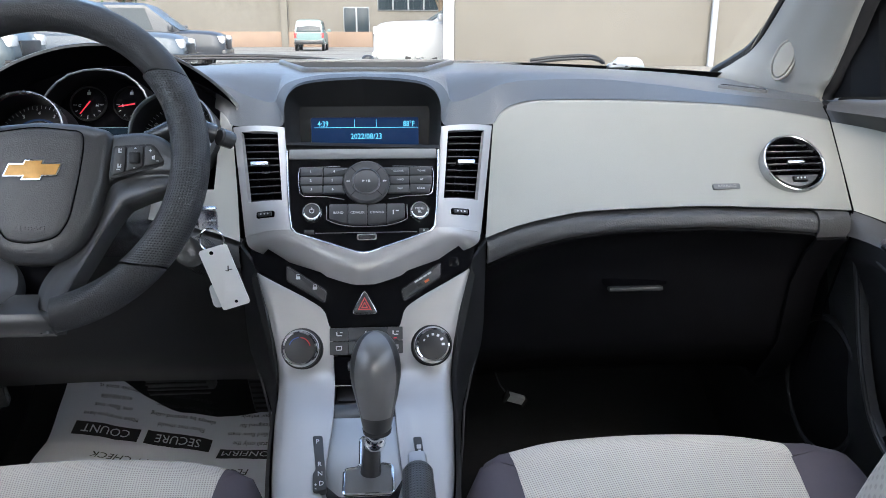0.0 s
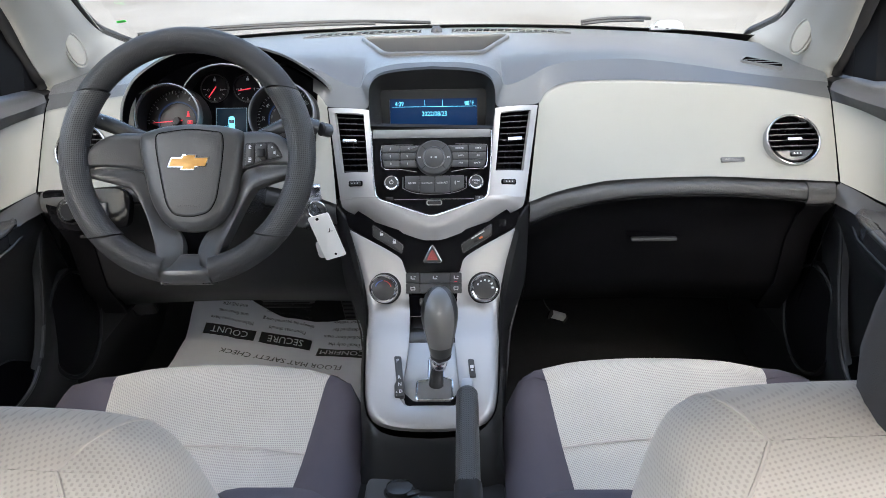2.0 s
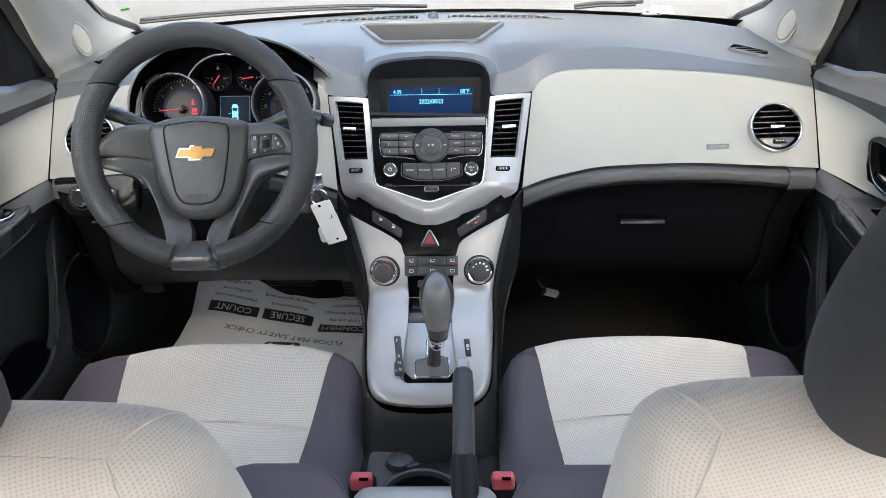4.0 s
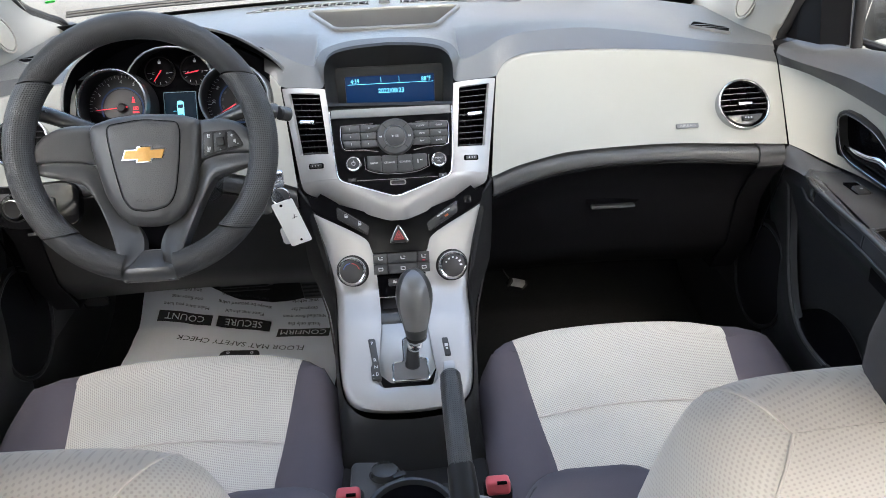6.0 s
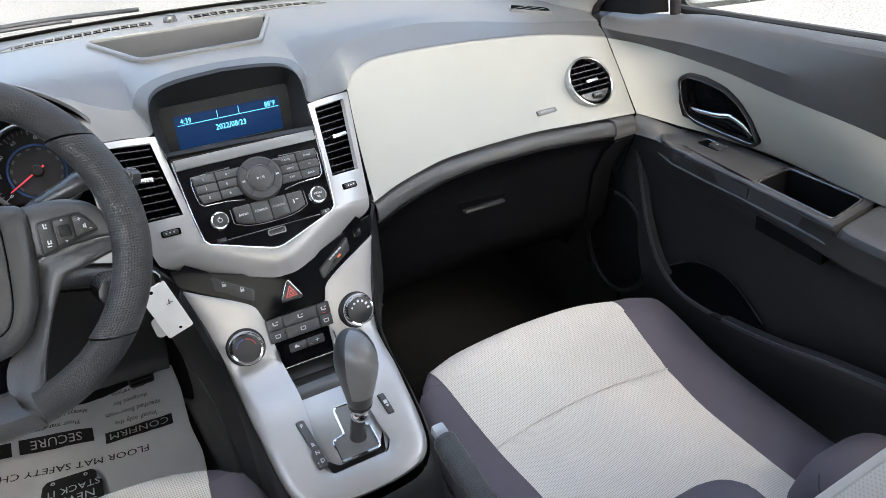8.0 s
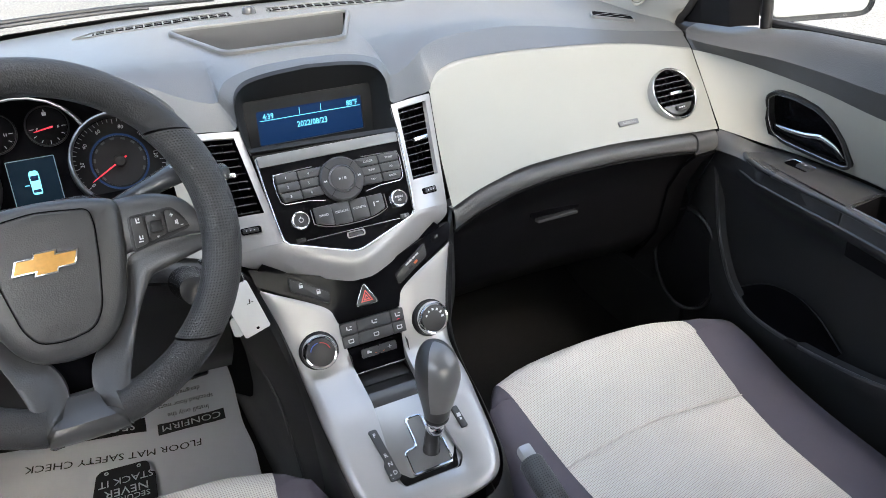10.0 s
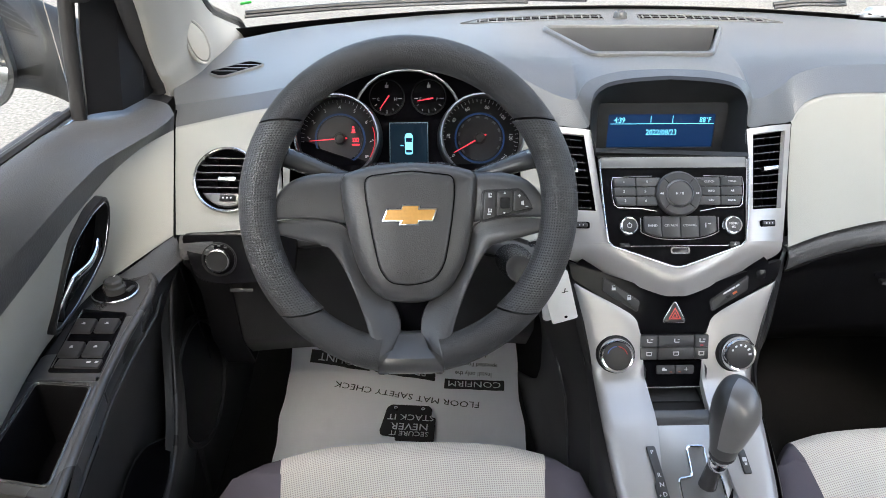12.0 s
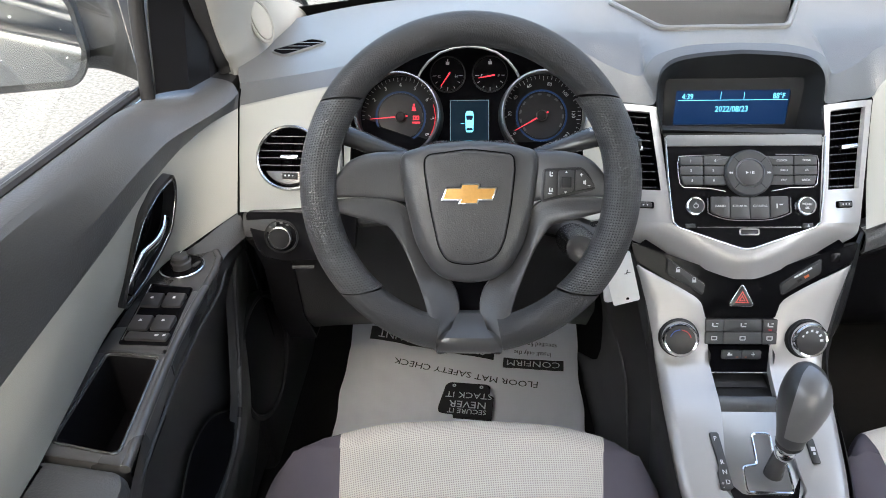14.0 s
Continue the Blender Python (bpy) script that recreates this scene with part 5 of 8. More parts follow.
armrest = thing("armrest", "grey vinyl armrest lid on the centre console", "armrest", at=(0.008, 0.29, 0.615))
part("lid", block((0.17, 0.26, 0.05), pose(0, 0.0, 0.0), 0.022, seg=4), LEATHER, armrest)
part("box", block((0.15, 0.24, 0.3), pose(0, -0.005, -0.17), 0.01), BLACK, armrest)

# ---- instrument cluster ----
CLU = frame_at((-0.345, 1.06, 0.90), (0, 0.43, 0.90))
cluster = thing("instrument_cluster", "instrument cluster with two round gauges and a small display", "instrument cluster", at=(-0.345, 1.06, 0.9))
cinv = Matrix.Translation(-cluster.location)
C = cinv @ CLU
GL, GR = (-0.0925, -0.0095), (0.0975, -0.0095)
# backing
part("backing", prism(soft_poly([(-0.17, -0.06), (0.175, -0.06), (0.175, 0.03), (0.12, 0.07), (0.05, 0.1), (-0.05, 0.1), (-0.12, 0.07), (-0.17, 0.03)], 0.03), -0.004, C, base=-0.02), VOID, cluster)
# gauge numbers: (angle, text)
for (gx, gy), words, lit, needle, sz in ((GL, [(222, "0"), (178, "1"), (147, "2"), (118, "3"), (90, "4"), (62, "5"), (32, "6"), (-4, "7"), (-34, "8")], True, 184, 0.0072),
                                          (GR, [(213, "0"), (176, "20"), (145, "40"), (113, "60"), (76, "80"), (43, "100"), (2, "120"), (-38, "140")], False, 209, 0.0066)):
    m = shift_in(C, gx, gy)
    gz = part("gauge", lathe([(0.0512, 0.044), (0.0518, 0.0488), (0.0532, 0.0502), (0.0548, 0.0492), (0.0558, 0.044), (0.0564, 0.034)], m, 64), mat("gauge_rim_grey", (0.2, 0.205, 0.21), 0.28, metal=0.9), cluster, "deep round gauge with a grey rim")
    part("gauge_tube", lathe([(0.0545, -0.003), (0.0535, 0.02), (0.0512, 0.045)], m, 64), mat("tube_black", (0.006, 0.006, 0.007), 0.35, spec=0.2), gz)
    part("gauge_sleeve", lathe([(0.0563, 0.036), (0.0575, 0.01), (0.0585, -0.01)], m, 64), BLACK, gz)
    part("dial_face", prism(disc(0.0535, 48), -0.002, m, base=-0.004), mat("dial_black", (0.008, 0.008, 0.010), 0.4, spec=0.2), gz)
    # dial centre lightened: a reflection on the gauge is kept in the colour
    part("dial_hub", prism(disc(0.030, 48), -0.0012, m, base=-0.002), mat("dial_reflection_grey", (0.022, 0.022, 0.025), 0.35, spec=0.3), gz)
    part("dial_ring", ring(disc(0.0345, 56), disc(0.032, 56), -0.001, m, base=-0.002), BLUE_RING, gz, "dim blue ring")
    bm = bmesh.new()
    a0, a1 = words[0][0], words[-1][0]
    for i in range(41):
        a = radians(a0 + (a1 - a0) * i / 40)
        r = 0.051 if i % 5 else 0.0495
        block((0.004 if i % 5 else 0.006, 0.0005, 0.0004), m @ pose(r * math.cos(a), r * math.sin(a), -0.0015, 0, 0, math.degrees(a)), 0, bm)
    part("tick_marks", bm, DIM_LEGEND, gz, smooth=False)["kind"] = "stuff"
    for a, w in words:
        a = radians(a)
        lettering("gauge_number", w, sz, m @ pose(0.0425 * math.cos(a), 0.0425 * math.sin(a), -0.0014, 0, 0, math.degrees(a) - 90 if not lit else (math.degrees(a) - 90) * 0.6), DIM_LEGEND, gz)
    if not lit:
        inner_n = bmesh.new()
        for i in range(11):
            a = radians(218 - 24.5 * i)
            block((0.005, 0.0026, 0.0004), m @ pose(0.0285 * math.cos(a), 0.0285 * math.sin(a), -0.0008, 0, 0, math.degrees(a) - 90), 0, inner_n)
        part("inner_marks", inner_n, mat("dim_legend", (0.07, 0.075, 0.085), 0.5), gz, smooth=False)["kind"] = "stuff"
    na = radians(needle)
    nd = m @ pose(0, 0, 0.004, 0, 0, needle)
    part("needle", prism([(-0.010, -0.0011), (0.041, -0.0004), (0.041, 0.0004), (-0.010, 0.0011)], 0.0008, nd), RED_LIT, gz, "thin red needle")
    part("needle_cap", lathe([(0.0, 0.008), (0.006, 0.0075), (0.0075, 0.004), (0.0075, -0.001)], m, 24), BLACK, gz)
    if lit:
        arc = [m @ V(0.047 * math.cos(radians(20 - 52 * j / 10)), 0.047 * math.sin(radians(20 - 52 * j / 10)), -0.001) for j in range(11)]
        part("red_zone", tube(arc, 0.0005, 6), RED_LIT, gz)
        bars("brake_lamp", [(0.021, 0.0008, 0.0085, 0.0012), (0.021, -0.0035, 0.0085, 0.0012), (0.0174, -0.0013, 0.0012, 0.005), (0.0246, -0.0013, 0.0012, 0.005), (0.021, -0.0013, 0.003, 0.002), (0.021, -0.0078, 0.0105, 0.0024)], lift(m, -0.0008), RED_LIT, gz)
        bars("belt_lamp", [(0.018, 0.0115, 0.0042, 0.0042), (0.018, 0.016, 0.0025, 0.0025), (0.018, 0.0085, 0.006, 0.0012)], lift(m, -0.0008), RED_LIT, gz)
# arch over the small gauges
arch = [(-0.0655, 0.0345), (-0.06, 0.0455), (-0.05, 0.0575), (-0.036, 0.0675), (-0.018, 0.0735), (0, 0.0752), (0.018, 0.0735), (0.036, 0.0675), (0.05, 0.0575), (0.06, 0.0455), (0.0655, 0.0345)]
part("arch_wall", loft([[C @ V(x * 1.08, y * 1.12, -0.004) for x, y in arch], [C @ V(x, y, 0.046) for x, y in arch]]), mat("arch_black", (0.006, 0.006, 0.007), 0.35, spec=0.2), cluster)
part("arch_rim", tube([C @ V(x, y, 0.047) for x, y in arch], 0.0016, 8), mat("arch_grey", (0.16, 0.165, 0.17), 0.3, metal=0.8), cluster)
for x, y, needle, marks in ((-0.0285, 0.0465, 235, "CH"), (0.0285, 0.0465, 190, "EF")):
    m = shift_in(C, x, y)
    sg = part("small_gauge", lathe([(0.0245, -0.004), (0.0245, 0.0), (0.0235, 0.0006), (0.0225, -0.002)], m, 40), BLACK, cluster, "small round gauge")
    part("dial_face", prism(disc(0.0215, 36), -0.002, m, base=-0.004), mat("dial_black_small", (0.003, 0.003, 0.004), 0.5, spec=0.06), sg)
    part("needle", prism([(-0.006, -0.001), (0.016, -0.0005), (0.016, 0.0005), (-0.006, 0.001)], 0.0006, m @ pose(0, -0.003, 0.002, 0, 0, needle)), RED_LIT, sg)
    bm = bmesh.new()
    for i in range(7):
        a = radians(180 + 30 * i)
        block((0.0035 if i % 3 else 0.005, 0.0006, 0.0004), m @ pose(0.0175 * math.cos(a), -0.002 + 0.0175 * math.sin(a), -0.0015, 0, 0, math.degrees(a)), 0, bm)
    part("tick_marks", bm, DIM_LEGEND, sg, smooth=False)["kind"] = "stuff"
    lettering("gauge_letter", marks[0], 0.0055, shift_in(m, -0.0115, -0.003, -0.0015), DIM_LEGEND, sg)
    lettering("gauge_letter", marks[1], 0.0055, shift_in(m, 0.0115, -0.003, -0.0015), DIM_LEGEND, sg)
    bars("gauge_mark", [(0, 0.0145, 0.0045, 0.004), (0, 0.018, 0.001, 0.003)], lift(m, -0.0015), DIM_LEGEND, sg)
part("cluster_base", prism(rrect(0.33, 0.06, 0.004, 0.0, -0.075), 0.004, C, base=-0.02), VOID, cluster)
# message display with a car seen from above
m = shift_in(C, 0.0008, -0.016)
pan = part("message_display", prism(rrect(0.0525, 0.056, 0.001), 0.0, m, base=-0.004), glow("message_navy", (0.001, 0.006, 0.012), 0.2), cluster, "small lit message display")
part("display_line", ring(rrect(0.0525, 0.056, 0.001), rrect(0.051, 0.0545, 0.001), 0.0004, m), mat("display_line", (0.2, 0.3, 0.33), 0.4), pan)
car = part("car_mark", prism(soft_poly([(-0.0052, -0.015), (0.0052, -0.015), (0.0056, 0.009), (0.004, 0.0135), (-0.004, 0.0135), (-0.0056, 0.009)], 0.003), 0.0004, m), CYAN_LIT, pan, "cyan outline of a car")
part("car_windows", prism(soft_poly([(-0.004, 0.0015), (0.004, 0.0015), (0.0048, 0.0075), (-0.0048, 0.0075)], 0.001), 0.0006, m), SCREEN_GLASS, car)
part("car_rear_window", prism(soft_poly([(-0.0045, -0.0125), (0.0045, -0.0125), (0.0038, -0.009), (-0.0038, -0.009)], 0.001), 0.0006, m), SCREEN_GLASS, car)
bars("car_door", [(-0.0095, -0.003, 0.005, 0.0009)], lift(m, 0.0003) @ pose(0, 0, 0, 0, 0, 0), CYAN_LIT, pan)

# hood over the cluster, proud of the dash
face = [(-0.162, -0.085), (-0.164, -0.04), (-0.163, 0.0), (-0.156, 0.025), (-0.14, 0.05), (-0.105, 0.075), (-0.066, 0.091), (-0.03, 0.099), (0.01, 0.101), (0.055, 0.096), (0.1, 0.083), (0.135, 0.066), (0.158, 0.05), (0.1695, 0.037), (0.1705, 0.031)]
f3 = spline([CLU @ V(x, y, -0.004) for x, y in face], 5)
front = spline([CLU @ V(x, y + 0.002, (0.052 + 0.006 * (1 - abs(x) / 0.2)) * min(1.0, max(0.12, 1 - (x - 0.115) / 0.06))) for x, y in face], 5)
lip2 = [a + (a - (CLU @ V(0, 0, 0.06))).normalized() * 0.005 for a in front]
back = spline([V(-0.345 + x * 1.1, 1.1 + 0.08 * max(0.0, 1 - (abs(x) / 0.18) ** 2) + 0.6 * min(0.0, y), 0.885 + 0.09 * max(0.0, 1 - (abs(x) / 0.19) ** 2) + 0.9 * min(0.0, y)) for x, y in face], 5)
mid2 = [a.lerp(b, 0.45) + V(0, 0, 0.006) for a, b in zip(lip2, back)]
part("hood_inside", loft([f3, [a.lerp(b, 0.5) for a, b in zip(f3, front)], front]), VOID, dash, "black inside of the cluster hood", angle=70)
part("cluster_hood", loft(soften([front, lip2, [a.lerp(b, 0.2) + V(0, 0, 0.004) for a, b in zip(lip2, back)], mid2, back], 3)), DASH, dash, "charcoal hood over the instruments", angle=70)

# ---- steering wheel ----
WC = V(-0.341, 0.825, 0.908)
wheel = thing("steering_wheel", "grey three-spoke steering wheel with a dimpled leather-look grip", "steering wheel", at=WC)
WH = frame_at((0, 0, 0), (0, 0.429, 0.903))


def rim_arc(a0, a1, r, n, name, material, label="", k0=0.0, k1=0.0):
    """Part of the rim between two angles; k0 and k1 slant its ends. The outer edge stays on one circle."""
    rows, R0 = [], 0.1838 - r
    for i in range(n + 1):
        row = []
        for k in range(20):
            b = 2 * math.pi * k / 20
            a = radians(a0 + (a1 - a0) * i / n + (k0 + (k1 - k0) * i / n) * math.cos(b))
            rr = R0 + r * math.cos(b)
            row.append(WH @ V(rr * math.cos(a), rr * math.sin(a) - 0.004, r * 1.08 * math.sin(b)))
        rows.append(row)
    return part(name, loft(rows, closed=True, uv=True), material, wheel, label)


rim_arc(34.8, 145.2, 0.0183, 60, "rim_top", WHEEL, "grained upper rim", -5, 5)
rim_arc(145.7, 224, 0.0198, 40, "grip", WHEEL_PAD, "dimpled grip", 5, -5)
rim_arc(-44, 34.3, 0.0198, 40, "grip", WHEEL_PAD, "dimpled grip", 5, -5)
rim_arc(224.5, 258, 0.0188, 24, "rim_lower", WHEEL, "", -5, 0)
rim_arc(282, 315.5, 0.0188, 24, "rim_lower", WHEEL, "", 0, 5)
rim_arc(257, 283, 0.013, 24, "rim_bottom", WHEEL_TRIM, "smooth bottom section")

HUB = soft_poly([(-0.0764, 0.0318), (-0.0434, 0.0418), (0.0, 0.0452), (0.0429, 0.0424), (0.0745, 0.0345), (0.0762, 0.0135), (0.0714, -0.0234), (0.061, -0.067), (0.0456, -0.0953), (0.0267, -0.1092), (-0.001, -0.1132), (-0.0287, -0.1087), (-0.045, -0.0955), (-0.0605, -0.067), (-0.071, -0.023), (-0.0762, 0.0081)], 0.012, 4)
rows = []
for inset, z in ((0.0, -0.055), (0.0, -0.021), (0.0012, -0.0165), (0.004, -0.0125), (0.008, -0.0097)):
    rows.append([WH @ V(x, y, z) for x, y in (offset(HUB, inset) if inset else HUB)])
rows += [[WH @ V(x * f, (y + 0.03) * f - 0.03, z) for x, y in offset(HUB, 0.008)] for f, z in ((0.9, -0.008), (0.75, -0.0067), (0.5, -0.006), (0.25, -0.0058))]
hub_bm = loft(rows, closed=True)
hub_bm.verts.ensure_lookup_table()
hub_bm.faces.new(hub_bm.verts[-len(HUB):])
hub = part("airbag_cover", hub_bm, WHEEL_TRIM, wheel, "rounded grey airbag cover", angle=50)
LINE = soft_poly([(-0.0489, 0.0294), (0.0, 0.0358), (0.0482, 0.0302), (0.05, 0.0137), (0.0462, -0.0229), (0.0387, -0.066), (0.0277, -0.0846), (0.0, -0.0909), (-0.0235, -0.0872), (-0.0335, -0.0722), (-0.0412, -0.0349), (-0.0482, 0.0081)], 0.013, 6)
pad_bm = loft([[WH @ V(x, y, z) for x, y in offset(LINE, inset)] for inset, z in ((0.0004, -0.014), (0.0006, -0.0066), (0.0014, -0.0055), (0.003, -0.0049))] + [[WH @ V(x * f, (y + 0.025) * f - 0.025, z) for x, y in offset(LINE, 0.003)] for f, z in ((0.85, -0.0043), (0.6, -0.0038), (0.3, -0.0036))], closed=True)
pad_bm.verts.ensure_lookup_table()
pad_bm.faces.new(pad_bm.verts[-len(LINE):])
center = part("horn_pad", pad_bm, mat("horn_pad_grained", (0.044, 0.044, 0.046), 0.42, vary=0.1, scale=20, bump=0.4, bump_scale=800, kind="grain"), hub, "grained horn pad inside a fine groove", angle=50)
part("pad_groove", tube([WH @ V(x, y, -0.0062) for x, y in LINE], 0.0007, 6, closed=True), VOID, hub)
# emblem: plain gold cross shape in a bright frame
EMB = [(-0.031, -0.0085), (-0.0105, -0.0085), (-0.0125, -0.0125), (0.0095, -0.0125), (0.0108, -0.0085), (0.0255, -0.0085), (0.031, 0.0065), (0.0115, 0.0065), (0.0125, 0.0105), (-0.0085, 0.0105), (-0.0098, 0.0065), (-0.025, 0.0065)]
me = shift_in(WH, 0.0002, -0.0115, -0.0262)
part("emblem_frame", prism(EMB, 0.0245, me, 0.0012, base=0.019), CHROME, center, "bright emblem frame")
part("emblem", prism(offset(EMB, 0.0017), 0.0252, me, 0.0006, base=0.022), GOLD, center, "plain gold emblem")
lettering("pad_letters", "AIRBAG", 0.0075, shift_in(WH, 0.0, -0.0755, -0.0034), WHEEL_TRIM, center, depth=0.0003, width=1.25)
bars("pad_mark", [(0, -0.0645, 0.008, 0.0008)], lift(WH, -0.0036), WHEEL_TRIM, center)


# spokes: a domed wing over a hollow, and a leg that sweeps from the rim down to the bottom plate
def spoke(side):
    up = spline([V(side * a, b, 0) for a, b in ((0.070, 0.034), (0.1045, 0.0332), (0.1295, 0.0253), (0.1452, 0.0092), (0.1552, -0.0125))], 6)
    lo = spline([V(side * a, b, 0) for a, b in ((0.066, -0.0235), (0.088, -0.0195), (0.118, -0.0165), (0.142, -0.0165), (0.1557, -0.0185))], 6)
    zs = lambda x: -0.0255 + 0.0205 * min(1, max(0, (abs(x) - 0.07) / 0.085)) ** 0.8
    rows = [[a.lerp(b, t) for a, b in zip(up, lo)] for t in (0.0, 0.0, 0.05, 0.16, 0.36, 0.6, 0.8, 0.92, 0.985, 1.0, 1.0)]
    hh = (-0.03, -0.007, -0.001, 0.003, 0.0052, 0.0055, 0.0045, 0.0038, 0.0014, -0.003, -0.02)
    rows = [[WH @ V(p.x, p.y, zs(p.x) + h) for p in r] for r, h in zip(rows, hh)]
    sp = part("spoke", loft(soften(rows[:2], 1) + soften(rows[1:10], 2)[1:] + rows[10:]), WHEEL_TRIM, wheel, angle=42)
    out = spline([V(side * x, y, z) for x, y, z in ((0.1558, -0.0302, -0.008), (0.1193, -0.0398, -0.011), (0.1, -0.0455, -0.0165), (0.0878, -0.0515, -0.019), (0.0715, -0.0775, -0.018), (0.0555, -0.1145, -0.009), (0.0465, -0.139, 0.002), (0.0405, -0.162, 0.0125), (0.0355, -0.1855, 0.008))], 6)
    inn = spline([V(side * x, y, z) for x, y, z in ((0.1562, -0.0188, -0.008), (0.118, -0.0165, -0.0125), (0.088, -0.0195, -0.0195), (0.0705, -0.03, -0.0255), (0.0602, -0.0668, -0.0265), (0.0447, -0.0952, -0.0255), (0.0195, -0.1135, -0.021), (0.0115, -0.1435, -0.007), (0.0245, -0.1855, 0.012))], 6)
    rows = [[WH @ (p + V(0, 0, -0.03)) for p in out], [WH @ p for p in out]]
    rows += [[WH @ (p.lerp(q, t) + V(0, 0, h)) for p, q in zip(out, inn)] for t, h in ((0.06, 0.0025), (0.2, 0.0042), (0.45, 0.0035), (0.7, 0.0012), (0.88, -0.0005))]
    rows += [[WH @ q for q in inn], [WH @ (q + V(0, 0, -0.02)) for q in inn]]
    part("spoke_arm", loft(rows), WHEEL_TRIM, wheel, angle=48)
    return sp


left_spoke, right_spoke = spoke(-1), spoke(1)
rows = [[WH @ V(w * u, y, z - 0.002 * abs(u) ** 3) for u in (-1, -0.8, -0.4, 0, 0.4, 0.8, 1)] for y, z, w in ((-0.1435, -0.02, 0.012), (-0.144, -0.005, 0.0125), (-0.147, -0.001, 0.0145), (-0.158, 0.0125, 0.0195), (-0.1665, 0.0202, 0.0265), (-0.172, 0.0212, 0.0305), (-0.178, 0.0192, 0.0345), (-0.183, 0.0148, 0.0362), (-0.1862, 0.008, 0.0362), (-0.1875, 0.0, 0.036))]
part("bottom_bridge", loft(rows), mat("wheel_plate_satin", (0.056, 0.056, 0.058), 0.3, metal=0.3, vary=0.08), wheel, "smooth satin grey lower spoke plate", angle=30)
# black plate added behind the open slot to give it shade
part("slot_plate", prism(soft_poly([(-0.03, -0.1), (0.03, -0.1), (0.02, -0.152), (-0.02, -0.152)], 0.003), -0.03, WH, base=-0.034), VOID, wheel)
# switch block on one spoke
blk = soft_poly([(0.0803, 0.0135), (0.1213, 0.0151), (0.1366, -0.0019), (0.1385, -0.007), (0.0776, -0.0217)], 0.004, 3)
SWF = WH @ pose(0.0, 0, -0.0052, 0, -3.0, 0)
SWF = SWF @ Matrix.Translation((0, 0, -0.0165))
sw = part("switch_block", prism(blk, 0.0108, SWF, 0.001, base=-0.002), BLACK, right_spoke, "block of wheel switches")
part("switch_rim", tube([SWF @ V(x, y, 0.0095) for x, y in blk], 0.0008, 6, closed=True), BLACK_TRIM, sw)
for pts in ([(0.0825, 0.0118), (0.0945, 0.0122), (0.0938, -0.0148), (0.0808, -0.0186)], [(0.0962, 0.0122), (0.1128, 0.0128), (0.1122, -0.0098), (0.0955, -0.0142)], [(0.1146, 0.0126), (0.1208, 0.0128), (0.1335, -0.0012), (0.135, -0.0052), (0.114, -0.0094)]):
    part("switch_key", prism(soft_poly(pts, 0.002, 3), 0.0122, SWF, 0.0008, base=0.009), KNOB_FACE, sw)
part("thumb_roller", block((0.0115, 0.0125, 0.006), shift_in(SWF, 0.1045, -0.0005, 0.0135), 0.002), BLACK, sw)
bars("switch_mark", [(0.0872, 0.0085, 0.0012, 0.005), (0.0885, 0.0065, 0.0032, 0.0012), (0.0895, 0.0095, 0.0012, 0.0022), (0.0868, -0.0085, 0.0012, 0.0045), (0.0885, -0.0098, 0.0034, 0.0012), (0.0872, -0.0125, 0.0044, 0.0012), (0.0895, -0.0078, 0.0012, 0.0022)], lift(SWF, 0.0123), LEGEND, sw)
bars("volume_mark", [(0.1205, 0.0075, 0.0035, 0.0008), (0.1205, 0.0075, 0.0008, 0.0035), (0.1232, -0.0005, 0.0016, 0.0034), (0.1248, -0.0005, 0.001, 0.0052), (0.1285, -0.0042, 0.0028, 0.0008)], lift(SWF, 0.0123), LEGEND, sw)
bars("menu_mark", [(0.1045, 0.0102, 0.0024, 0.001), (0.1045, 0.0112, 0.001, 0.001), (0.1038, -0.0108, 0.0024, 0.001), (0.1038, -0.0118, 0.001, 0.001)], lift(SWF, 0.0123), LEGEND, sw)

# ---- column, stalks, ignition, keys ----
column = thing("steering_column", "black plastic steering column shroud", "steering column", at=(-0.341, 0.93, 0.86))
axis = Vector((0, 0.903, -0.429))
cm = Matrix.Translation(-column.location)
rows = []
for d, w, h, o in ((0.02, 0.045, 0.05, -0.01), (0.05, 0.062, 0.058, -0.012), (0.1, 0.066, 0.062, -0.014), (0.18, 0.07, 0.064, -0.014)):
    c = WC + axis * d
    rows.append([cm @ (c + V(x, 0.429 * (y + o), 0.903 * (y + o))) for x, y in rrect(w * 2, h * 2, 0.03, n=5)])
part("shroud", loft(rows, closed=True, cap=True), BLACK_TRIM, column, angle=60)
part("ignition_bezel", lathe([(0.0, 0.004), (0.012, 0.006), (0.019, 0.004), (0.022, -0.02), (0.026, -0.06)], cm @ frame_at((-0.205, 0.885, 0.785), (-0.25, 0.35, 0.9)), 32), BLACK_TRIM, column)
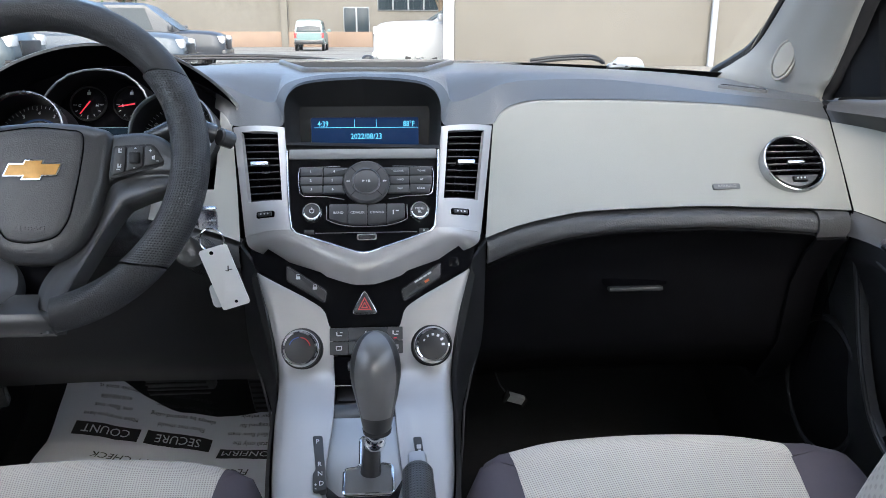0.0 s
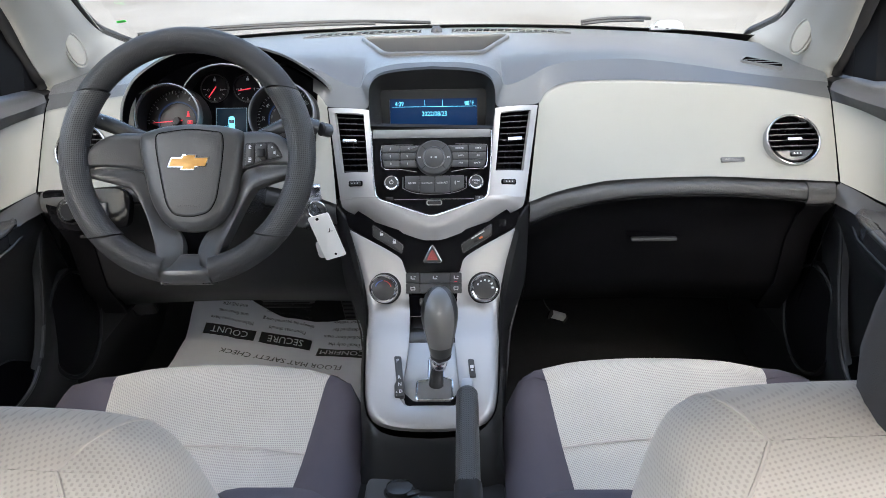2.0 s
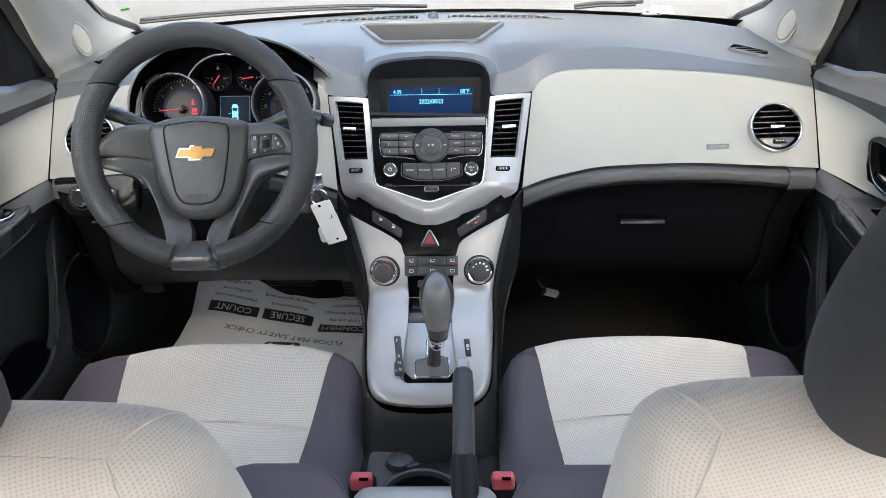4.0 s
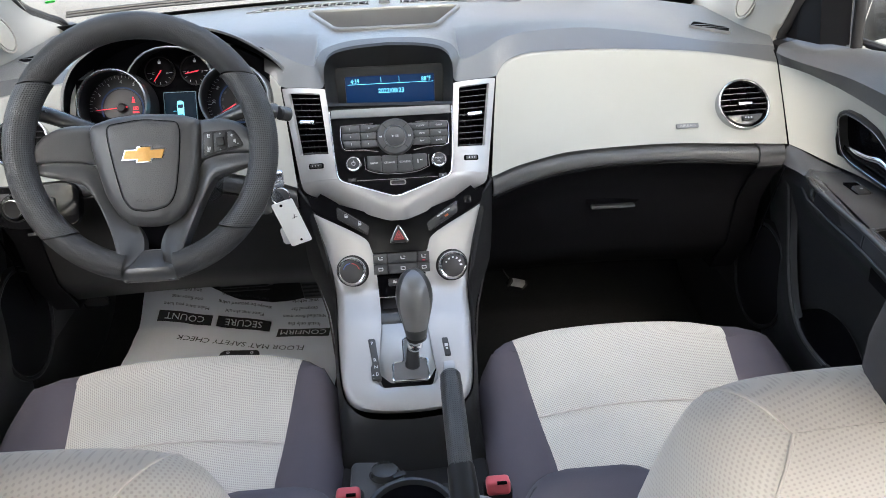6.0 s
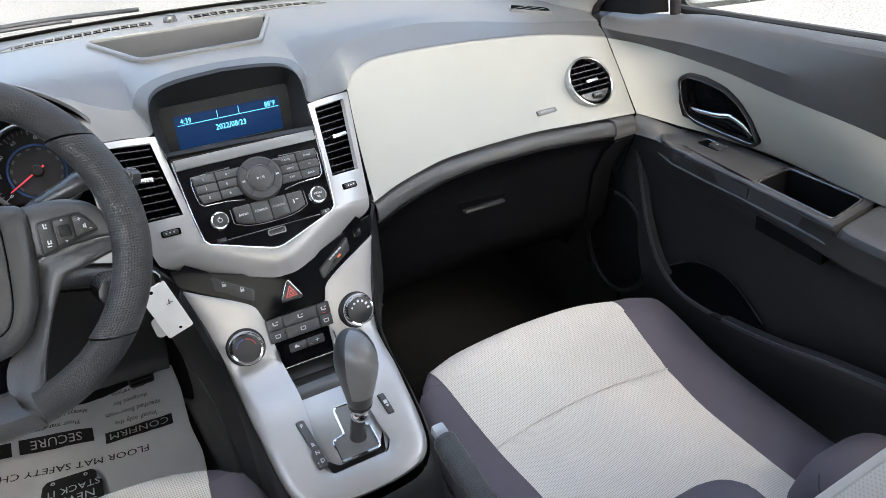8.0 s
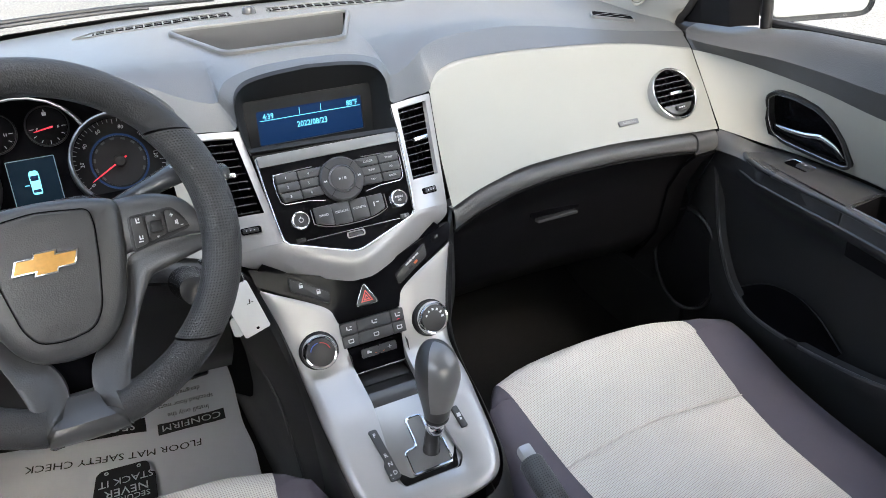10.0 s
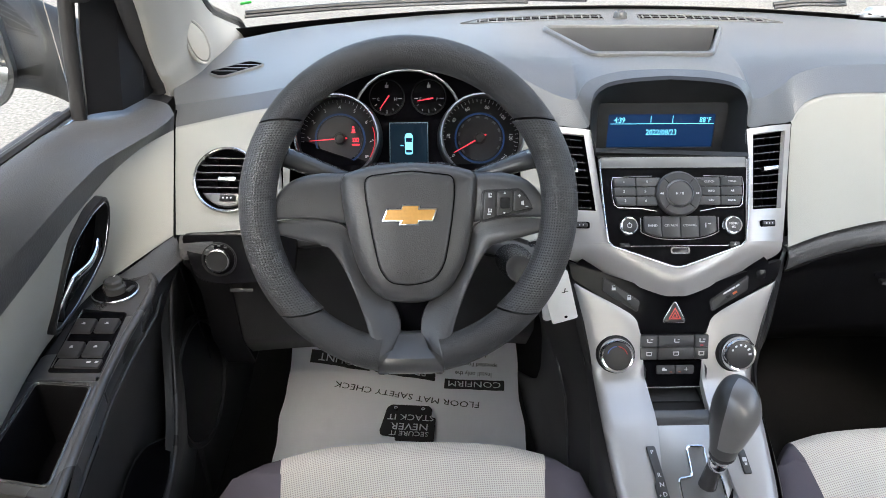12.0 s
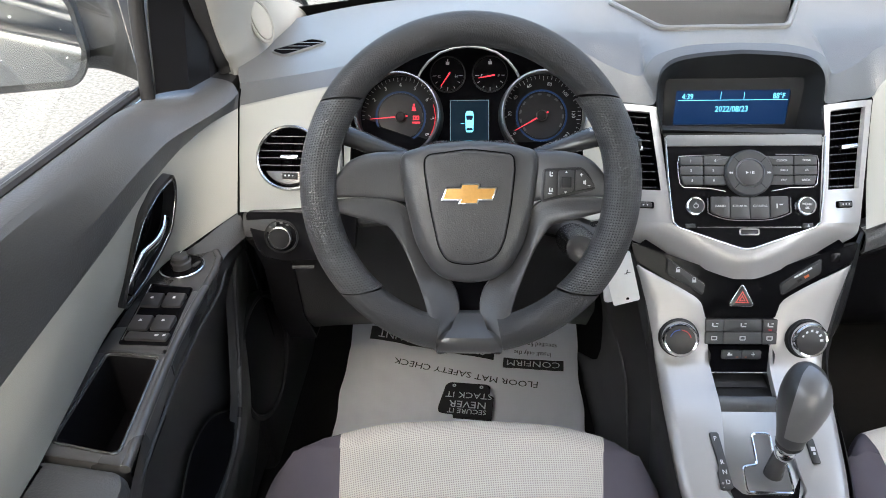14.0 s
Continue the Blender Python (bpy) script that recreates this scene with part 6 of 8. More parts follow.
for s in (-1, 1):
    run = ((-0.385, 0.9, 0.893), (-0.432, 0.89, 0.915), (-0.482, 0.886, 0.938), (-0.512, 0.88, 0.948)) if s < 0 else ((-0.296, 0.9, 0.893), (-0.236, 0.892, 0.919), (-0.197, 0.89, 0.932), (-0.168, 0.9, 0.922))
    path = spline([cm @ V(*q) for q in run], 5)
    n = len(path)
    st = part("stalk", tube(path, [0.009 + 0.006 * min(1, i / (n * 0.5)) for i in range(n)], 14, flat=0.75), BLACK_TRIM, column, "black control stalk")
    if s < 0:
        mm = frame_at(path[-6] + V(0, -0.009, 0.008), (0, 0.6, 0.8))
        bars("stalk_mark", [(0.0, 0.0, 0.014, 0.0045)], mm, BUTTON, st)
        bars("stalk_print", [(-0.016, 0.004, 0.004, 0.003), (-0.022, 0.004, 0.003, 0.003), (0.0, 0.0, 0.009, 0.002)], lift(mm, 0.0004), LEGEND, st)
    else:
        mm = frame_at(path[-5] + V(0, -0.009, 0.008), (0, 0.6, 0.8))
        bars("stalk_print", [(-0.014, 0.003, 0.006, 0.002), (0.002, 0.003, 0.0015, 0.009), (0.006, 0.003, 0.003, 0.008)], mm, LEGEND, st)
        part("stalk_end", lathe([(0.0, 0.003), (0.008, 0.003), (0.0105, 0.001), (0.0105, -0.014)], cm @ frame_at((-0.161, 0.9025, 0.918), (0, 0.5, 0.85), (0.75, -0.6, 0.3)), 28), BLACK_TRIM, st, "round stalk end")

keys = thing("car_keys", "chrome key with a blank white plastic tag", "keys", at=(-0.1745, 0.8505, 0.819))
part("key_head", block((0.022, 0.008, 0.03), pose(0, 0.012, 0.012, 20, 0, 10), 0.003), SATIN, keys)
part("key_shaft", tube([(0, 0.014, 0.02), (-0.02, 0.04, 0.0)], 0.004, 8), SATIN, keys)
part("key_ring", tube([(0.004 + 0.0135 * math.cos(radians(a)), 0.004, -0.012 + 0.0135 * math.sin(radians(a))) for a in range(0, 360, 15)], 0.0011, 8, closed=True), CHROME, keys)
tm = frame_at((0.015, 0.007, -0.058), (-0.27, -0.1, 0.95), (0.95, 0.05, 0.27))
part("tag", prism(rrect(0.033, 0.078, 0.003), 0.0012, tm, 0.0004, base=-0.0012), TAG_WHITE, keys, "blank white plastic key tag")
part("tag_hole", prism(disc(0.002, 14, 0.002, -0.032), 0.0015, tm), VOID, keys)
part("tag_eyelet", prism(disc(0.0024, 14, -0.003, 0.0335), 0.0015, tm), VOID, keys)
bars("tag_scribble", [(0.004, 0.012, 0.0012, 0.007), (0.006, 0.011, 0.005, 0.0009), (0.003, 0.009, 0.004, 0.0009)], lift(tm, 0.0012) @ pose(0, 0, 0, 0, 0, -20), INK, keys)
part("spare_fob", prism(rrect(0.014, 0.03, 0.006), 0.002, shift_in(tm, -0.018, -0.021, -0.006) @ pose(0, 0, 0, 0, 0, -8), 0.001), mat("fob_grey", (0.6, 0.61, 0.63), 0.4), keys)

# light switch panel beside the column
lsp = thing("light_switch_panel", "black panel with a round chrome-rimmed light switch", "switch panel", at=(-0.568, 0.944, 0.772))
LM = Matrix.Translation(-lsp.location) @ frame_at((-0.568, 0.927, 0.783), (0, 0.3, 0.95))
part("panel", prism(soft_poly([(-0.066, 0.032), (-0.05, -0.028), (-0.02, -0.036), (0.075, -0.03), (0.082, 0.024), (0.06, 0.034)], 0.014), 0.004, LM, 0.002, base=-0.012), PIANO, lsp)
k = part("light_switch", lathe([(0.0225, 0.003), (0.022, 0.006), (0.0205, 0.0065), (0.0195, 0.004)], shift_in(LM, -0.018, -0.002), 48), BLACK, lsp, "round light switch")
part("switch_rim", lathe([(0.0155, 0.003), (0.0155, 0.012), (0.0146, 0.0142), (0.0132, 0.0146), (0.0122, 0.0125)], shift_in(LM, -0.018, -0.002), 40), VENT_RIM, k)
part("switch_face", prism(disc(0.0125, 36), 0.0125, shift_in(LM, -0.018, -0.002), base=0.004), BLACK, k)
bars("switch_print", [(-0.018 + 0.0185 * math.cos(radians(a)), -0.002 + 0.0185 * math.sin(radians(a)), 0.0035, 0.002) for a in (60, 85, 110, 135)], lift(LM, 0.0068), BADGE_GREY, k)
part("dimmer_wheel", block((0.012, 0.024, 0.01), shift_in(LM, 0.038, 0.0, 0.005), 0.003), BUTTON, lsp, "ribbed dimmer wheel")
part("panel_slot", block((0.03, 0.005, 0.004), shift_in(LM, 0.006, -0.045, -0.004), 0.001), BLACK_TRIM, lsp)

# ---- seats ----
def seat(cx, label, dy, lean, bx=0.0, wide=1.0, up=0.0):
    """A front seat: woven insert, slate bolsters, reclined back, headrest on two posts."""
    ob = thing("front_seat", label, "car seat", "front seats", at=(cx, 0.45, FLOOR))
    o = V(cx, 0.45, FLOOR)
    # cushion: centre line height along y
    line = [(0.18, 0.49), (0.3, 0.485), (0.45, 0.482), (0.58, 0.486), (0.68, 0.495), (0.75, 0.512), (0.8, 0.528), (0.835, 0.536), (0.862, 0.532), (0.88, 0.515), (0.889, 0.485), (0.889, 0.45), (0.882, 0.4)]
    cl = spline([V(0, y + dy * min(1.0, max(0.0, (y - 0.3) / 0.4)), z) for y, z in line], 4)
    half = lambda y: 0.150 + 0.026 * min(1, max(0, (y - 0.6) / 0.24)) - 0.10 * max(0, y - 0.83)
    rows = []
    for i, p in enumerate(cl):
        w = half(p.y)
        tuck = 0.0035 * math.exp(-((p.y - 0.7 - 0.0) / 0.006) ** 2) if p.z > 0.47 else 0
        row = []
        for k in range(-8, 9):
            u = k / 8
            yy = p.y + (0.012 * (1 - u * u) - 0.03 * max(0, abs(u) - 0.7) * (1 if p.y > 0.8 else 0))
            seam = 0.004 * math.exp(-((p.y - (0.696 + dy + 0.012 * (1 - u * u))) / 0.006) ** 2) if p.z > 0.47 else 0
            row.append(V(u * w, yy, p.z + 0.006 * (1 - u * u) - seam) - V(0, o.y, o.z))
        rows.append(row)
    ins = part("cushion_insert", loft(rows, uv=True), FABRIC, ob, "pale woven seat insert with a cross seam", angle=70)
    seamline = [V(half(0.68) * u * 0.995, 0.70 + dy + 0.012 * (1 - u * u), 0.4995 + 0.006 * (1 - u * u)) - V(0, o.y, o.z) for u in [-1 + k / 8 for k in range(17)]]
    part("cross_seam", tube(seamline, 0.0012, 6), FABRIC_SIDE, ins)
    for s in (-1, 1):
        rows = []
        for i, p in enumerate(cl):
            w = half(p.y)
            front = max(0.0, (p.y - dy - 0.72) / 0.16)
            outw = (0.27 if s * cx > 0 else 0.248) - 0.05 * front ** 2.5
            rise = 0.018 * max(0, min(1, (p.y - 0.2) / 0.2)) * (1 - front ** 2)
            back_y = -0.06 * front ** 2
            edge = -0.009 if p.y > 0.8 else 0.0
            prof = [(w, 0.0, 0.0), (w + (outw - w) * 0.35, rise, 0.2), (w + (outw - w) * 0.72, rise * 0.75, 0.5), (outw - 0.004, -0.018, 0.8), (outw, -0.05, 1.0), (outw - 0.002, -0.10, 1.0), (outw - 0.02, -0.16, 1.0)]
            rows.append([V(s * x, p.y + edge + back_y * f - o.y, max(FLOOR + 0.08, p.z + dz) - o.z) for x, dz, f in prof])
        part("side_bolster", loft(soften(rows, 1)), CLOTH_DARK, ob, "slate cloth side bolster", angle=70)
        part("bolster_piping", tube([r[4] + V(s * 0.001, 0, 0.008) for r in rows[4:]], 0.0016, 6), PIPING, ob)
    part("seat_base", block((0.4, 0.56, 0.16), pose(0, 0.08, 0.115), 0.03), BLACK, ob)
    for s in (-1, 1):
        part("seat_rail", block((0.035, 0.62, 0.035), pose(s * 0.17, 0.05, 0.018), 0.006), BLACK, ob)
    # backrest, leaning back
    B = Matrix.Translation((bx, -0.13, 0.2 + up)) @ pose(0, 0, 0, lean, 0, 0)
    hb = 0.56
    # closed rounded sections from hip to shoulder, domed at the top
    secs = [(0.0, 0.165, 0.06), (0.12, 0.172, 0.062), (0.24, 0.184, 0.06), (0.35, 0.195, 0.057), (0.44, 0.197, 0.055), (0.468, 0.196, 0.054)]
    for k in range(1, 7):
        a = math.pi / 2 * k / 6
        secs.append((0.472 + 0.044 * math.sin(a), 0.196 - 0.03 * (1 - math.cos(a)) ** 1.2, 0.054 * max(0.002, math.cos(a) ** 0.85)))
    N = 48

    def pt(h, w, d, b):
        c, n = math.cos(b), math.sin(b)
        w = w * wide
        x = w * math.copysign(abs(c) ** 0.24, c)
        y = d * math.copysign(abs(n) ** 0.7, n)
        return B @ V(x, y + 0.004 * (1 - (x / w) ** 2), h + 0.004 + 0.004 * (1 - (x / 0.2) ** 2) * (h / 0.48))
    strips = {"back_insert": (56, 124, FABRIC_BACK, "pale mesh cloth back panel"), "back_shell": (236, 304, FABRIC_BACK, "pale mesh cloth rear of the backrest"), "back_bolster": (-56, 56, FABRIC_SIDE, "pale net cloth side of the backrest"), "back_bolster_": (124, 236, FABRIC_SIDE, "pale net cloth side of the backrest")}
    for nm, (a0, a1, mt, lb) in strips.items():
        rows = [[pt(h, w, d, radians(a0 + (a1 - a0) * k / 28)) for k in range(29)] for h, w, d in secs]
        bm = loft(soften(rows, 2), uv=True)
        # the net runs straight over the flank, the mesh in one piece over the crest
        lay, inv = bm.loops.layers.uv.active, B.inverted()
        for f in bm.faces:
            for lp in f.loops:
                q = inv @ lp.vert.co
                lp[lay].uv = (q.y, q.z - abs(q.x)) if "bolster" in nm else (q.x, q.z + q.y)
        part(nm.rstrip("_"), bm, mt, ob, lb, angle=80)
    for a in (56, 124, 236, 304):
        part("back_piping", tube([pt(h, w, d, radians(a)) for h, w, d in secs], 0.0013, 6), FABRIC_BACK, ob)
    # wings where back and cushion meet
    for s in (-1, 1):
        hp = pose(s * (0.195 if cx < 0 else 0.174), -0.12 if cx < 0 else -0.15, 0.335 if cx < 0 else 0.36, 14, 0, 0) if s * cx < 0 else pose(s * 0.17, -0.1, 0.2, 12, 0, 0)
        pad = part("hip_pad", block((0.155, 0.16, 0.17), hp, 0.05, seg=5), CLOTH_DARK, ob, "slate cloth hip pad")
        part("pad_seam", tube(spline([hp @ V(-0.079, 0.0, 0.03), hp @ V(-0.062, 0.052, 0.062), hp @ V(0, 0.06, 0.07), hp @ V(0.062, 0.052, 0.062), hp @ V(0.079, 0.0, 0.03)], 5), 0.0016, 6), PIPING, pad)
    part("recliner_cover", block((0.02, 0.2, 0.09), pose(0.235 if cx < 0 else -0.235, -0.08, 0.16), 0.008), BLACK, ob)
    # headrest
    H = B @ Matrix.Translation((0.018 - bx * 1.3, 0.015, 0.612))
    rows = []
    for t in range(13):
        a = math.pi * (t / 12 - 0.5)
        hz = 0.15 * math.sin(a)
        w = 0.108 * max(0.05, math.cos(a) ** 0.45) * (1 + 0.0 * hz)
        d = 0.055 * max(0.05, math.cos(a) ** 0.6)
        rows.append([H @ V(w * math.copysign(abs(math.cos(b)) ** 0.6, math.cos(b)), d * math.copysign(abs(math.sin(b)) ** 0.8, math.sin(b)) + 0.01, hz) for b in [2 * math.pi * k / 28 for k in range(28)]])
    hr = part("headrest", loft(rows, closed=True, cap=True), HEAD_CLOTH, ob, "dark cloth headrest", angle=70)
    for s in (-1, 1):
        part("headrest_post", tube([H @ V(s * 0.062, 0.0, -0.13), H @ V(s * 0.062, 0.005, -0.07)], 0.006, 12), CHROME, hr)
        part("post_collar", lathe([(0.0, 0.012), (0.013, 0.012), (0.016, 0.0)], H @ Matrix.Translation((s * 0.062, 0, -0.1)), 20), BLACK_TRIM, hr)
    return ob


seat(-0.342, "driver seat in pale woven cloth with slate bolsters", -0.033, 24.0, 0.022, 1.09, 0.002)
seat(0.350, "passenger seat in pale woven cloth with slate bolsters", -0.02, 22.0, 0.006)

for x, y, z in ((-0.082, 0.5, 0.545), (0.104, 0.5, 0.545)):
    b = thing("seat_belt_buckle", "red-buttoned black seat belt buckle beside the seat", "seat belt buckle", "seat belt buckles", at=(x, y, z))
    part("housing", block((0.036, 0.026, 0.075), pose(0, 0, -0.03, -14, 0, 0), 0.005), BLACK, b)
    part("stalk", tube([(0, 0, -0.06), (0, -0.02, -0.16), (0, -0.03, -0.24)], 0.009, 8), BLACK, b)
    part("release_button", block((0.03, 0.02, 0.02), pose(0, 0.003, 0.008, -14, 0, 0), 0.005, seg=3), BUCKLE_RED, b, "red release button")
    part("slot", block((0.012, 0.005, 0.002), pose(0.004, -0.004, 0.0185, -14), 0), VOID, b)

# ---- gear lever and handbrake ----
lever = thing("gear_lever", "grey gear lever knob on a chrome shaft", "gear lever", at=(0.008, 0.716, 0.588))
part("boot_shaft", tube([(0, 0, -0.002), (0.002, 0.0, 0.025), (0.005, -0.001, 0.055)], [0.011, 0.009, 0.008], 16), BLACK_TRIM, lever)
part("collar", lathe([(0.0105, 0.0), (0.0118, 0.006), (0.010, 0.011), (0.0118, 0.016), (0.011, 0.024)], pose(0.005, -0.001, 0.03, 4, 3, 0), 28), CHROME, lever, "chrome collar")
PROFILE = [(0.05, 0.0145, 0.015, 0.0), (0.07, 0.018, 0.0185, -0.001), (0.088, 0.0216, 0.0228, -0.002), (0.102, 0.0241, 0.0256, -0.003), (0.114, 0.0256, 0.0274, -0.004), (0.125, 0.0255, 0.0276, -0.004), (0.135, 0.0238, 0.0258, -0.003), (0.1435, 0.0206, 0.0224, -0.001), (0.1505, 0.0154, 0.0166, 0.002), (0.1545, 0.0086, 0.0094, 0.004), (0.1558, 0.0002, 0.0003, 0.005)]


def knob_skin(a0, a1, n, grow=0.0, first=0):
    """Part of the knob's surface between two angles about its axis."""
    rows = [[V(0.008 + (wx + grow) * math.cos(a), oy + (wy + grow) * math.sin(a), z + grow * 1.5 * min(1.0, max(0.0, (z - 0.11) / 0.03))) for a in [radians(a0 + (a1 - a0) * k / n) for k in range(n + 1)]] for z, wx, wy, oy in PROFILE[first:]]
    return loft(soften(rows, 3))


knob = part("knob", knob_skin(0, 360, 48), mat("knob_charcoal", (0.03, 0.03, 0.031), 0.38, vary=0.08, bump=0.15, bump_scale=700), lever, "dark leather-look knob", angle=80)
part("knob_cap", solid(knob_skin(220, 320, 24, 0.0012, 1), 0.001), mat("knob_satin_grey", (0.17, 0.17, 0.174), 0.34, metal=0.3, vary=0.06), knob, "satin grey inlay", angle=80)
part("knob_base", lathe([(0.0, 0.0), (0.0148, 0.0), (0.0155, 0.004), (0.0145, 0.007), (0.0, 0.007)], pose(0.008, 0, 0.0465), 28), BLACK_TRIM, knob)

brake = thing("handbrake", "black handbrake lever with a chrome release button", "handbrake", at=(0.051, 0.5, 0.6))
hp = [V(0.002, 0.072, 0.078), V(0.002, 0.055, 0.073), V(0.002, 0.0, 0.06), V(0.002, -0.06, 0.047)]
part("grip", tube(spline(hp, 5), [0.0115] + [0.0132] * 4 + [0.0138] * 6 + [0.0138] * 5, 18, flat=1.1, uv=True), lattice("ribbed_grip", (0.06, 0.06, 0.062), (0.012, 0.012, 0.013), 0.004, rough=0.4, skew=45, depth=0.6, sheen=0.0), brake, "ribbed charcoal grip")
part("lever_arm", tube([hp[-1] + V(0, 0.003, 0), V(0.003, -0.1, 0.036), V(0.003, -0.16, 0.0), V(0.003, -0.2, -0.06)], [0.0155, 0.0165, 0.018, 0.02], 16), BLACK, brake)
part("release_button", block((0.016, 0.018, 0.014), pose(0.002, 0.079, 0.081, 12), 0.004), SILVER, brake, "chrome release button")
part("slot_gaiter", block((0.05, 0.26, 0.03), pose(0.003, -0.06, -0.115), 0.01), RUBBER, brake)

# ---- floor: pedals, bonnet lever, paper mat ----
pedal = thing("brake_pedal", "wide ribbed black brake pedal", "pedal", at=(-0.325, 1.2, 0.475))
part("pad", block((0.115, 0.02, 0.06), pose(0, 0, 0, 32, 0, 0), 0.008), RUBBER, pedal)
part("arm", tube([(0.02, 0.012, 0.0), (0.03, 0.08, 0.12), (0.03, 0.12, 0.25)], 0.009, 8), BLACK, pedal)
for k in range(4):
    part("rib", block((0.1, 0.003, 0.006), pose(0, -0.0125 + 0.008 * (k - 1.5) * 0.0, 0.0, 32) @ pose(0, -0.0105, 0.015 * (k - 1.5)), 0.001), BLACK, pedal)
gas = thing("accelerator_pedal", "slim ribbed black accelerator pedal", "pedal", at=(-0.2, 1.26, 0.42))
part("pad", block((0.045, 0.016, 0.13), pose(0, 0, 0, 28, 0, 0), 0.005), RUBBER, gas)
for k in range(7):
    part("rib", block((0.038, 0.004, 0.006), pose(0, 0, 0, 28) @ pose(0, -0.009, 0.016 * (k - 3)), 0.001), BLACK, gas)
hoodl = thing("bonnet_release", "black bonnet release lever with a pale mark", "release lever", at=(-0.632, 1.19, 0.47))
part("lever", block((0.05, 0.025, 0.075), pose(0.0, 0, -0.005, 25, 0, 12), 0.008), BLACK_TRIM, hoodl)
bars("release_mark", [(0.004, 0.012, 0.012, 0.004), (0.006, 0.016, 0.006, 0.003)], frame_at((0, -0.019, 0.0), (0, 0.5, 0.87), (1, 0.2, 0)), LEGEND, hoodl)

paper = thing("paper_floor_mat", "creased white paper mat with upside-down black print on the floor", "floor mat", at=(-0.36, 1.2, FLOOR))


def paper_z(x, y):
    """The sheet lies on the carpet, ruffled, higher to the left, and climbs with it at the toe board."""
    up = max(0.0, y - 1.26)
    z = 0.012 + 0.03 * min(1.0, max(0.0, (-0.3 - x) / 0.25)) + 0.4 * up + 1.0 * up * up
    fold = 0.007 * noise.noise(V(x * 6, y * 5, 1.3)) + 0.008 * abs(noise.noise(V(x * 13, y * 9, 4.2))) + 0.004 * abs(noise.noise(V(x * 27 + y * 9, y * 17 - x * 8, 7.7))) + 0.002 * noise.noise(V(x * 40, y * 24, 2.2))
    return z + fold * (1.0 - 0.5 * min(1.0, max(0.0, (y - 1.07) / 0.05)))


def sheet_point(u, v):
    """u across from the left edge, v from the seat to the far edge."""
    far = 1.33 + 0.13 * max(0.0, 0.5 - u) ** 1.3 * 2.2 + 0.05 * max(0.0, u - 0.7)
    y = 0.72 + (far - 0.72) * v
    a, b = -0.585 - 0.02 * (y - 1.06) + 0.006 * noise.noise(V(0, y * 12, 3)), -0.146 + 0.03 * (y - 1.08) + 0.005 * noise.noise(V(4, y * 12, 3))
    x = a + (b - a) * u
    return V(x + 0.36, y - 1.2, paper_z(x, y))


rows = [[sheet_point(k / 60, i / 90) for k in range(61)] for i in range(91)]
part("sheet", loft(rows), PAPER, paper, "creased bluish white sheet", angle=80)


def on_paper(x, y):
    """A frame on the sheet; print reads from the dashboard side."""
    e = 0.02
    z = paper_z(x, y)
    v = V(0.0, -e, paper_z(x, y - e) - z)
    return frame_at((x + 0.36, y - 1.2, z + 0.0035), v, (-1, 0, 0.0))


TURN = -5.0


def drape(ob, h):
    """Lays flat print on the sheet."""
    for q in ob.data.vertices:
        q.co.z = paper_z(q.co.x - 0.36, q.co.y + 1.2) + h + 0.3 * 0.0004


def print_word(name, text, size, m, material, parent, h, width=1.0):
    ob = lettering(name, text, size, m, material, parent, width=width)
    drape(ob, h)


m = on_paper(-0.36, 1.203) @ pose(0, 0, 0, 0, 0, TURN - 3)
print_word("print_heading", "FLOOR MAT SAFETY CHECK", 0.0235, m, INK, paper, 0.0022, 0.94)
for x, y, word in ((-0.228, 1.243, "CONFIRM"), (-0.363, 1.274, "SECURE"), (-0.492, 1.283, "COUNT")):
    m = on_paper(x, y) @ pose(0, 0, 0, 0, 0, TURN)
    box = part("print_box", loft([[m @ V(-0.059 + 0.118 * i / 12, -0.0145 + 0.029 * j / 4, 0) for i in range(13)] for j in range(5)]), INK, paper)
    drape(box, 0.0012)
    print_word("print_word", word, 0.024, m, WHITE_INK, box, 0.0032)
for x, y, lines in ((-0.228, 1.27, ("Install only the", "specified floor mats", "designed for", "your vehicle.")), (-0.363, 1.301, ("Floor mat should", "always be secured using", "the factory retention", "clips or grommets.")), (-0.492, 1.312, ("Make sure you have", "one floor mat", "and NEVER", "double stack it."))):
    for i, ln in enumerate(lines):
        m = on_paper(x, y + 0.0185 * i) @ pose(0, 0, 0, 0, 0, TURN)
        print_word("print_line", ln, 0.0125, m, INK, paper, 0.0022)
m = on_paper(-0.357, 1.128) @ pose(0, 0, 0, 0, 0, TURN)
MAT = [(-0.05, 0.045), (-0.05, -0.012), (-0.042, -0.014), (-0.042, -0.034), (-0.036, -0.042), (0.034, -0.042), (0.042, -0.034), (0.05, 0.03), (0.044, 0.036), (0.02, 0.036), (0.02, 0.045)]
logo = part("print_mat_shape", prism(soft_poly(MAT, 0.004), 0.003, m), INK, paper, "black mat-shaped print")
for x in (-0.025, 0.026):
    part("print_eyelet", ring(disc(0.0036, 16, x, -0.034), disc(0.0018, 16, x, -0.034), 0.0036, m, base=0.003), WHITE_INK, logo)
for w, sz, y in (("SECURE IT", 0.0155, 0.029), ("NEVER", 0.023, 0.012), ("STACK IT", 0.0205, -0.011)):
    lettering("print_word", w, sz, shift_in(m, -0.004, y, 0.0037), WHITE_INK, logo)

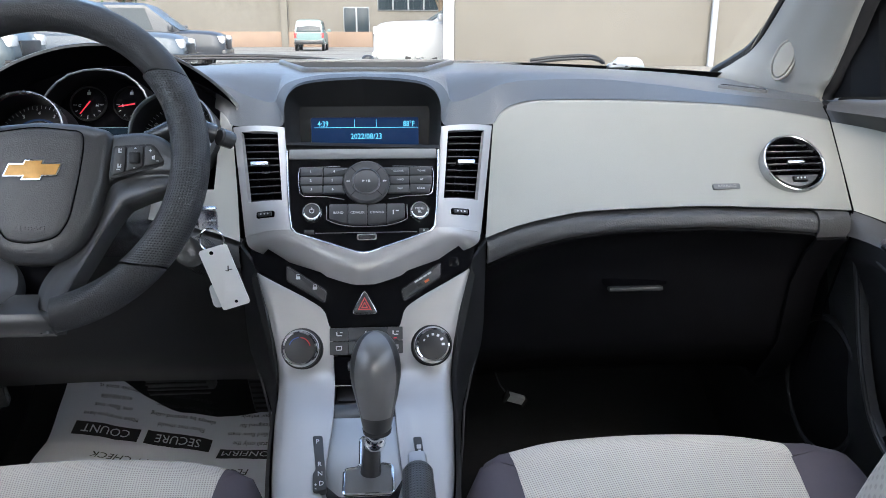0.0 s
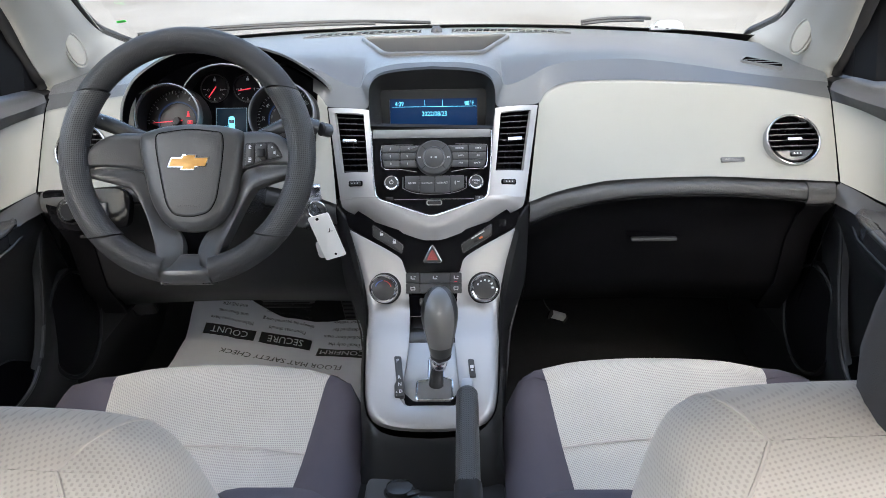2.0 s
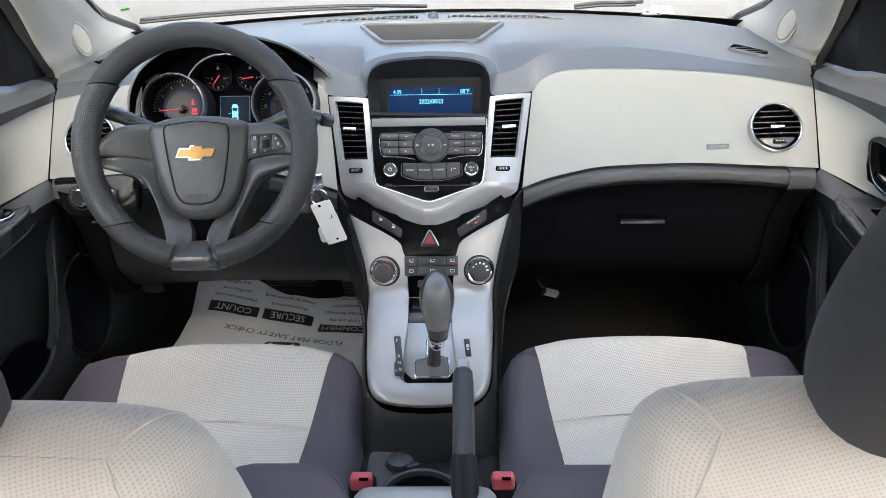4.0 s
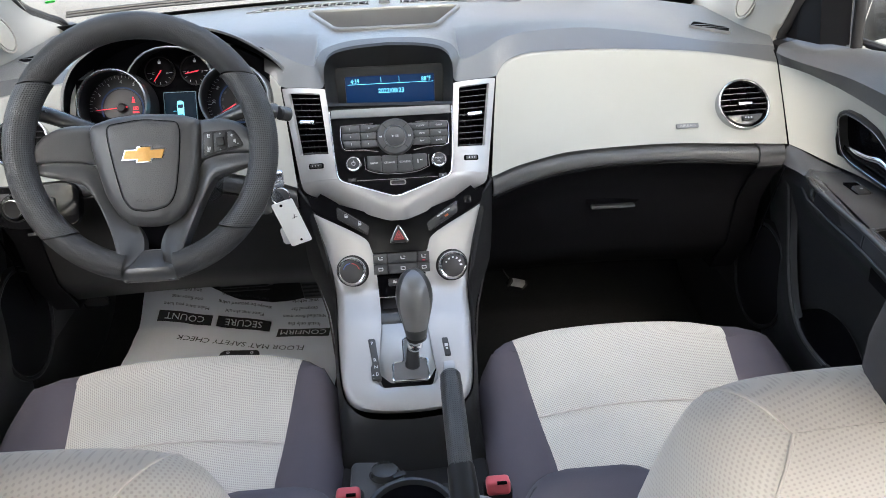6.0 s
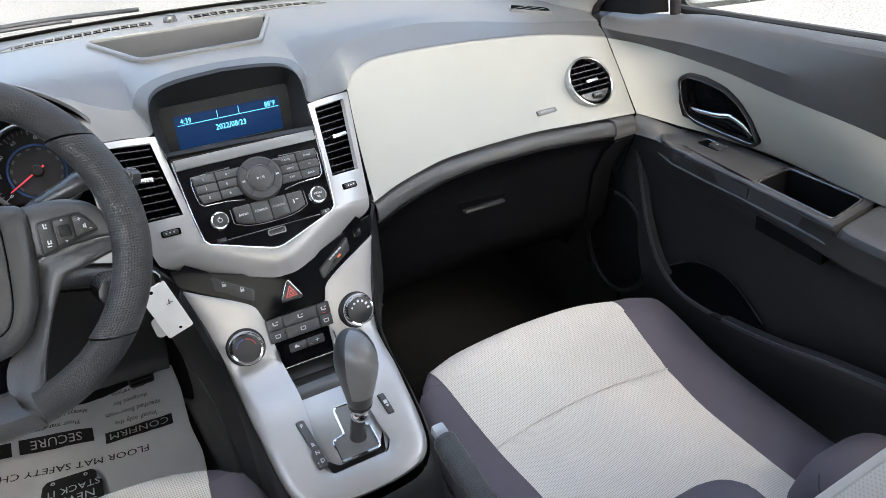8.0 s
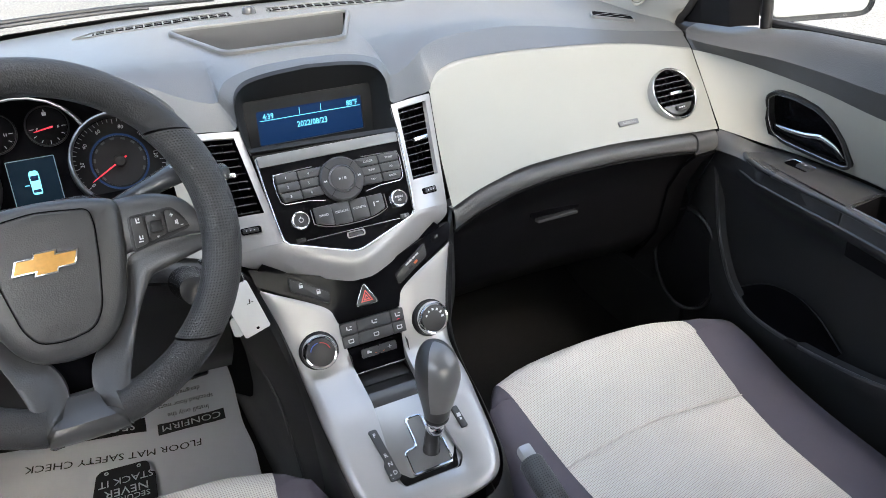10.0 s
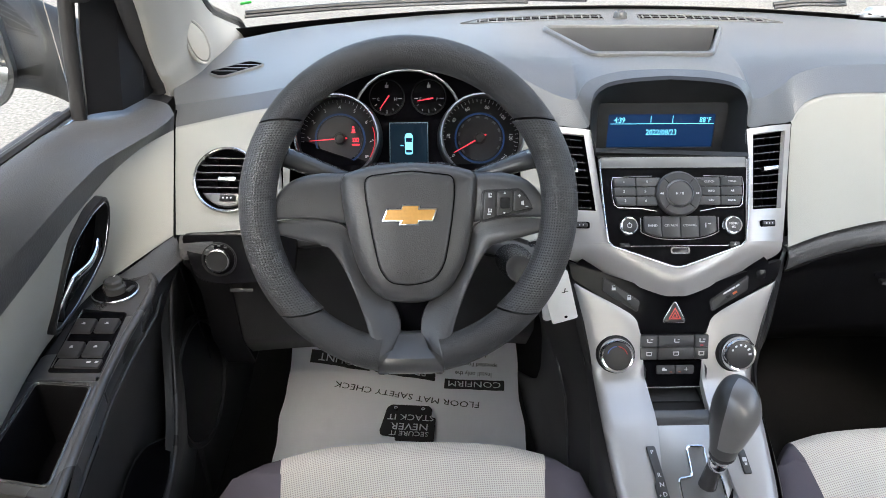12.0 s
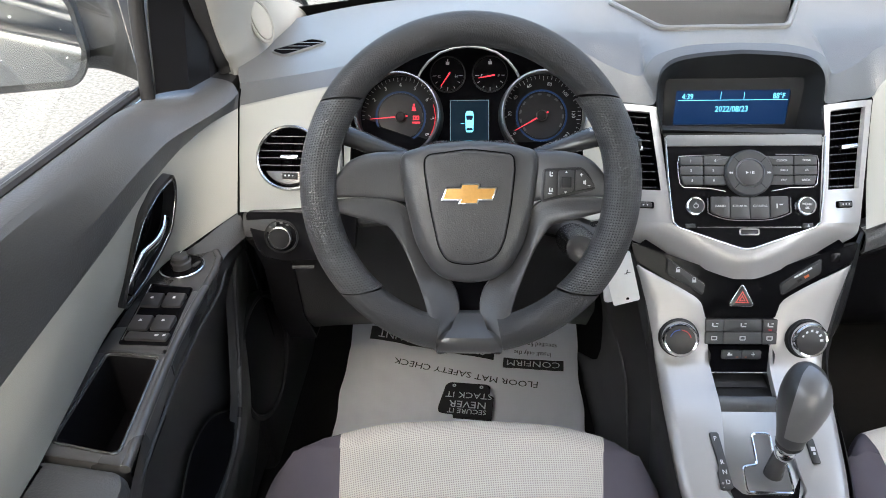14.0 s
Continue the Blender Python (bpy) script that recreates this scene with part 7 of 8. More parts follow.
# a loose white clip that hangs on its wire in the passenger footwell
clip = thing("wire_clip", "small pale grey plastic clip hanging on a thin wire", "clip", at=(0.25, 1.216, 0.408))
part("body", block((0.034, 0.012, 0.016), pose(0, 0, 0, 20, 22, 10), 0.003), mat("clip_grey", (0.4, 0.4, 0.41), 0.4), clip)
for k in (-1, 1):
    part("jaw", block((0.006, 0.014, 0.02), pose(0, 0, 0, 20, 22, 10) @ pose(0.018 * k, 0, -0.002), 0.002), BLACK_TRIM, clip)
part("wire", tube(spline([(-0.014, 0.003, 0.006), (-0.03, 0.016, 0.03), (-0.03, 0.05, 0.06), (0.0, 0.08, 0.16)], 5), 0.0014, 6), BUTTON, clip)

# ---- doors ----
def belt(y):
    return 0.959 + 0.055 * min(0.55, max(-0.1, 1.02 - y)) + 0.006 * max(0, 0.47 - y)


BORDER = [(1.031, 0.6485, 0.9165), (0.985, 0.674, 0.9125), (0.92, 0.691, 0.907), (0.86, 0.696, 0.9035), (0.8, 0.699, 0.899), (0.72, 0.703, 0.8885), (0.6, 0.711, 0.876), (0.5, 0.722, 0.86), (0.3, 0.73, 0.842), (0.0, 0.732, 0.834), (-0.35, 0.728, 0.83)]
FOOT = [(0.937, 0.641, 0.811), (0.914, 0.66, 0.805), (0.88, 0.691, 0.7935), (0.85, 0.711, 0.788), (0.8, 0.72, 0.787), (0.72, 0.7245, 0.787), (0.6, 0.713, 0.7865), (0.5, 0.704, 0.786), (0.3, 0.7, 0.784), (0.0, 0.698, 0.78), (-0.35, 0.692, 0.78)]


def door(s, driver):
    side = "driver" if driver else "passenger"
    ob = thing("door_1" if driver else "door_2", "closed " + side + " door, charcoal sill, pale panel and black armrest", "car door", kind="structure")
    bd = spline([V(x, y, z) for y, x, z in BORDER], 5)
    ft = spline([V(x, y, z) for y, x, z in FOOT], 5)
    S = lambda r: [V(s * p.x, p.y, p.z) for p in r]
    # sill
    def mix(p, xf, zf, dy, xb, zb):
        w = min(1.0, max(0.0, (1.034 - p.y) / 0.16))
        w = w * w * (3 - 2 * w)
        return V(xf + (xb - xf) * w, p.y + dy * (1 - w), zf + (zb - zf) * w)
    r0 = [mix(p, 0.745, 0.934, 0.06, 0.752, belt(p.y) - 0.012) for p in bd]
    r1 = [mix(p, 0.735, 0.94, 0.06, 0.746, belt(p.y) - 0.002) for p in bd]
    r2 = [mix(p, 0.715, 0.942, 0.055, 0.737, belt(p.y) - 0.001) for p in bd]
    r3 = [mix(p, 0.668, 0.94, 0.036, 0.717, belt(p.y) - 0.014) for p in bd]
    r4 = [mix(p, 0.6515, 0.931, 0.016, p.x - 0.001, p.z + (belt(p.y) - p.z) * 0.38) for p in bd]
    part("sill", loft(soften([S(r) for r in (r0, r1, r2, r3, r4)], 4) + [S(bd), S([V(p.x + 0.006, p.y, p.z - 0.008) for p in bd])]), DOOR_SILL, ob, "charcoal grained window sill with a crease along its inner edge", angle=17)
    part("belt_seal", tube(S([V(0.75, p.y, belt(p.y) + 0.001) for p in bd if p.y < 0.99]), 0.006, 8), RUBBER, ob, "black rubber belt seal")
    # pale panel
    rows = []
    for k in range(13):
        t = k / 12
        rows.append(S([a.lerp(b, t) + V(-0.005 * math.sin(math.pi * t) * max(0.0, min(1.0, (0.99 - a.y) / 0.1)), 0, 0) for a, b in zip(bd, ft)]))
    # opening for the handle
    bm = loft([S([V(p.x + 0.008, p.y, p.z + 0.002) for p in bd])] + soften(rows, 3) + [S([V(p.x + 0.01, p.y, p.z - 0.003) for p in ft])])
    # door handle: a black cup with a chrome lever
    hm = frame_at((s * 0.7035, 0.805, 0.846), (s * -0.17, 0, 1), (0.08, -s, 0))
    if s > 0:
        cup = [(-0.089, 0.0246), (-0.075, 0.0351), (-0.0424, 0.0351), (-0.0032, 0.0279), (0.024, 0.0121), (0.044, -0.0101), (0.0597, -0.0426), (0.0508, -0.0492), (-0.0025, -0.0461), (-0.0556, -0.0414), (-0.0772, -0.0333), (-0.0864, -0.0104)]
        run = ((-0.0792, -0.0229, -0.004), (-0.0522, -0.0222, -0.001), (-0.0199, -0.0195, 0.001), (0.0018, -0.015, 0.001), (0.011, -0.0156, 0.0), (0.0304, -0.0247, -0.002), (0.0441, -0.0389, -0.004))
        skirt = ((-0.074, -0.031), (-0.04, -0.038), (0.0, -0.0425), (0.032, -0.043), (0.046, -0.0445))
    else:
        cup = [(0.064, 0.0505), (0.0713, 0.0388), (0.0703, 0.0173), (0.0559, -0.0158), (0.0272, -0.029), (-0.0185, -0.0425), (-0.0588, -0.0449), (-0.0663, -0.0407), (-0.0502, -0.0136), (-0.0328, 0.0134), (-0.0093, 0.0372), (0.0306, 0.0497)]
        run = ((0.0578, -0.0004, -0.004), (0.0449, -0.0085, -0.001), (0.0216, -0.0125, 0.001), (-0.0064, -0.0095, 0.001), (-0.0171, -0.0119, 0.0), (-0.0327, -0.0254, -0.002), (-0.0445, -0.0385, -0.004))
        skirt = ((0.06, -0.009), (0.03, -0.024), (0.0, -0.034), (-0.03, -0.039), (-0.05, -0.041))
    cup = cup if s > 0 else cup[::-1]
    o = soft_poly(cup, 0.01, 4)
    inv = hm.inverted()
    for (x0, y0), (x1, y1) in zip(cup, cup[1:] + cup[:1]):
        near = [fc for fc in bm.faces if (inv @ fc.calc_center_median()).to_2d().length < 0.16]
        geom = set(near)
        for fc in near:
            geom.update(fc.edges)
            geom.update(fc.verts)
        d = hm.to_3x3() @ V(y1 - y0, x0 - x1, 0)
        bmesh.ops.bisect_plane(bm, geom=list(geom), plane_co=hm @ V(x0, y0, 0), plane_no=d.normalized())
    bmesh.ops.delete(bm, geom=[fc for fc in bm.faces if inside((inv @ fc.calc_center_median())[:2], cup)], context="FACES")
    part("vinyl_panel", bm, BEIGE, ob, "warm grey vinyl door panel", angle=60)
    hd = part("door_handle", ring(offset(o, -0.004), offset(o, 0.002), 0.004, hm, base=-0.012, crown=0.0015), BLACK, ob, "black handle cup with a chrome lever")
    cb = loft([[hm @ V(x, y, z) for x, y in offset(o, i)] for i, z in ((0.001, 0.003), (0.002, -0.01), (0.005, -0.02))], closed=True)
    cb.verts.ensure_lookup_table()
    cb.faces.new(cb.verts[-len(o):])
    part("handle_cup", cb, PIANO, hd)
    lev = spline([hm @ V(*q) for q in run], 5)
    part("lever", tube(lev, [0.002 + 0.0018 * math.sin(math.pi * i / (len(lev) - 1)) for i in range(len(lev))], 12, flat=1.3), CHROME, hd, "curved chrome lever")
    low = spline([hm @ V(x, y, -0.006) for x, y in skirt], 4)
    top = [lev[round(i * (len(lev) - 1) / (len(low) - 1))] for i in range(len(low))]
    part("lever_plate", solid(loft(soften([top, [(p + q) / 2 + hm.to_3x3() @ V(0, 0, 0.004) for p, q in zip(top, low)], low], 3)), 0.002), PIANO, hd, "gloss black face of the lever")
    part("cup_rim", tube([hm @ V(x, y, 0.0045) for x, y in offset(o, 0.002)], 0.0004, 6, closed=True), SATIN, hd)
    # armrest: top with a grab pocket
    zt = 0.783
    inn = 0.018 if s > 0 else 0.0

    def ax(x, y):
        """The armrest's inner edge lies a little further in on the passenger side."""
        return s * (x - inn * min(1.0, max(0.0, (0.712 - x) / 0.05)) * min(1.0, max(0.0, (0.9 - y) / 0.1)))
    A = Matrix.Translation((0, 0, 0))
    front = [(0.728, 0.893), (0.672, 0.9), (0.6565, 0.886), (0.6505, 0.84), (0.652, 0.76), (0.650, 0.69), (0.6475, 0.685), (0.728, 0.685)]
    fo = [(ax(x, y), y) for x, y in front]
    arm = part("armrest", prism(soft_poly(fo, 0.008, 4), zt, A, 0.006, base=zt - 0.028), ARMREST, ob, "satin black armrest with a grab pocket")
    po = soft_poly([(ax(x, y), y) for x, y in ((0.725, 0.6855), (0.6478, 0.6855), (0.632, 0.535), (0.716, 0.548))], 0.006, 4)
    pi = soft_poly([(ax(x, y), y) for x, y in ((0.712, 0.684), (0.657, 0.677), (0.645, 0.549), (0.709, 0.563))], 0.006, 4)
    part("pocket_frame", ring(po, pi, zt, A, base=zt - 0.028, crown=0.002), ARMREST, arm)
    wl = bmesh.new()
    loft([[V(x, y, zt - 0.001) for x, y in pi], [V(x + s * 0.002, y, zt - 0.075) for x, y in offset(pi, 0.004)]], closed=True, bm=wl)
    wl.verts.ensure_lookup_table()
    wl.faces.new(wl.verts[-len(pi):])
    # walls darkened by colour to hold the pocket's inner shade
    part("grab_pocket", wl, GLOVE_SKIN, arm, "deep grab pocket with its shade in the black")
    part("pocket_mat", prism(soft_poly([(ax(x, y), y) for x, y in ((0.698, 0.62), (0.66, 0.618), (0.652, 0.56), (0.698, 0.566))], 0.004), zt - 0.071, A, base=zt - 0.075), DASH_LOW, arm, "ribbed grey pocket mat")
    part("pocket_edge", tube([V(x, y, zt + 0.0006) for x, y in offset(pi, -0.0018)], 0.0018, 8, closed=True), EDGE_GLOSS, arm)
    # bright edge highlight strip is the rounded inner lip of the armrest
    part("armrest_lip", tube([V(ax(x, y), y, zt - 0.003) for x, y in ((0.662, 0.888), (0.653, 0.872), (0.6495, 0.84), (0.651, 0.76), (0.6485, 0.69), (0.64, 0.6), (0.633, 0.535))], 0.005, 10), ARMREST, arm)
    rear = soft_poly([(ax(x, y), y) for x, y in ((0.716, 0.545), (0.632, 0.532), (0.622, 0.515), (0.612, 0.3), (0.62, -0.1), (0.715, -0.12))], 0.015, 4)
    part("arm_pad", prism(rear, zt + 0.004, A, 0.014, base=zt - 0.03), DOOR_SILL, arm, "grained elbow pad")
    if driver:
        mk = frame_at((s * 0.6895, 0.846, zt + 0.0015), (0, 1, 0))
        kn = part("mirror_control", lathe([(0.0268, 0.0), (0.0268, 0.002), (0.0255, 0.003), (0.0248, 0.001)], mk, 40), SATIN, arm, "round mirror adjuster")
        part("control_dish", prism(disc(0.024, 36), 0.0015, mk), INSERT, kn)
        part("control_knob", lathe([(0.0, 0.017), (0.0085, 0.017), (0.0105, 0.015), (0.0105, 0.010), (0.0125, 0.0085), (0.0125, 0.0)], shift_in(mk, 0, 0, 0.001), 32), BLACK_TRIM, kn)
        bars("knob_mark", [(0, 0.006, 0.001, 0.003)], lift(mk, 0.0182), LEGEND, kn)
        part("control_toggle", block((0.005, 0.012, 0.003), shift_in(mk, 0.017, 0.003, 0.003) @ pose(0, 0, 0, 0, 0, -20), 0.001), BLACK_TRIM, kn)
        part("switch_well", prism(soft_poly([(-0.716, 0.812), (-0.662, 0.803), (-0.6545, 0.698), (-0.708, 0.7)], 0.003), zt + 0.001, A, base=zt - 0.004), INSERT, arm)
        part("well_rim", tube([V(x, y, zt + 0.0015) for x, y in ((-0.714, 0.809), (-0.71, 0.76), (-0.706, 0.705))], 0.0008, 6), SATIN, arm)
        for i, (y, dx) in enumerate(((0.775, 0.0), (0.733, 0.003))):
            part("switch_recess", prism(rrect(0.046, 0.014, 0.002, -0.687 + dx, y + 0.022), zt + 0.0015, A, base=zt - 0.003), VOID, arm)
            for k in (-1, 1):
                w = part("window_switch", block((0.0225, 0.022, 0.008), pose(-0.6865 + dx + 0.0125 * k, y, zt + 0.002, 8, 0, -3), 0.002), KNOB_FACE, arm, "window switch")
                bars("switch_mark", [(-0.6865 + dx + 0.0125 * k, y + 0.002, 0.0024, 0.0022), (-0.6865 + dx + 0.0125 * k, y + 0.0002, 0.0042, 0.0008)], Matrix.Translation((0, 0, zt + 0.0064)), LEGEND, w)
        lk = part("lock_switch", block((0.046, 0.013, 0.006), pose(-0.6805, 0.711, zt + 0.001, 0, 0, -3), 0.0015), KNOB_FACE, arm, "window lock switch")
        bars("switch_mark", [(-0.67, 0.711, 0.0042, 0.0028), (-0.662, 0.711, 0.0032, 0.0028)], Matrix.Translation((0, 0, zt + 0.0042)), LEGEND, lk)
    else:
        part("switch_recess", prism(rrect(0.022, 0.04, 0.002, 0.69, 0.81), zt + 0.0012, A, base=zt - 0.004), VOID, arm)
        w = part("window_switch", block((0.018, 0.022, 0.008), pose(0.69, 0.8, zt + 0.001, 8, 0, 0), 0.002), BUTTON, arm, "window switch")
        bars("switch_mark", [(0.69, 0.8, 0.004, 0.003)], Matrix.Translation((0, 0, zt + 0.0055)), LEGEND, w)
        part("recess_rim", tube([V(0.702, 0.79, zt + 0.0015), V(0.702, 0.831, zt + 0.0015), V(0.68, 0.831, zt + 0.0015)], 0.001, 6), SATIN, arm)
    # the corner in front of the armrest, under the pale panel
    rows = [[V(*p) for p in r] for r in (
        [(0.641, 0.937, 0.81), (0.66, 0.914, 0.8035), (0.683, 0.89, 0.7925), (0.705, 0.87, 0.784)],
        [(0.637, 0.934, 0.798), (0.647, 0.912, 0.793), (0.661, 0.894, 0.7865), (0.676, 0.874, 0.779)],
        [(0.6345, 0.931, 0.778), (0.6415, 0.912, 0.777), (0.6495, 0.894, 0.7745), (0.6535, 0.876, 0.770)])]
    rows = [spline(r, 4) for r in rows]
    part("corner_piece", loft(soften([S(r) for r in rows], 4)), DOOR_SILL, ob, angle=70)
    # lower panel, from under the armrest to the door foot
    ys = [0.985, 0.94, 0.9, 0.86, 0.8, 0.74, 0.68, 0.6, 0.5, 0.4, 0.2, -0.1, -0.35]
    ex = lambda y: 0.653 if y > 0.69 else (0.653 - 0.02 * (0.69 - y) / 0.155 if y > 0.535 else 0.62)
    ez = lambda y: abs(ax(ex(y), y))
    rows = [[V(ez(y) - (0.001 if y < 0.9 else 0.0), y, 0.774) for y in ys], [V(ez(y) - 0.001, y, 0.752) for y in ys], [V(ez(y) + 0.006, y, 0.735) for y in ys], [V(0.677, y, 0.69) for y in ys], [V(0.692, y, 0.62) for y in ys], [V(0.695, y, 0.54) for y in ys], [V(0.692, y, 0.44) for y in ys], [V(0.686, y, 0.32) for y in ys]]
    part("lower_panel", loft(soften([S(r) for r in rows], 3)), DOOR_LOW, ob, "dark grained lower door panel", angle=60)
    # a ridge runs down from the armrest and back along the map pocket; below and ahead of it the door falls away
    ridge = spline([(0.66, 0.944, 0.742), (0.668, 0.938, 0.69), (0.671, 0.924, 0.63), (0.67, 0.9, 0.58), (0.667, 0.87, 0.542), (0.664, 0.83, 0.517), (0.66, 0.78, 0.511), (0.656, 0.7, 0.517), (0.652, 0.6, 0.535), (0.65, 0.5, 0.56), (0.65, 0.3, 0.59), (0.65, 0.0, 0.6)], 5)
    rows = [[] for _ in range(7)]
    for k, q in enumerate(ridge):
        t = (ridge[min(k + 1, len(ridge) - 1)] - ridge[max(k - 1, 0)]).normalized()
        nrm = V(0, -t.z, t.y).normalized()
        for r, (d, dx) in zip(rows, ((-0.006, 0.012), (0.0, 0.0), (0.008, -0.003), (0.03, -0.003), (0.08, 0.006), (0.15, 0.016), (0.21, 0.03))):
            r.append(q + nrm * d + V(dx, 0, 0))
    part("map_pocket", loft(soften([S([V(q.x, min(q.y, 1.02), max(q.z, FLOOR + 0.02)) for q in r]) for r in rows], 3)), DOOR_LOW, ob, "black moulded map pocket below a rounded ridge", angle=70)
    # bead paler than the panel: the ridge's highlight is put into its colour
    part("pocket_lip", tube(S(ridge), 0.003, 8), ARMREST, ob)
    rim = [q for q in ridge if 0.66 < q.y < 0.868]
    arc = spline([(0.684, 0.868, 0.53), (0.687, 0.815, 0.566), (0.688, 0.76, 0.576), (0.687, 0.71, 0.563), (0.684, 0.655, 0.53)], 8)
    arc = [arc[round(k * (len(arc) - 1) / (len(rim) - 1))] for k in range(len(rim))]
    # black sheet across the pocket mouth: shade painted in, no real opening
    part("pocket_mouth", loft([S([q + V(0.003, 0, 0.001) for q in rim]), S([(a + b) / 2 + V(0.006, 0, -0.004) for a, b in zip(rim, arc)]), S(arc)]), VOID, ob, "black sheet holding the shade of the map pocket mouth")
    part("mouth_edge", tube(S(arc), 0.0012, 6), DOOR_LOW, ob)
    part("armrest_line", tube([V(ax(x, y), y, zt - 0.0275) for x, y in ((0.653, 0.885), (0.6455, 0.84), (0.6465, 0.76), (0.644, 0.69), (0.6355, 0.6), (0.6285, 0.54))], 0.0016, 6), DASH, arm)
    sp = frame_at((s * 0.66, 0.972, 0.54), (0, 0.12, 1), (s * 0.25, -s * 1.0, 0) if s > 0 else (0.25, 1.0, 0))
    spk = part("door_speaker", prism(disc(0.062, 40, ry=0.095), 0.004, sp, 0.003, base=-0.01), GLOVE_SKIN, ob, "oval speaker cover")
    part("speaker_rim", ring(disc(0.07, 40, ry=0.104), disc(0.063, 40, ry=0.096), 0.004, sp, base=-0.01, crown=0.002), BLACK, spk)
    # outer skin
    part("outer_skin", block((0.03, 1.5, 0.6), pose(s * 0.80, 0.35, 0.625), 0.01), bonnet_mat, ob)
    part("door_core", block((0.04, 1.4, 0.56), pose(s * 0.764, 0.345, 0.645), 0.004), BLACK, ob)
    part("outer_seal", tube(S([V(0.772, p.y, belt(p.y) - 0.008) for p in bd if p.y < 0.99]), 0.007, 8, flat=0.8), RUBBER, ob)
    # sail panel and window frame
    cols = [[(0.729, 0.972, 0.958), (0.72, 0.98, 1.05), (0.706, 0.985, 1.13)], [(0.712, 0.992, 0.955), (0.703, 1.0, 1.05), (0.692, 1.005, 1.12)], [(0.7, 1.005, 0.952), (0.693, 1.02, 1.04), (0.684, 1.02, 1.11)], [(0.691, 1.06, 0.948), (0.684, 1.065, 1.02), (0.678, 1.055, 1.08)], [(0.694, 1.12, 0.94), (0.688, 1.115, 1.0), (0.682, 1.09, 1.06)], [(0.706, 1.19, 0.93), (0.705, 1.16, 0.99), (0.7, 1.12, 1.05)]]
    bm = loft([[V(s * x, y, z) for x, y, z in c] for c in cols])
    part("sail_panel", solid(bm, 0.003), mat("sail_black", (0.006, 0.006, 0.007), 0.36, spec=0.22, vary=0.15), ob, "black faceted sail panel ahead of the window", angle=12)
    part("frame_post", tube([V(s * 0.737, 0.964, 0.955), V(s * 0.729, 0.972, 1.06), V(s * 0.70, 0.96, 1.2)], 0.009, 10), BLACK, ob)
    fr = spline([V(s * 0.71, 0.985, 1.11), V(s * 0.685, 0.83, 1.25), V(s * 0.64, 0.63, 1.37), V(s * 0.615, 0.4, 1.405), V(s * 0.61, -0.1, 1.41), V(s * 0.61, -0.45, 1.4)], 6)
    part("window_frame", tube(fr, 0.028, 10), BLACK, ob, "black upper window frame")
    part("rear_post", tube([V(s * 0.74, -0.38, 0.97), V(s * 0.61, -0.42, 1.41)], 0.05, 10), PILLAR, ob)
    ys = [0.985 - 1.34 * k / 10 for k in range(11)]
    g0 = [V(s * 0.752, y, belt(y) - 0.01) for y in ys]
    g1 = [V(s * 0.7, -0.355 + (y + 0.355) * 0.905, 1.22) for y in ys]
    g2 = [V(s * 0.64, -0.355 + (y + 0.355) * 0.74, 1.37) for y in ys]
    pane = part("pane", solid(loft([g0, g1, g2]), 0.003), GLASS, ob, "clear side window")
    pane.visible_shadow = False
    return ob


door(-1, True)
door(1, False)


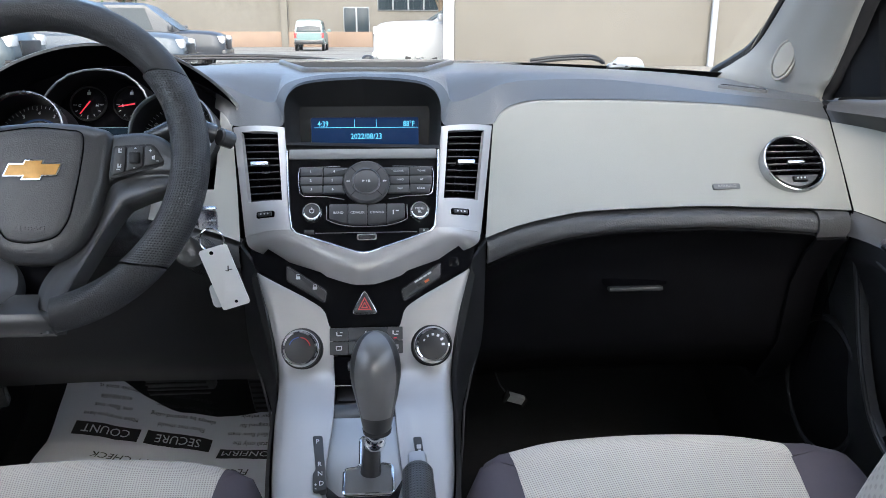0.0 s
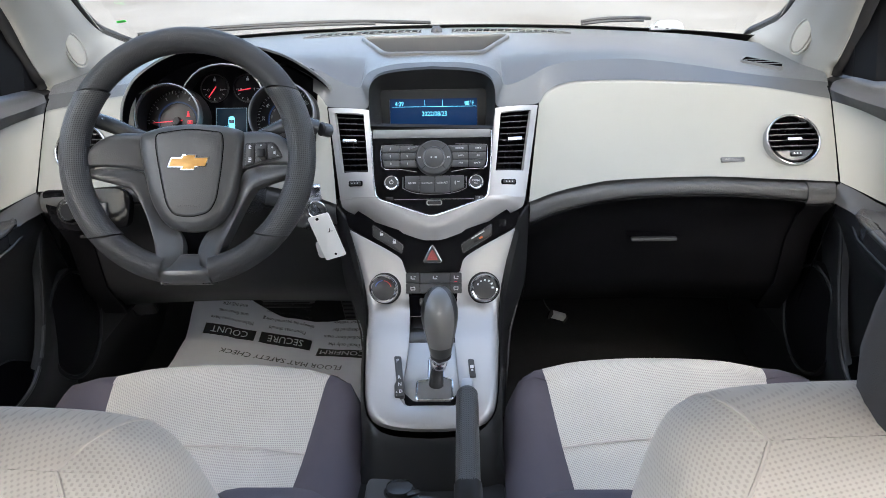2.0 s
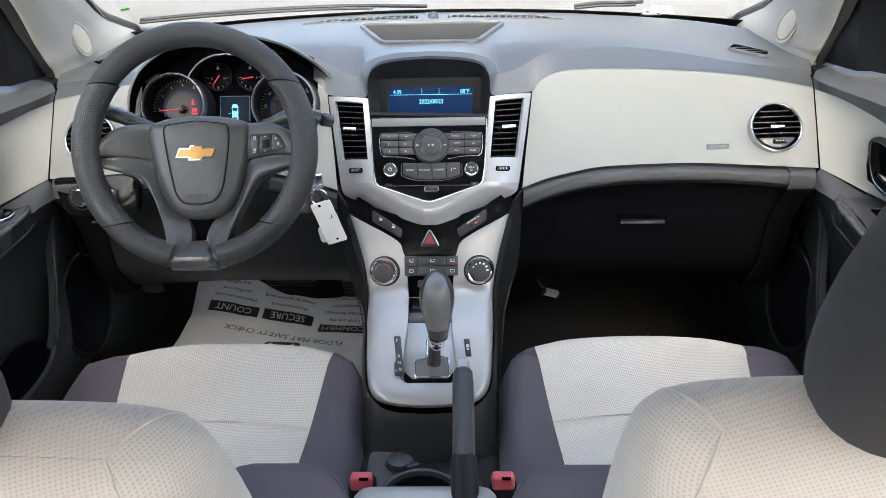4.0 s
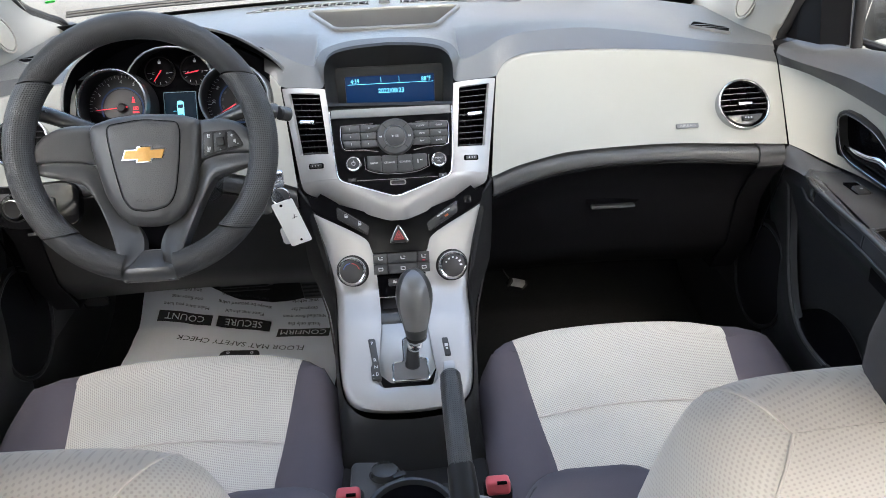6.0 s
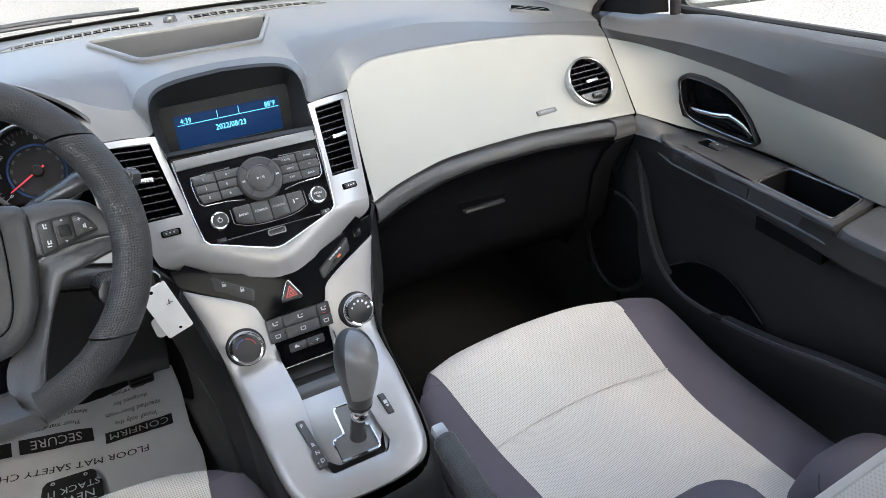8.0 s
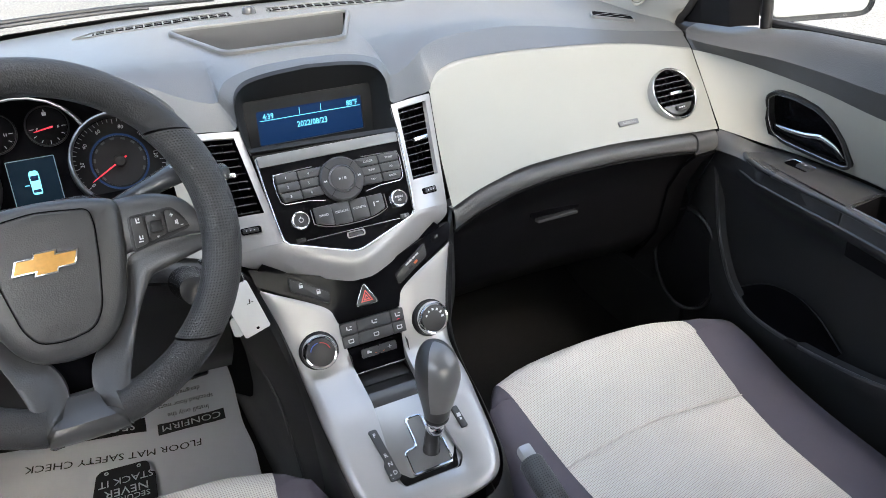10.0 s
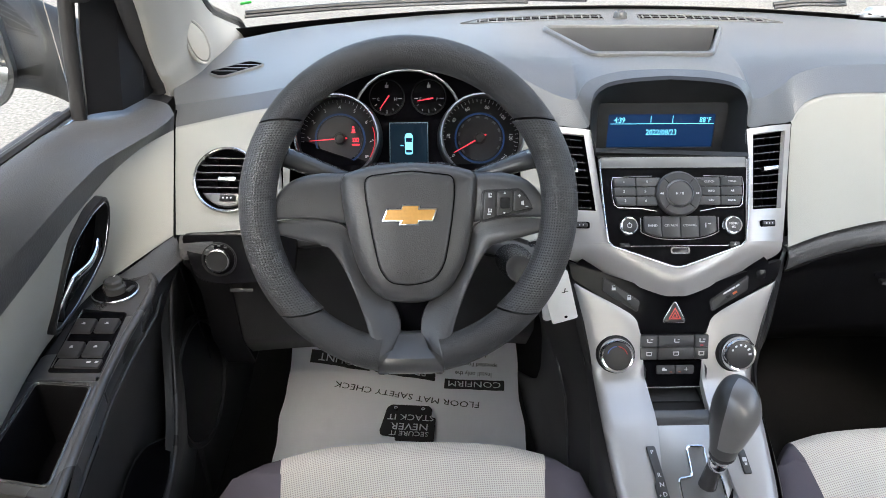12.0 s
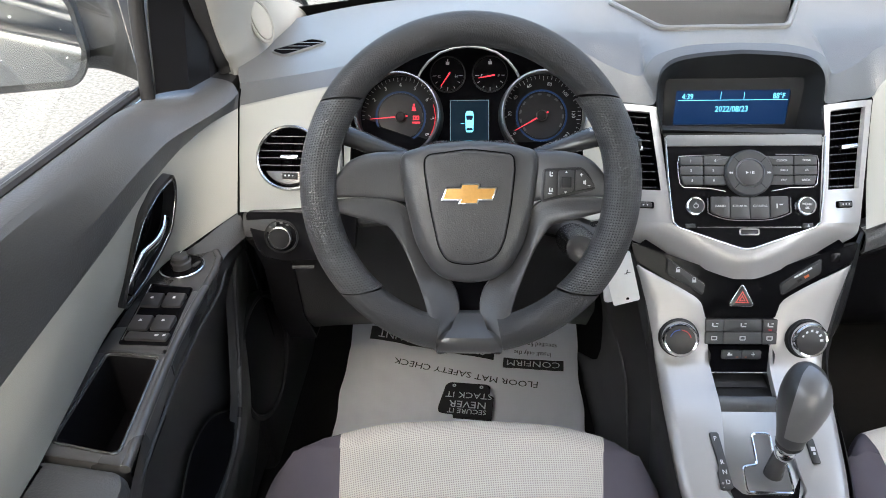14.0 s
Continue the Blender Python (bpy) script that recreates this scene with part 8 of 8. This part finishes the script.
def mirror(s):
    """A door mirror: dark housing, glass towards the driver, a short arm."""
    ob = thing("door_mirror", "dark wing mirror with rain drops on its glass", "wing mirror", "wing mirrors", at=(s * 0.992, 1.1, 0.992) if s < 0 else (1.02, 1.1, 0.982))
    n = V(-s * 0.43, -0.9, 0.04).normalized()
    m = frame_at((0, 0, 0), (0, 0.05, 1), V(0, 0.05, 1).cross(n))
    oc = soft_poly([(-0.11, -0.07), (0.085, -0.078), (0.11, -0.04), (0.105, 0.05), (0.07, 0.085), (-0.07, 0.085), (-0.11, 0.05)], 0.03, 5)
    if s > 0:
        oc = soft_poly([(-x, y) for x, y in [(-0.11, -0.07), (0.085, -0.078), (0.11, -0.04), (0.105, 0.05), (0.07, 0.085), (-0.07, 0.085), (-0.11, 0.05)]], 0.03, 5)
    rows = [[m @ V(x, y, 0.0) for x, y in offset(oc, 0.012)], [m @ V(x, y, 0.012) for x, y in offset(oc, 0.004)], [m @ V(x, y, 0.0) for x, y in oc], [m @ V(x, y, -0.06) for x, y in oc], [m @ V(x * 0.97, y * 0.95, -0.095) for x, y in oc], [m @ V(x * 0.86, y * 0.82, -0.125) for x, y in oc], [m @ V(x * 0.5, y * 0.45, -0.145) for x, y in oc]]
    bm = loft(rows, closed=True)
    bm.verts.ensure_lookup_table()
    bm.faces.new(bm.verts[-len(oc):])
    part("housing", bm, HOUSING, ob, "dark grey mirror housing", angle=50)
    gl = part("mirror_glass", prism(offset(oc, 0.011), 0.003, m, base=-0.002), MIRROR, ob, "mirror glass")
    rnd = random.Random(5)
    bm = bmesh.new()
    for i in range(26):
        x, y = rnd.uniform(-0.085, 0.085), rnd.uniform(-0.055, 0.06)
        r = rnd.uniform(0.0008, 0.0022)
        lathe([(r, 0.003), (r * 0.8, 0.003 + r * 0.6), (r * 0.2, 0.003 + r * 0.8)], shift_in(m, x, y), 10, bm)
    part("rain_drops", bm, GLASS, gl)["kind"] = "stuff"
    arm = [V(-s * 0.04, 0.125, -0.005), V(-s * 0.1, 0.13, -0.022), V(-s * 0.165, 0.105, -0.045), V(-s * 0.215, 0.055, -0.06), V(-s * 0.27, 0.0, -0.064)]
    girth = [r.x for r in spline([V(r, 0, 0) for r in (0.076, 0.068, 0.058, 0.052, 0.05)], 4)]
    part("arm", tube(spline(arm, 4), girth, 18, flat=0.95), HOUSING, ob, "black mirror shell running into its foot")
    return ob


mirror(-1)
mirror(1)

# ---- outside: parking lot, kerb, walls, parked vehicles ----
def concrete(name, a, b, scale, joints=False):
    m = mat(name, a, 0.9, vary=0.12, scale=scale, bump=0.6, bump_scale=60)
    nt = m.node_tree
    bs = nt.nodes["Principled BSDF"]
    tc = nt.nodes.new("ShaderNodeTexCoord")
    n = nt.nodes.new("ShaderNodeTexNoise")
    n.inputs["Scale"].default_value, n.inputs["Detail"].default_value = 0.35, 9
    nt.links.new(tc.outputs["Object"], n.inputs["Vector"])
    sp = nt.nodes.new("ShaderNodeTexNoise")
    sp.inputs["Scale"].default_value, sp.inputs["Detail"].default_value = 55, 4
    nt.links.new(tc.outputs["Object"], sp.inputs["Vector"])
    mx = nt.nodes.new("ShaderNodeMix")
    mx.data_type = "RGBA"
    mr = nt.nodes.new("ShaderNodeMapRange")
    mr.inputs["From Min"].default_value, mr.inputs["From Max"].default_value = 0.45, 0.7
    nt.links.new(n.outputs["Fac"], mr.inputs["Value"])
    nt.links.new(mr.outputs["Result"], mx.inputs[0])
    nt.links.new(bs.inputs["Base Color"].links[0].from_socket, mx.inputs[6])
    mx.inputs[7].default_value = (*b, 1)
    m2 = nt.nodes.new("ShaderNodeMix")
    m2.data_type, m2.blend_type = "RGBA", "MULTIPLY"
    m2.inputs[0].default_value = 1.0
    cr = nt.nodes.new("ShaderNodeMapRange")
    cr.inputs["From Min"].default_value, cr.inputs["From Max"].default_value = 0.35, 0.65
    cr.inputs["To Min"].default_value, cr.inputs["To Max"].default_value = 0.55, 1.2
    nt.links.new(sp.outputs["Fac"], cr.inputs["Value"])
    nt.links.new(mx.outputs[2], m2.inputs[6])
    nt.links.new(cr.outputs["Result"], m2.inputs[7])
    nt.links.new(m2.outputs[2], bs.inputs["Base Color"])
    return m


LOT = concrete("worn_concrete", (0.2, 0.192, 0.175), (0.13, 0.118, 0.1), 3.0)
STUCCO = concrete("tan_stucco", (0.175, 0.161, 0.139), (0.152, 0.139, 0.118), 2.0)
KERB = concrete("kerb_concrete", (0.21, 0.197, 0.174), (0.14, 0.127, 0.108), 2.5)
bm = bmesh.new()
bmesh.ops.create_grid(bm, x_segments=60, y_segments=60, size=600)
ground = part("ground", bm, LOT, smooth=False)
tagged(ground, "pale worn concrete parking lot", "ground", kind="structure")

kerb = thing("kerb_island", "low pale concrete island with a kerb", "kerb", kind="structure", at=(8, 15, 0))
part("slab", prism(soft_poly([(-6.6, -2.3), (6, -2.6), (6, 2.5), (-6.8, 2.5)], 0.5, 5), 0.16, Matrix(), 0.03), KERB, kerb)
part("step", prism(soft_poly([(-6.2, -1.2), (6, -1.3), (6, 2.5), (-6.3, 2.5)], 0.2, 4), 0.34, Matrix(), 0.03, base=0.15), KERB, kerb)


def wall(name, x0, x1, y, h, lbl, thick=0.4):
    w = block((x1 - x0, thick, h), pose((x0 + x1) / 2, y + thick / 2, h / 2), 0.02)
    ob = part(name, w, STUCCO)
    return tagged(ob, lbl, "building", kind="structure")


near = wall("wall_north", 1.45, 16, 16.6, 7.5, "plain tan rendered wall beside the lot")
pipe = mat("grey_pipe", (0.32, 0.33, 0.36), 0.5)
tagged(part("downpipe", tube([(7.05, 16.5, 0.3), (7.05, 16.5, 7.4)], 0.07, 12), pipe), "grey downpipe on the tan wall", "downpipe")
tagged(part("corner_post", block((0.22, 0.22, 7.3), pose(1.33, 16.6, 3.65), 0.02), mat("white_post", (0.62, 0.62, 0.6), 0.5)), "pale post at the corner of the wall", "post")

building = thing("tan_building", "long tan building with pilasters and dark windows", "building", at=(-8, 58, 0))
part("wall", block((60, 1, 10), pose(-6, 0.5, 5), 0.05), STUCCO, building)
band = concrete("base_render", (0.24, 0.17, 0.125), (0.2, 0.14, 0.1), 2)
part("base_course", block((60, 0.3, 1.1), pose(-6, -0.1, 0.55), 0.03), band, building)
for x in (-22, -10, 0.6, 13):
    part("pilaster", block((0.5, 0.5, 10), pose(x, -0.15, 5), 0.03), STUCCO, building)
wglass = mat("window_dark_glass", (0.02, 0.028, 0.034), 0.2, vary=0.2, spec=0.3)
wf = mat("window_frame_grey", (0.2, 0.21, 0.22), 0.45)
for x, z, w, h in ((-3.0, 4.6, 2.6, 1.9), (9.6, 4.2, 4.5, 3.2), (5.8, 1.6, 1.9, 2.5)):
    o = part("window", block((w, 0.16, h), pose(x, -0.02, z), 0.03), wf if x > 0 else mat("louvre_pale", (0.6, 0.58, 0.54), 0.6), building)
    if x > 0:
        nx, nz = (4, 2) if w > 3 else (2, 1)
        for i in range(nx):
            for j in range(nz):
                part("pane", block((w / nx - 0.12, 0.05, h / nz - 0.12), pose(x - w / 2 + w * (i + 0.5) / nx, -0.1, z - h / 2 + h * (j + 0.5) / nz), 0.01), wglass, o)
    else:
        for j in range(8):
            part("louvre", block((w - 0.2, 0.1, 0.06), pose(x, -0.1, z - h / 2 + 0.2 + 0.22 * j), 0.01), mat("louvre_slat", (0.45, 0.43, 0.4), 0.6), o)
part("roof", block((60.4, 1.6, 0.3), pose(-6, 0.5, 10.15), 0.05), wf, building)


def vehicle(name, cx, cy, heading, paint, kind, lbl, length=4.8, width=1.9, height=1.75, bonnet=1.0):
    """A parked vehicle: lofted body, glasshouse, four wheels, lamps, bumpers."""
    ob = thing(name, lbl, kind, at=(cx, cy, 0))
    ob.rotation_euler = (0, 0, radians(heading))
    L, W, H, bn = length / 2, width / 2, height, bonnet
    pickup = kind == "pickup truck"
    sec = [(-L, 0.5, bn - 0.12, 0.86), (-L + 0.12, 0.4, bn, 0.96), (-L * 0.4, 0.36, bn + 0.02, 1.0), (L * 0.35, 0.36, bn + 0.02, 1.0), (L - 0.35, 0.38, bn - 0.02, 0.98), (L - 0.05, 0.45, bn - 0.2, 0.9), (L, 0.5, bn - 0.4, 0.8)]
    rows = []
    for x, z0, z1, w in sec:
        w *= W
        rows.append([V(x, y, z) for y, z in ((-w * 0.95, z0), (-w, z0 + 0.15), (-w, (z0 + z1) / 2), (-w * 0.96, z1 - 0.06), (-w * 0.88, z1), (0, z1 + 0.03), (w * 0.88, z1), (w * 0.96, z1 - 0.06), (w, (z0 + z1) / 2), (w, z0 + 0.15), (w * 0.95, z0))])
    part("body", loft(soften(rows, 3), closed=True, cap=True), paint, ob, angle=40)
    x0, x1 = (-L * 0.15, L * 0.42) if pickup else (-L * 0.96, L * 0.4)
    rows = []
    for z, a, b, w in ((bn - 0.02, x0 - 0.02, x1 + 0.35, 0.9), (bn + (H - bn) * 0.55, x0 + 0.12, x1 - 0.15, 0.84), (H - 0.06, x0 + 0.25, x1 - 0.5, 0.76), (H, x0 + 0.4, x1 - 0.75, 0.6)):
        rows.append([V(a, -W * w, z), V((a + b) / 2, -W * w, z), V(b, -W * w, z), V(b + 0.08, 0, z), V(b, W * w, z), V((a + b) / 2, W * w, z), V(a, W * w, z), V(a - 0.05, 0, z)])
    part("roof", loft(rows, closed=True, cap=True), paint, ob, angle=40)
    for s in (-1, 1):
        for a, b in ((0.06, 0.46), (0.52, 0.9)):
            xa, xb = x0 + (x1 - x0) * a, x0 + (x1 - x0) * b
            q = [V(xa, s * W * 0.895, bn + 0.06), V(xb, s * W * 0.895, bn + 0.06), V(xb - 0.18, s * W * 0.80, H - 0.14), V(xa + 0.05, s * W * 0.80, H - 0.14)]
            part("side_window", solid(loft([[q[0], q[1]], [q[3], q[2]]]), 0.02), wglass, ob)
    for xx, xt, nm in ((x1 + 0.33, x1 - 0.48, "windscreen"), (x0 - 0.04, x0 + 0.24, "rear_window")):
        q = [[V(xx, -W * 0.8, bn + 0.05), V(xx + (0.09 if nm == "windscreen" else -0.06), 0, bn + 0.05), V(xx, W * 0.8, bn + 0.05)], [V(xt, -W * 0.7, H - 0.1), V(xt + (0.09 if nm == "windscreen" else -0.06), 0, H - 0.1), V(xt, W * 0.7, H - 0.1)]]
        part(nm, solid(loft(q), 0.03), wglass, ob)
    rw = 0.40 if pickup else 0.35
    for xw in (-L * 0.6, L * 0.62):
        for s in (-1, 1):
            ty = part("wheel", lathe([(rw * 0.62, 0.08), (rw * 0.95, 0.09), (rw, 0.04), (rw, -0.12), (rw * 0.6, -0.14)], frame_at((xw, s * W * 0.9, rw), (0, 0, 1), (-s, 0, 0)), 28), RUBBER, ob, "black tyre")
            rimm = frame_at((xw, s * W * 0.9, rw), (0, 0, 1), (-s, 0, 0))
            part("rim", lathe([(rw * 0.62, 0.07), (rw * 0.58, 0.05), (rw * 0.2, 0.06), (0.02, 0.07)], rimm, 24), SATIN, ty)
            for k in range(5):
                part("spoke", block((rw * 0.45, 0.07, 0.03), rimm @ pose(0, 0, 0.07, 0, 0, 72 * k) @ pose(rw * 0.36, 0, 0), 0.01), SATIN, ty)
            part("wheel_arch", lathe([(rw * 1.22, 0.02), (rw * 1.18, 0.03), (rw * 1.05, -0.05)], rimm, 28), BLACK, ob)
    for s in (-1, 1):
        part("headlight", block((0.25, 0.36, 0.2), pose(L - 0.12, s * W * 0.72, bn - 0.2), 0.05), mat("lamp_glass", (0.6, 0.6, 0.6), 0.1, coat=0.5), ob)
        part("tail_light", block((0.1, 0.2, 0.34), pose(-L + 0.05, s * W * 0.84, bn - 0.18), 0.04), mat("tail_red", (0.4, 0.03, 0.03), 0.2, coat=0.5), ob)
        part("side_mirror", block((0.12, 0.22, 0.16), pose(x1 + 0.15, s * (W + 0.1), bn + 0.1), 0.04), paint, ob)
    part("grille", block((0.06, W * 1.0, 0.26), pose(L - 0.01, 0, bn - 0.32), 0.03), BLACK, ob)
    part("front_bumper", block((0.2, W * 1.8, 0.22), pose(L - 0.06, 0, 0.5), 0.06), BLACK_TRIM if not pickup else CHROME, ob)
    part("rear_bumper", block((0.2, W * 1.85, 0.24), pose(-L + 0.06, 0, 0.52), 0.06), BLACK_TRIM, ob)
    return ob


def paint(name, c, r=0.25):
    return mat(name, c, r + 0.1, vary=0.04, scale=3, coat=0.25)


vehicle("pickup_truck", 2.65, 19.3, 180, paint("white_paint", (0.36, 0.365, 0.37)), "pickup truck", "white pickup truck parked behind the wall corner", 5.9, 2.03, 1.95, 1.28)
vehicle("parked_car", -6.7, 21.6, 4, paint("black_paint", (0.03, 0.033, 0.04)), "suv", "dark grey parked off-road car", 4.8, 1.9, 1.78, 1.05)
vehicle("parked_car", -6.75, 17.4, 5, paint("slate_paint", (0.06, 0.075, 0.095)), "suv", "slate blue parked family car", 4.9, 1.92, 1.72, 1.0)
vehicle("parked_car", -10.6, 10.6, 8, paint("silver_white_paint", (0.6, 0.61, 0.62)), "car", "pale silver parked car", 4.6, 1.82, 1.5, 0.95)
vehicle("parked_car", -8.6, 13.6, 6, paint("charcoal_paint", (0.05, 0.065, 0.075)), "suv", "slate grey parked off-road car", 5.1, 2.0, 1.9, 1.1)
vehicle("parked_car", -4.45, 47.0, 91, paint("teal_grey_paint", (0.13, 0.2, 0.2)), "suv", "teal grey car with a spare wheel, seen from behind", 4.2, 1.75, 1.75, 1.05)


def tree(cx, cy, h, seed):
    """A tree: tapered trunk, forked limbs, a loose crown of small leaf clumps."""
    rnd = random.Random(seed)
    ob = thing("tree", "leafy green tree by the building", "tree", at=(cx, cy, 0))
    bark = mat("bark", (0.12, 0.09, 0.06), 0.9, vary=0.3, bump=0.6, bump_scale=30)
    bm = tube([(0, 0, 0), (0.05, 0, h * 0.25), (0.0, 0.06, h * 0.5), (0.1, 0, h * 0.8)], [0.2, 0.16, 0.12, 0.05], 10)
    tips = []
    for k in range(9):
        a = rnd.uniform(0, 6.28)
        z = h * rnd.uniform(0.35, 0.6)
        r = h * rnd.uniform(0.18, 0.33)
        end = (r * math.cos(a), r * math.sin(a), z + h * rnd.uniform(0.12, 0.35))
        tube([(0, 0, z), (end[0] * 0.5, end[1] * 0.5, (z + end[2]) / 2 + 0.1), end], [0.07, 0.05, 0.02], 6, bm=bm)
        tips.append(end)
    part("trunk", bm, bark, ob)
    leaf = mat("leaf_green", (0.06, 0.11, 0.035), 0.6, vary=0.35, scale=2)
    verts, faces = [], []
    for k in range(5200):
        t = rnd.choice(tips)
        d = V(rnd.gauss(0, 1), rnd.gauss(0, 1), rnd.gauss(0, 0.7)) * h * 0.085
        c = V(*t) + d
        n = V(rnd.gauss(0, 1), rnd.gauss(0, 1), rnd.gauss(0, 1)).normalized()
        u = n.orthogonal().normalized() * rnd.uniform(0.05, 0.11)
        w = n.cross(u).normalized() * rnd.uniform(0.03, 0.06)
        i = len(verts)
        verts += [c - u, c + w, c + u, c - w]
        faces.append((i, i + 1, i + 2, i + 3))
    me = bpy.data.meshes.new("crown")
    me.from_pydata(verts, [], faces)
    me.materials.append(leaf)
    cr = new("crown", me)
    cr.parent = ob
    cr["kind"] = "stuff"
    return ob


tree(-9.8, 31, 4.8, 3)
tree(3.4, 50, 6.4, 8)
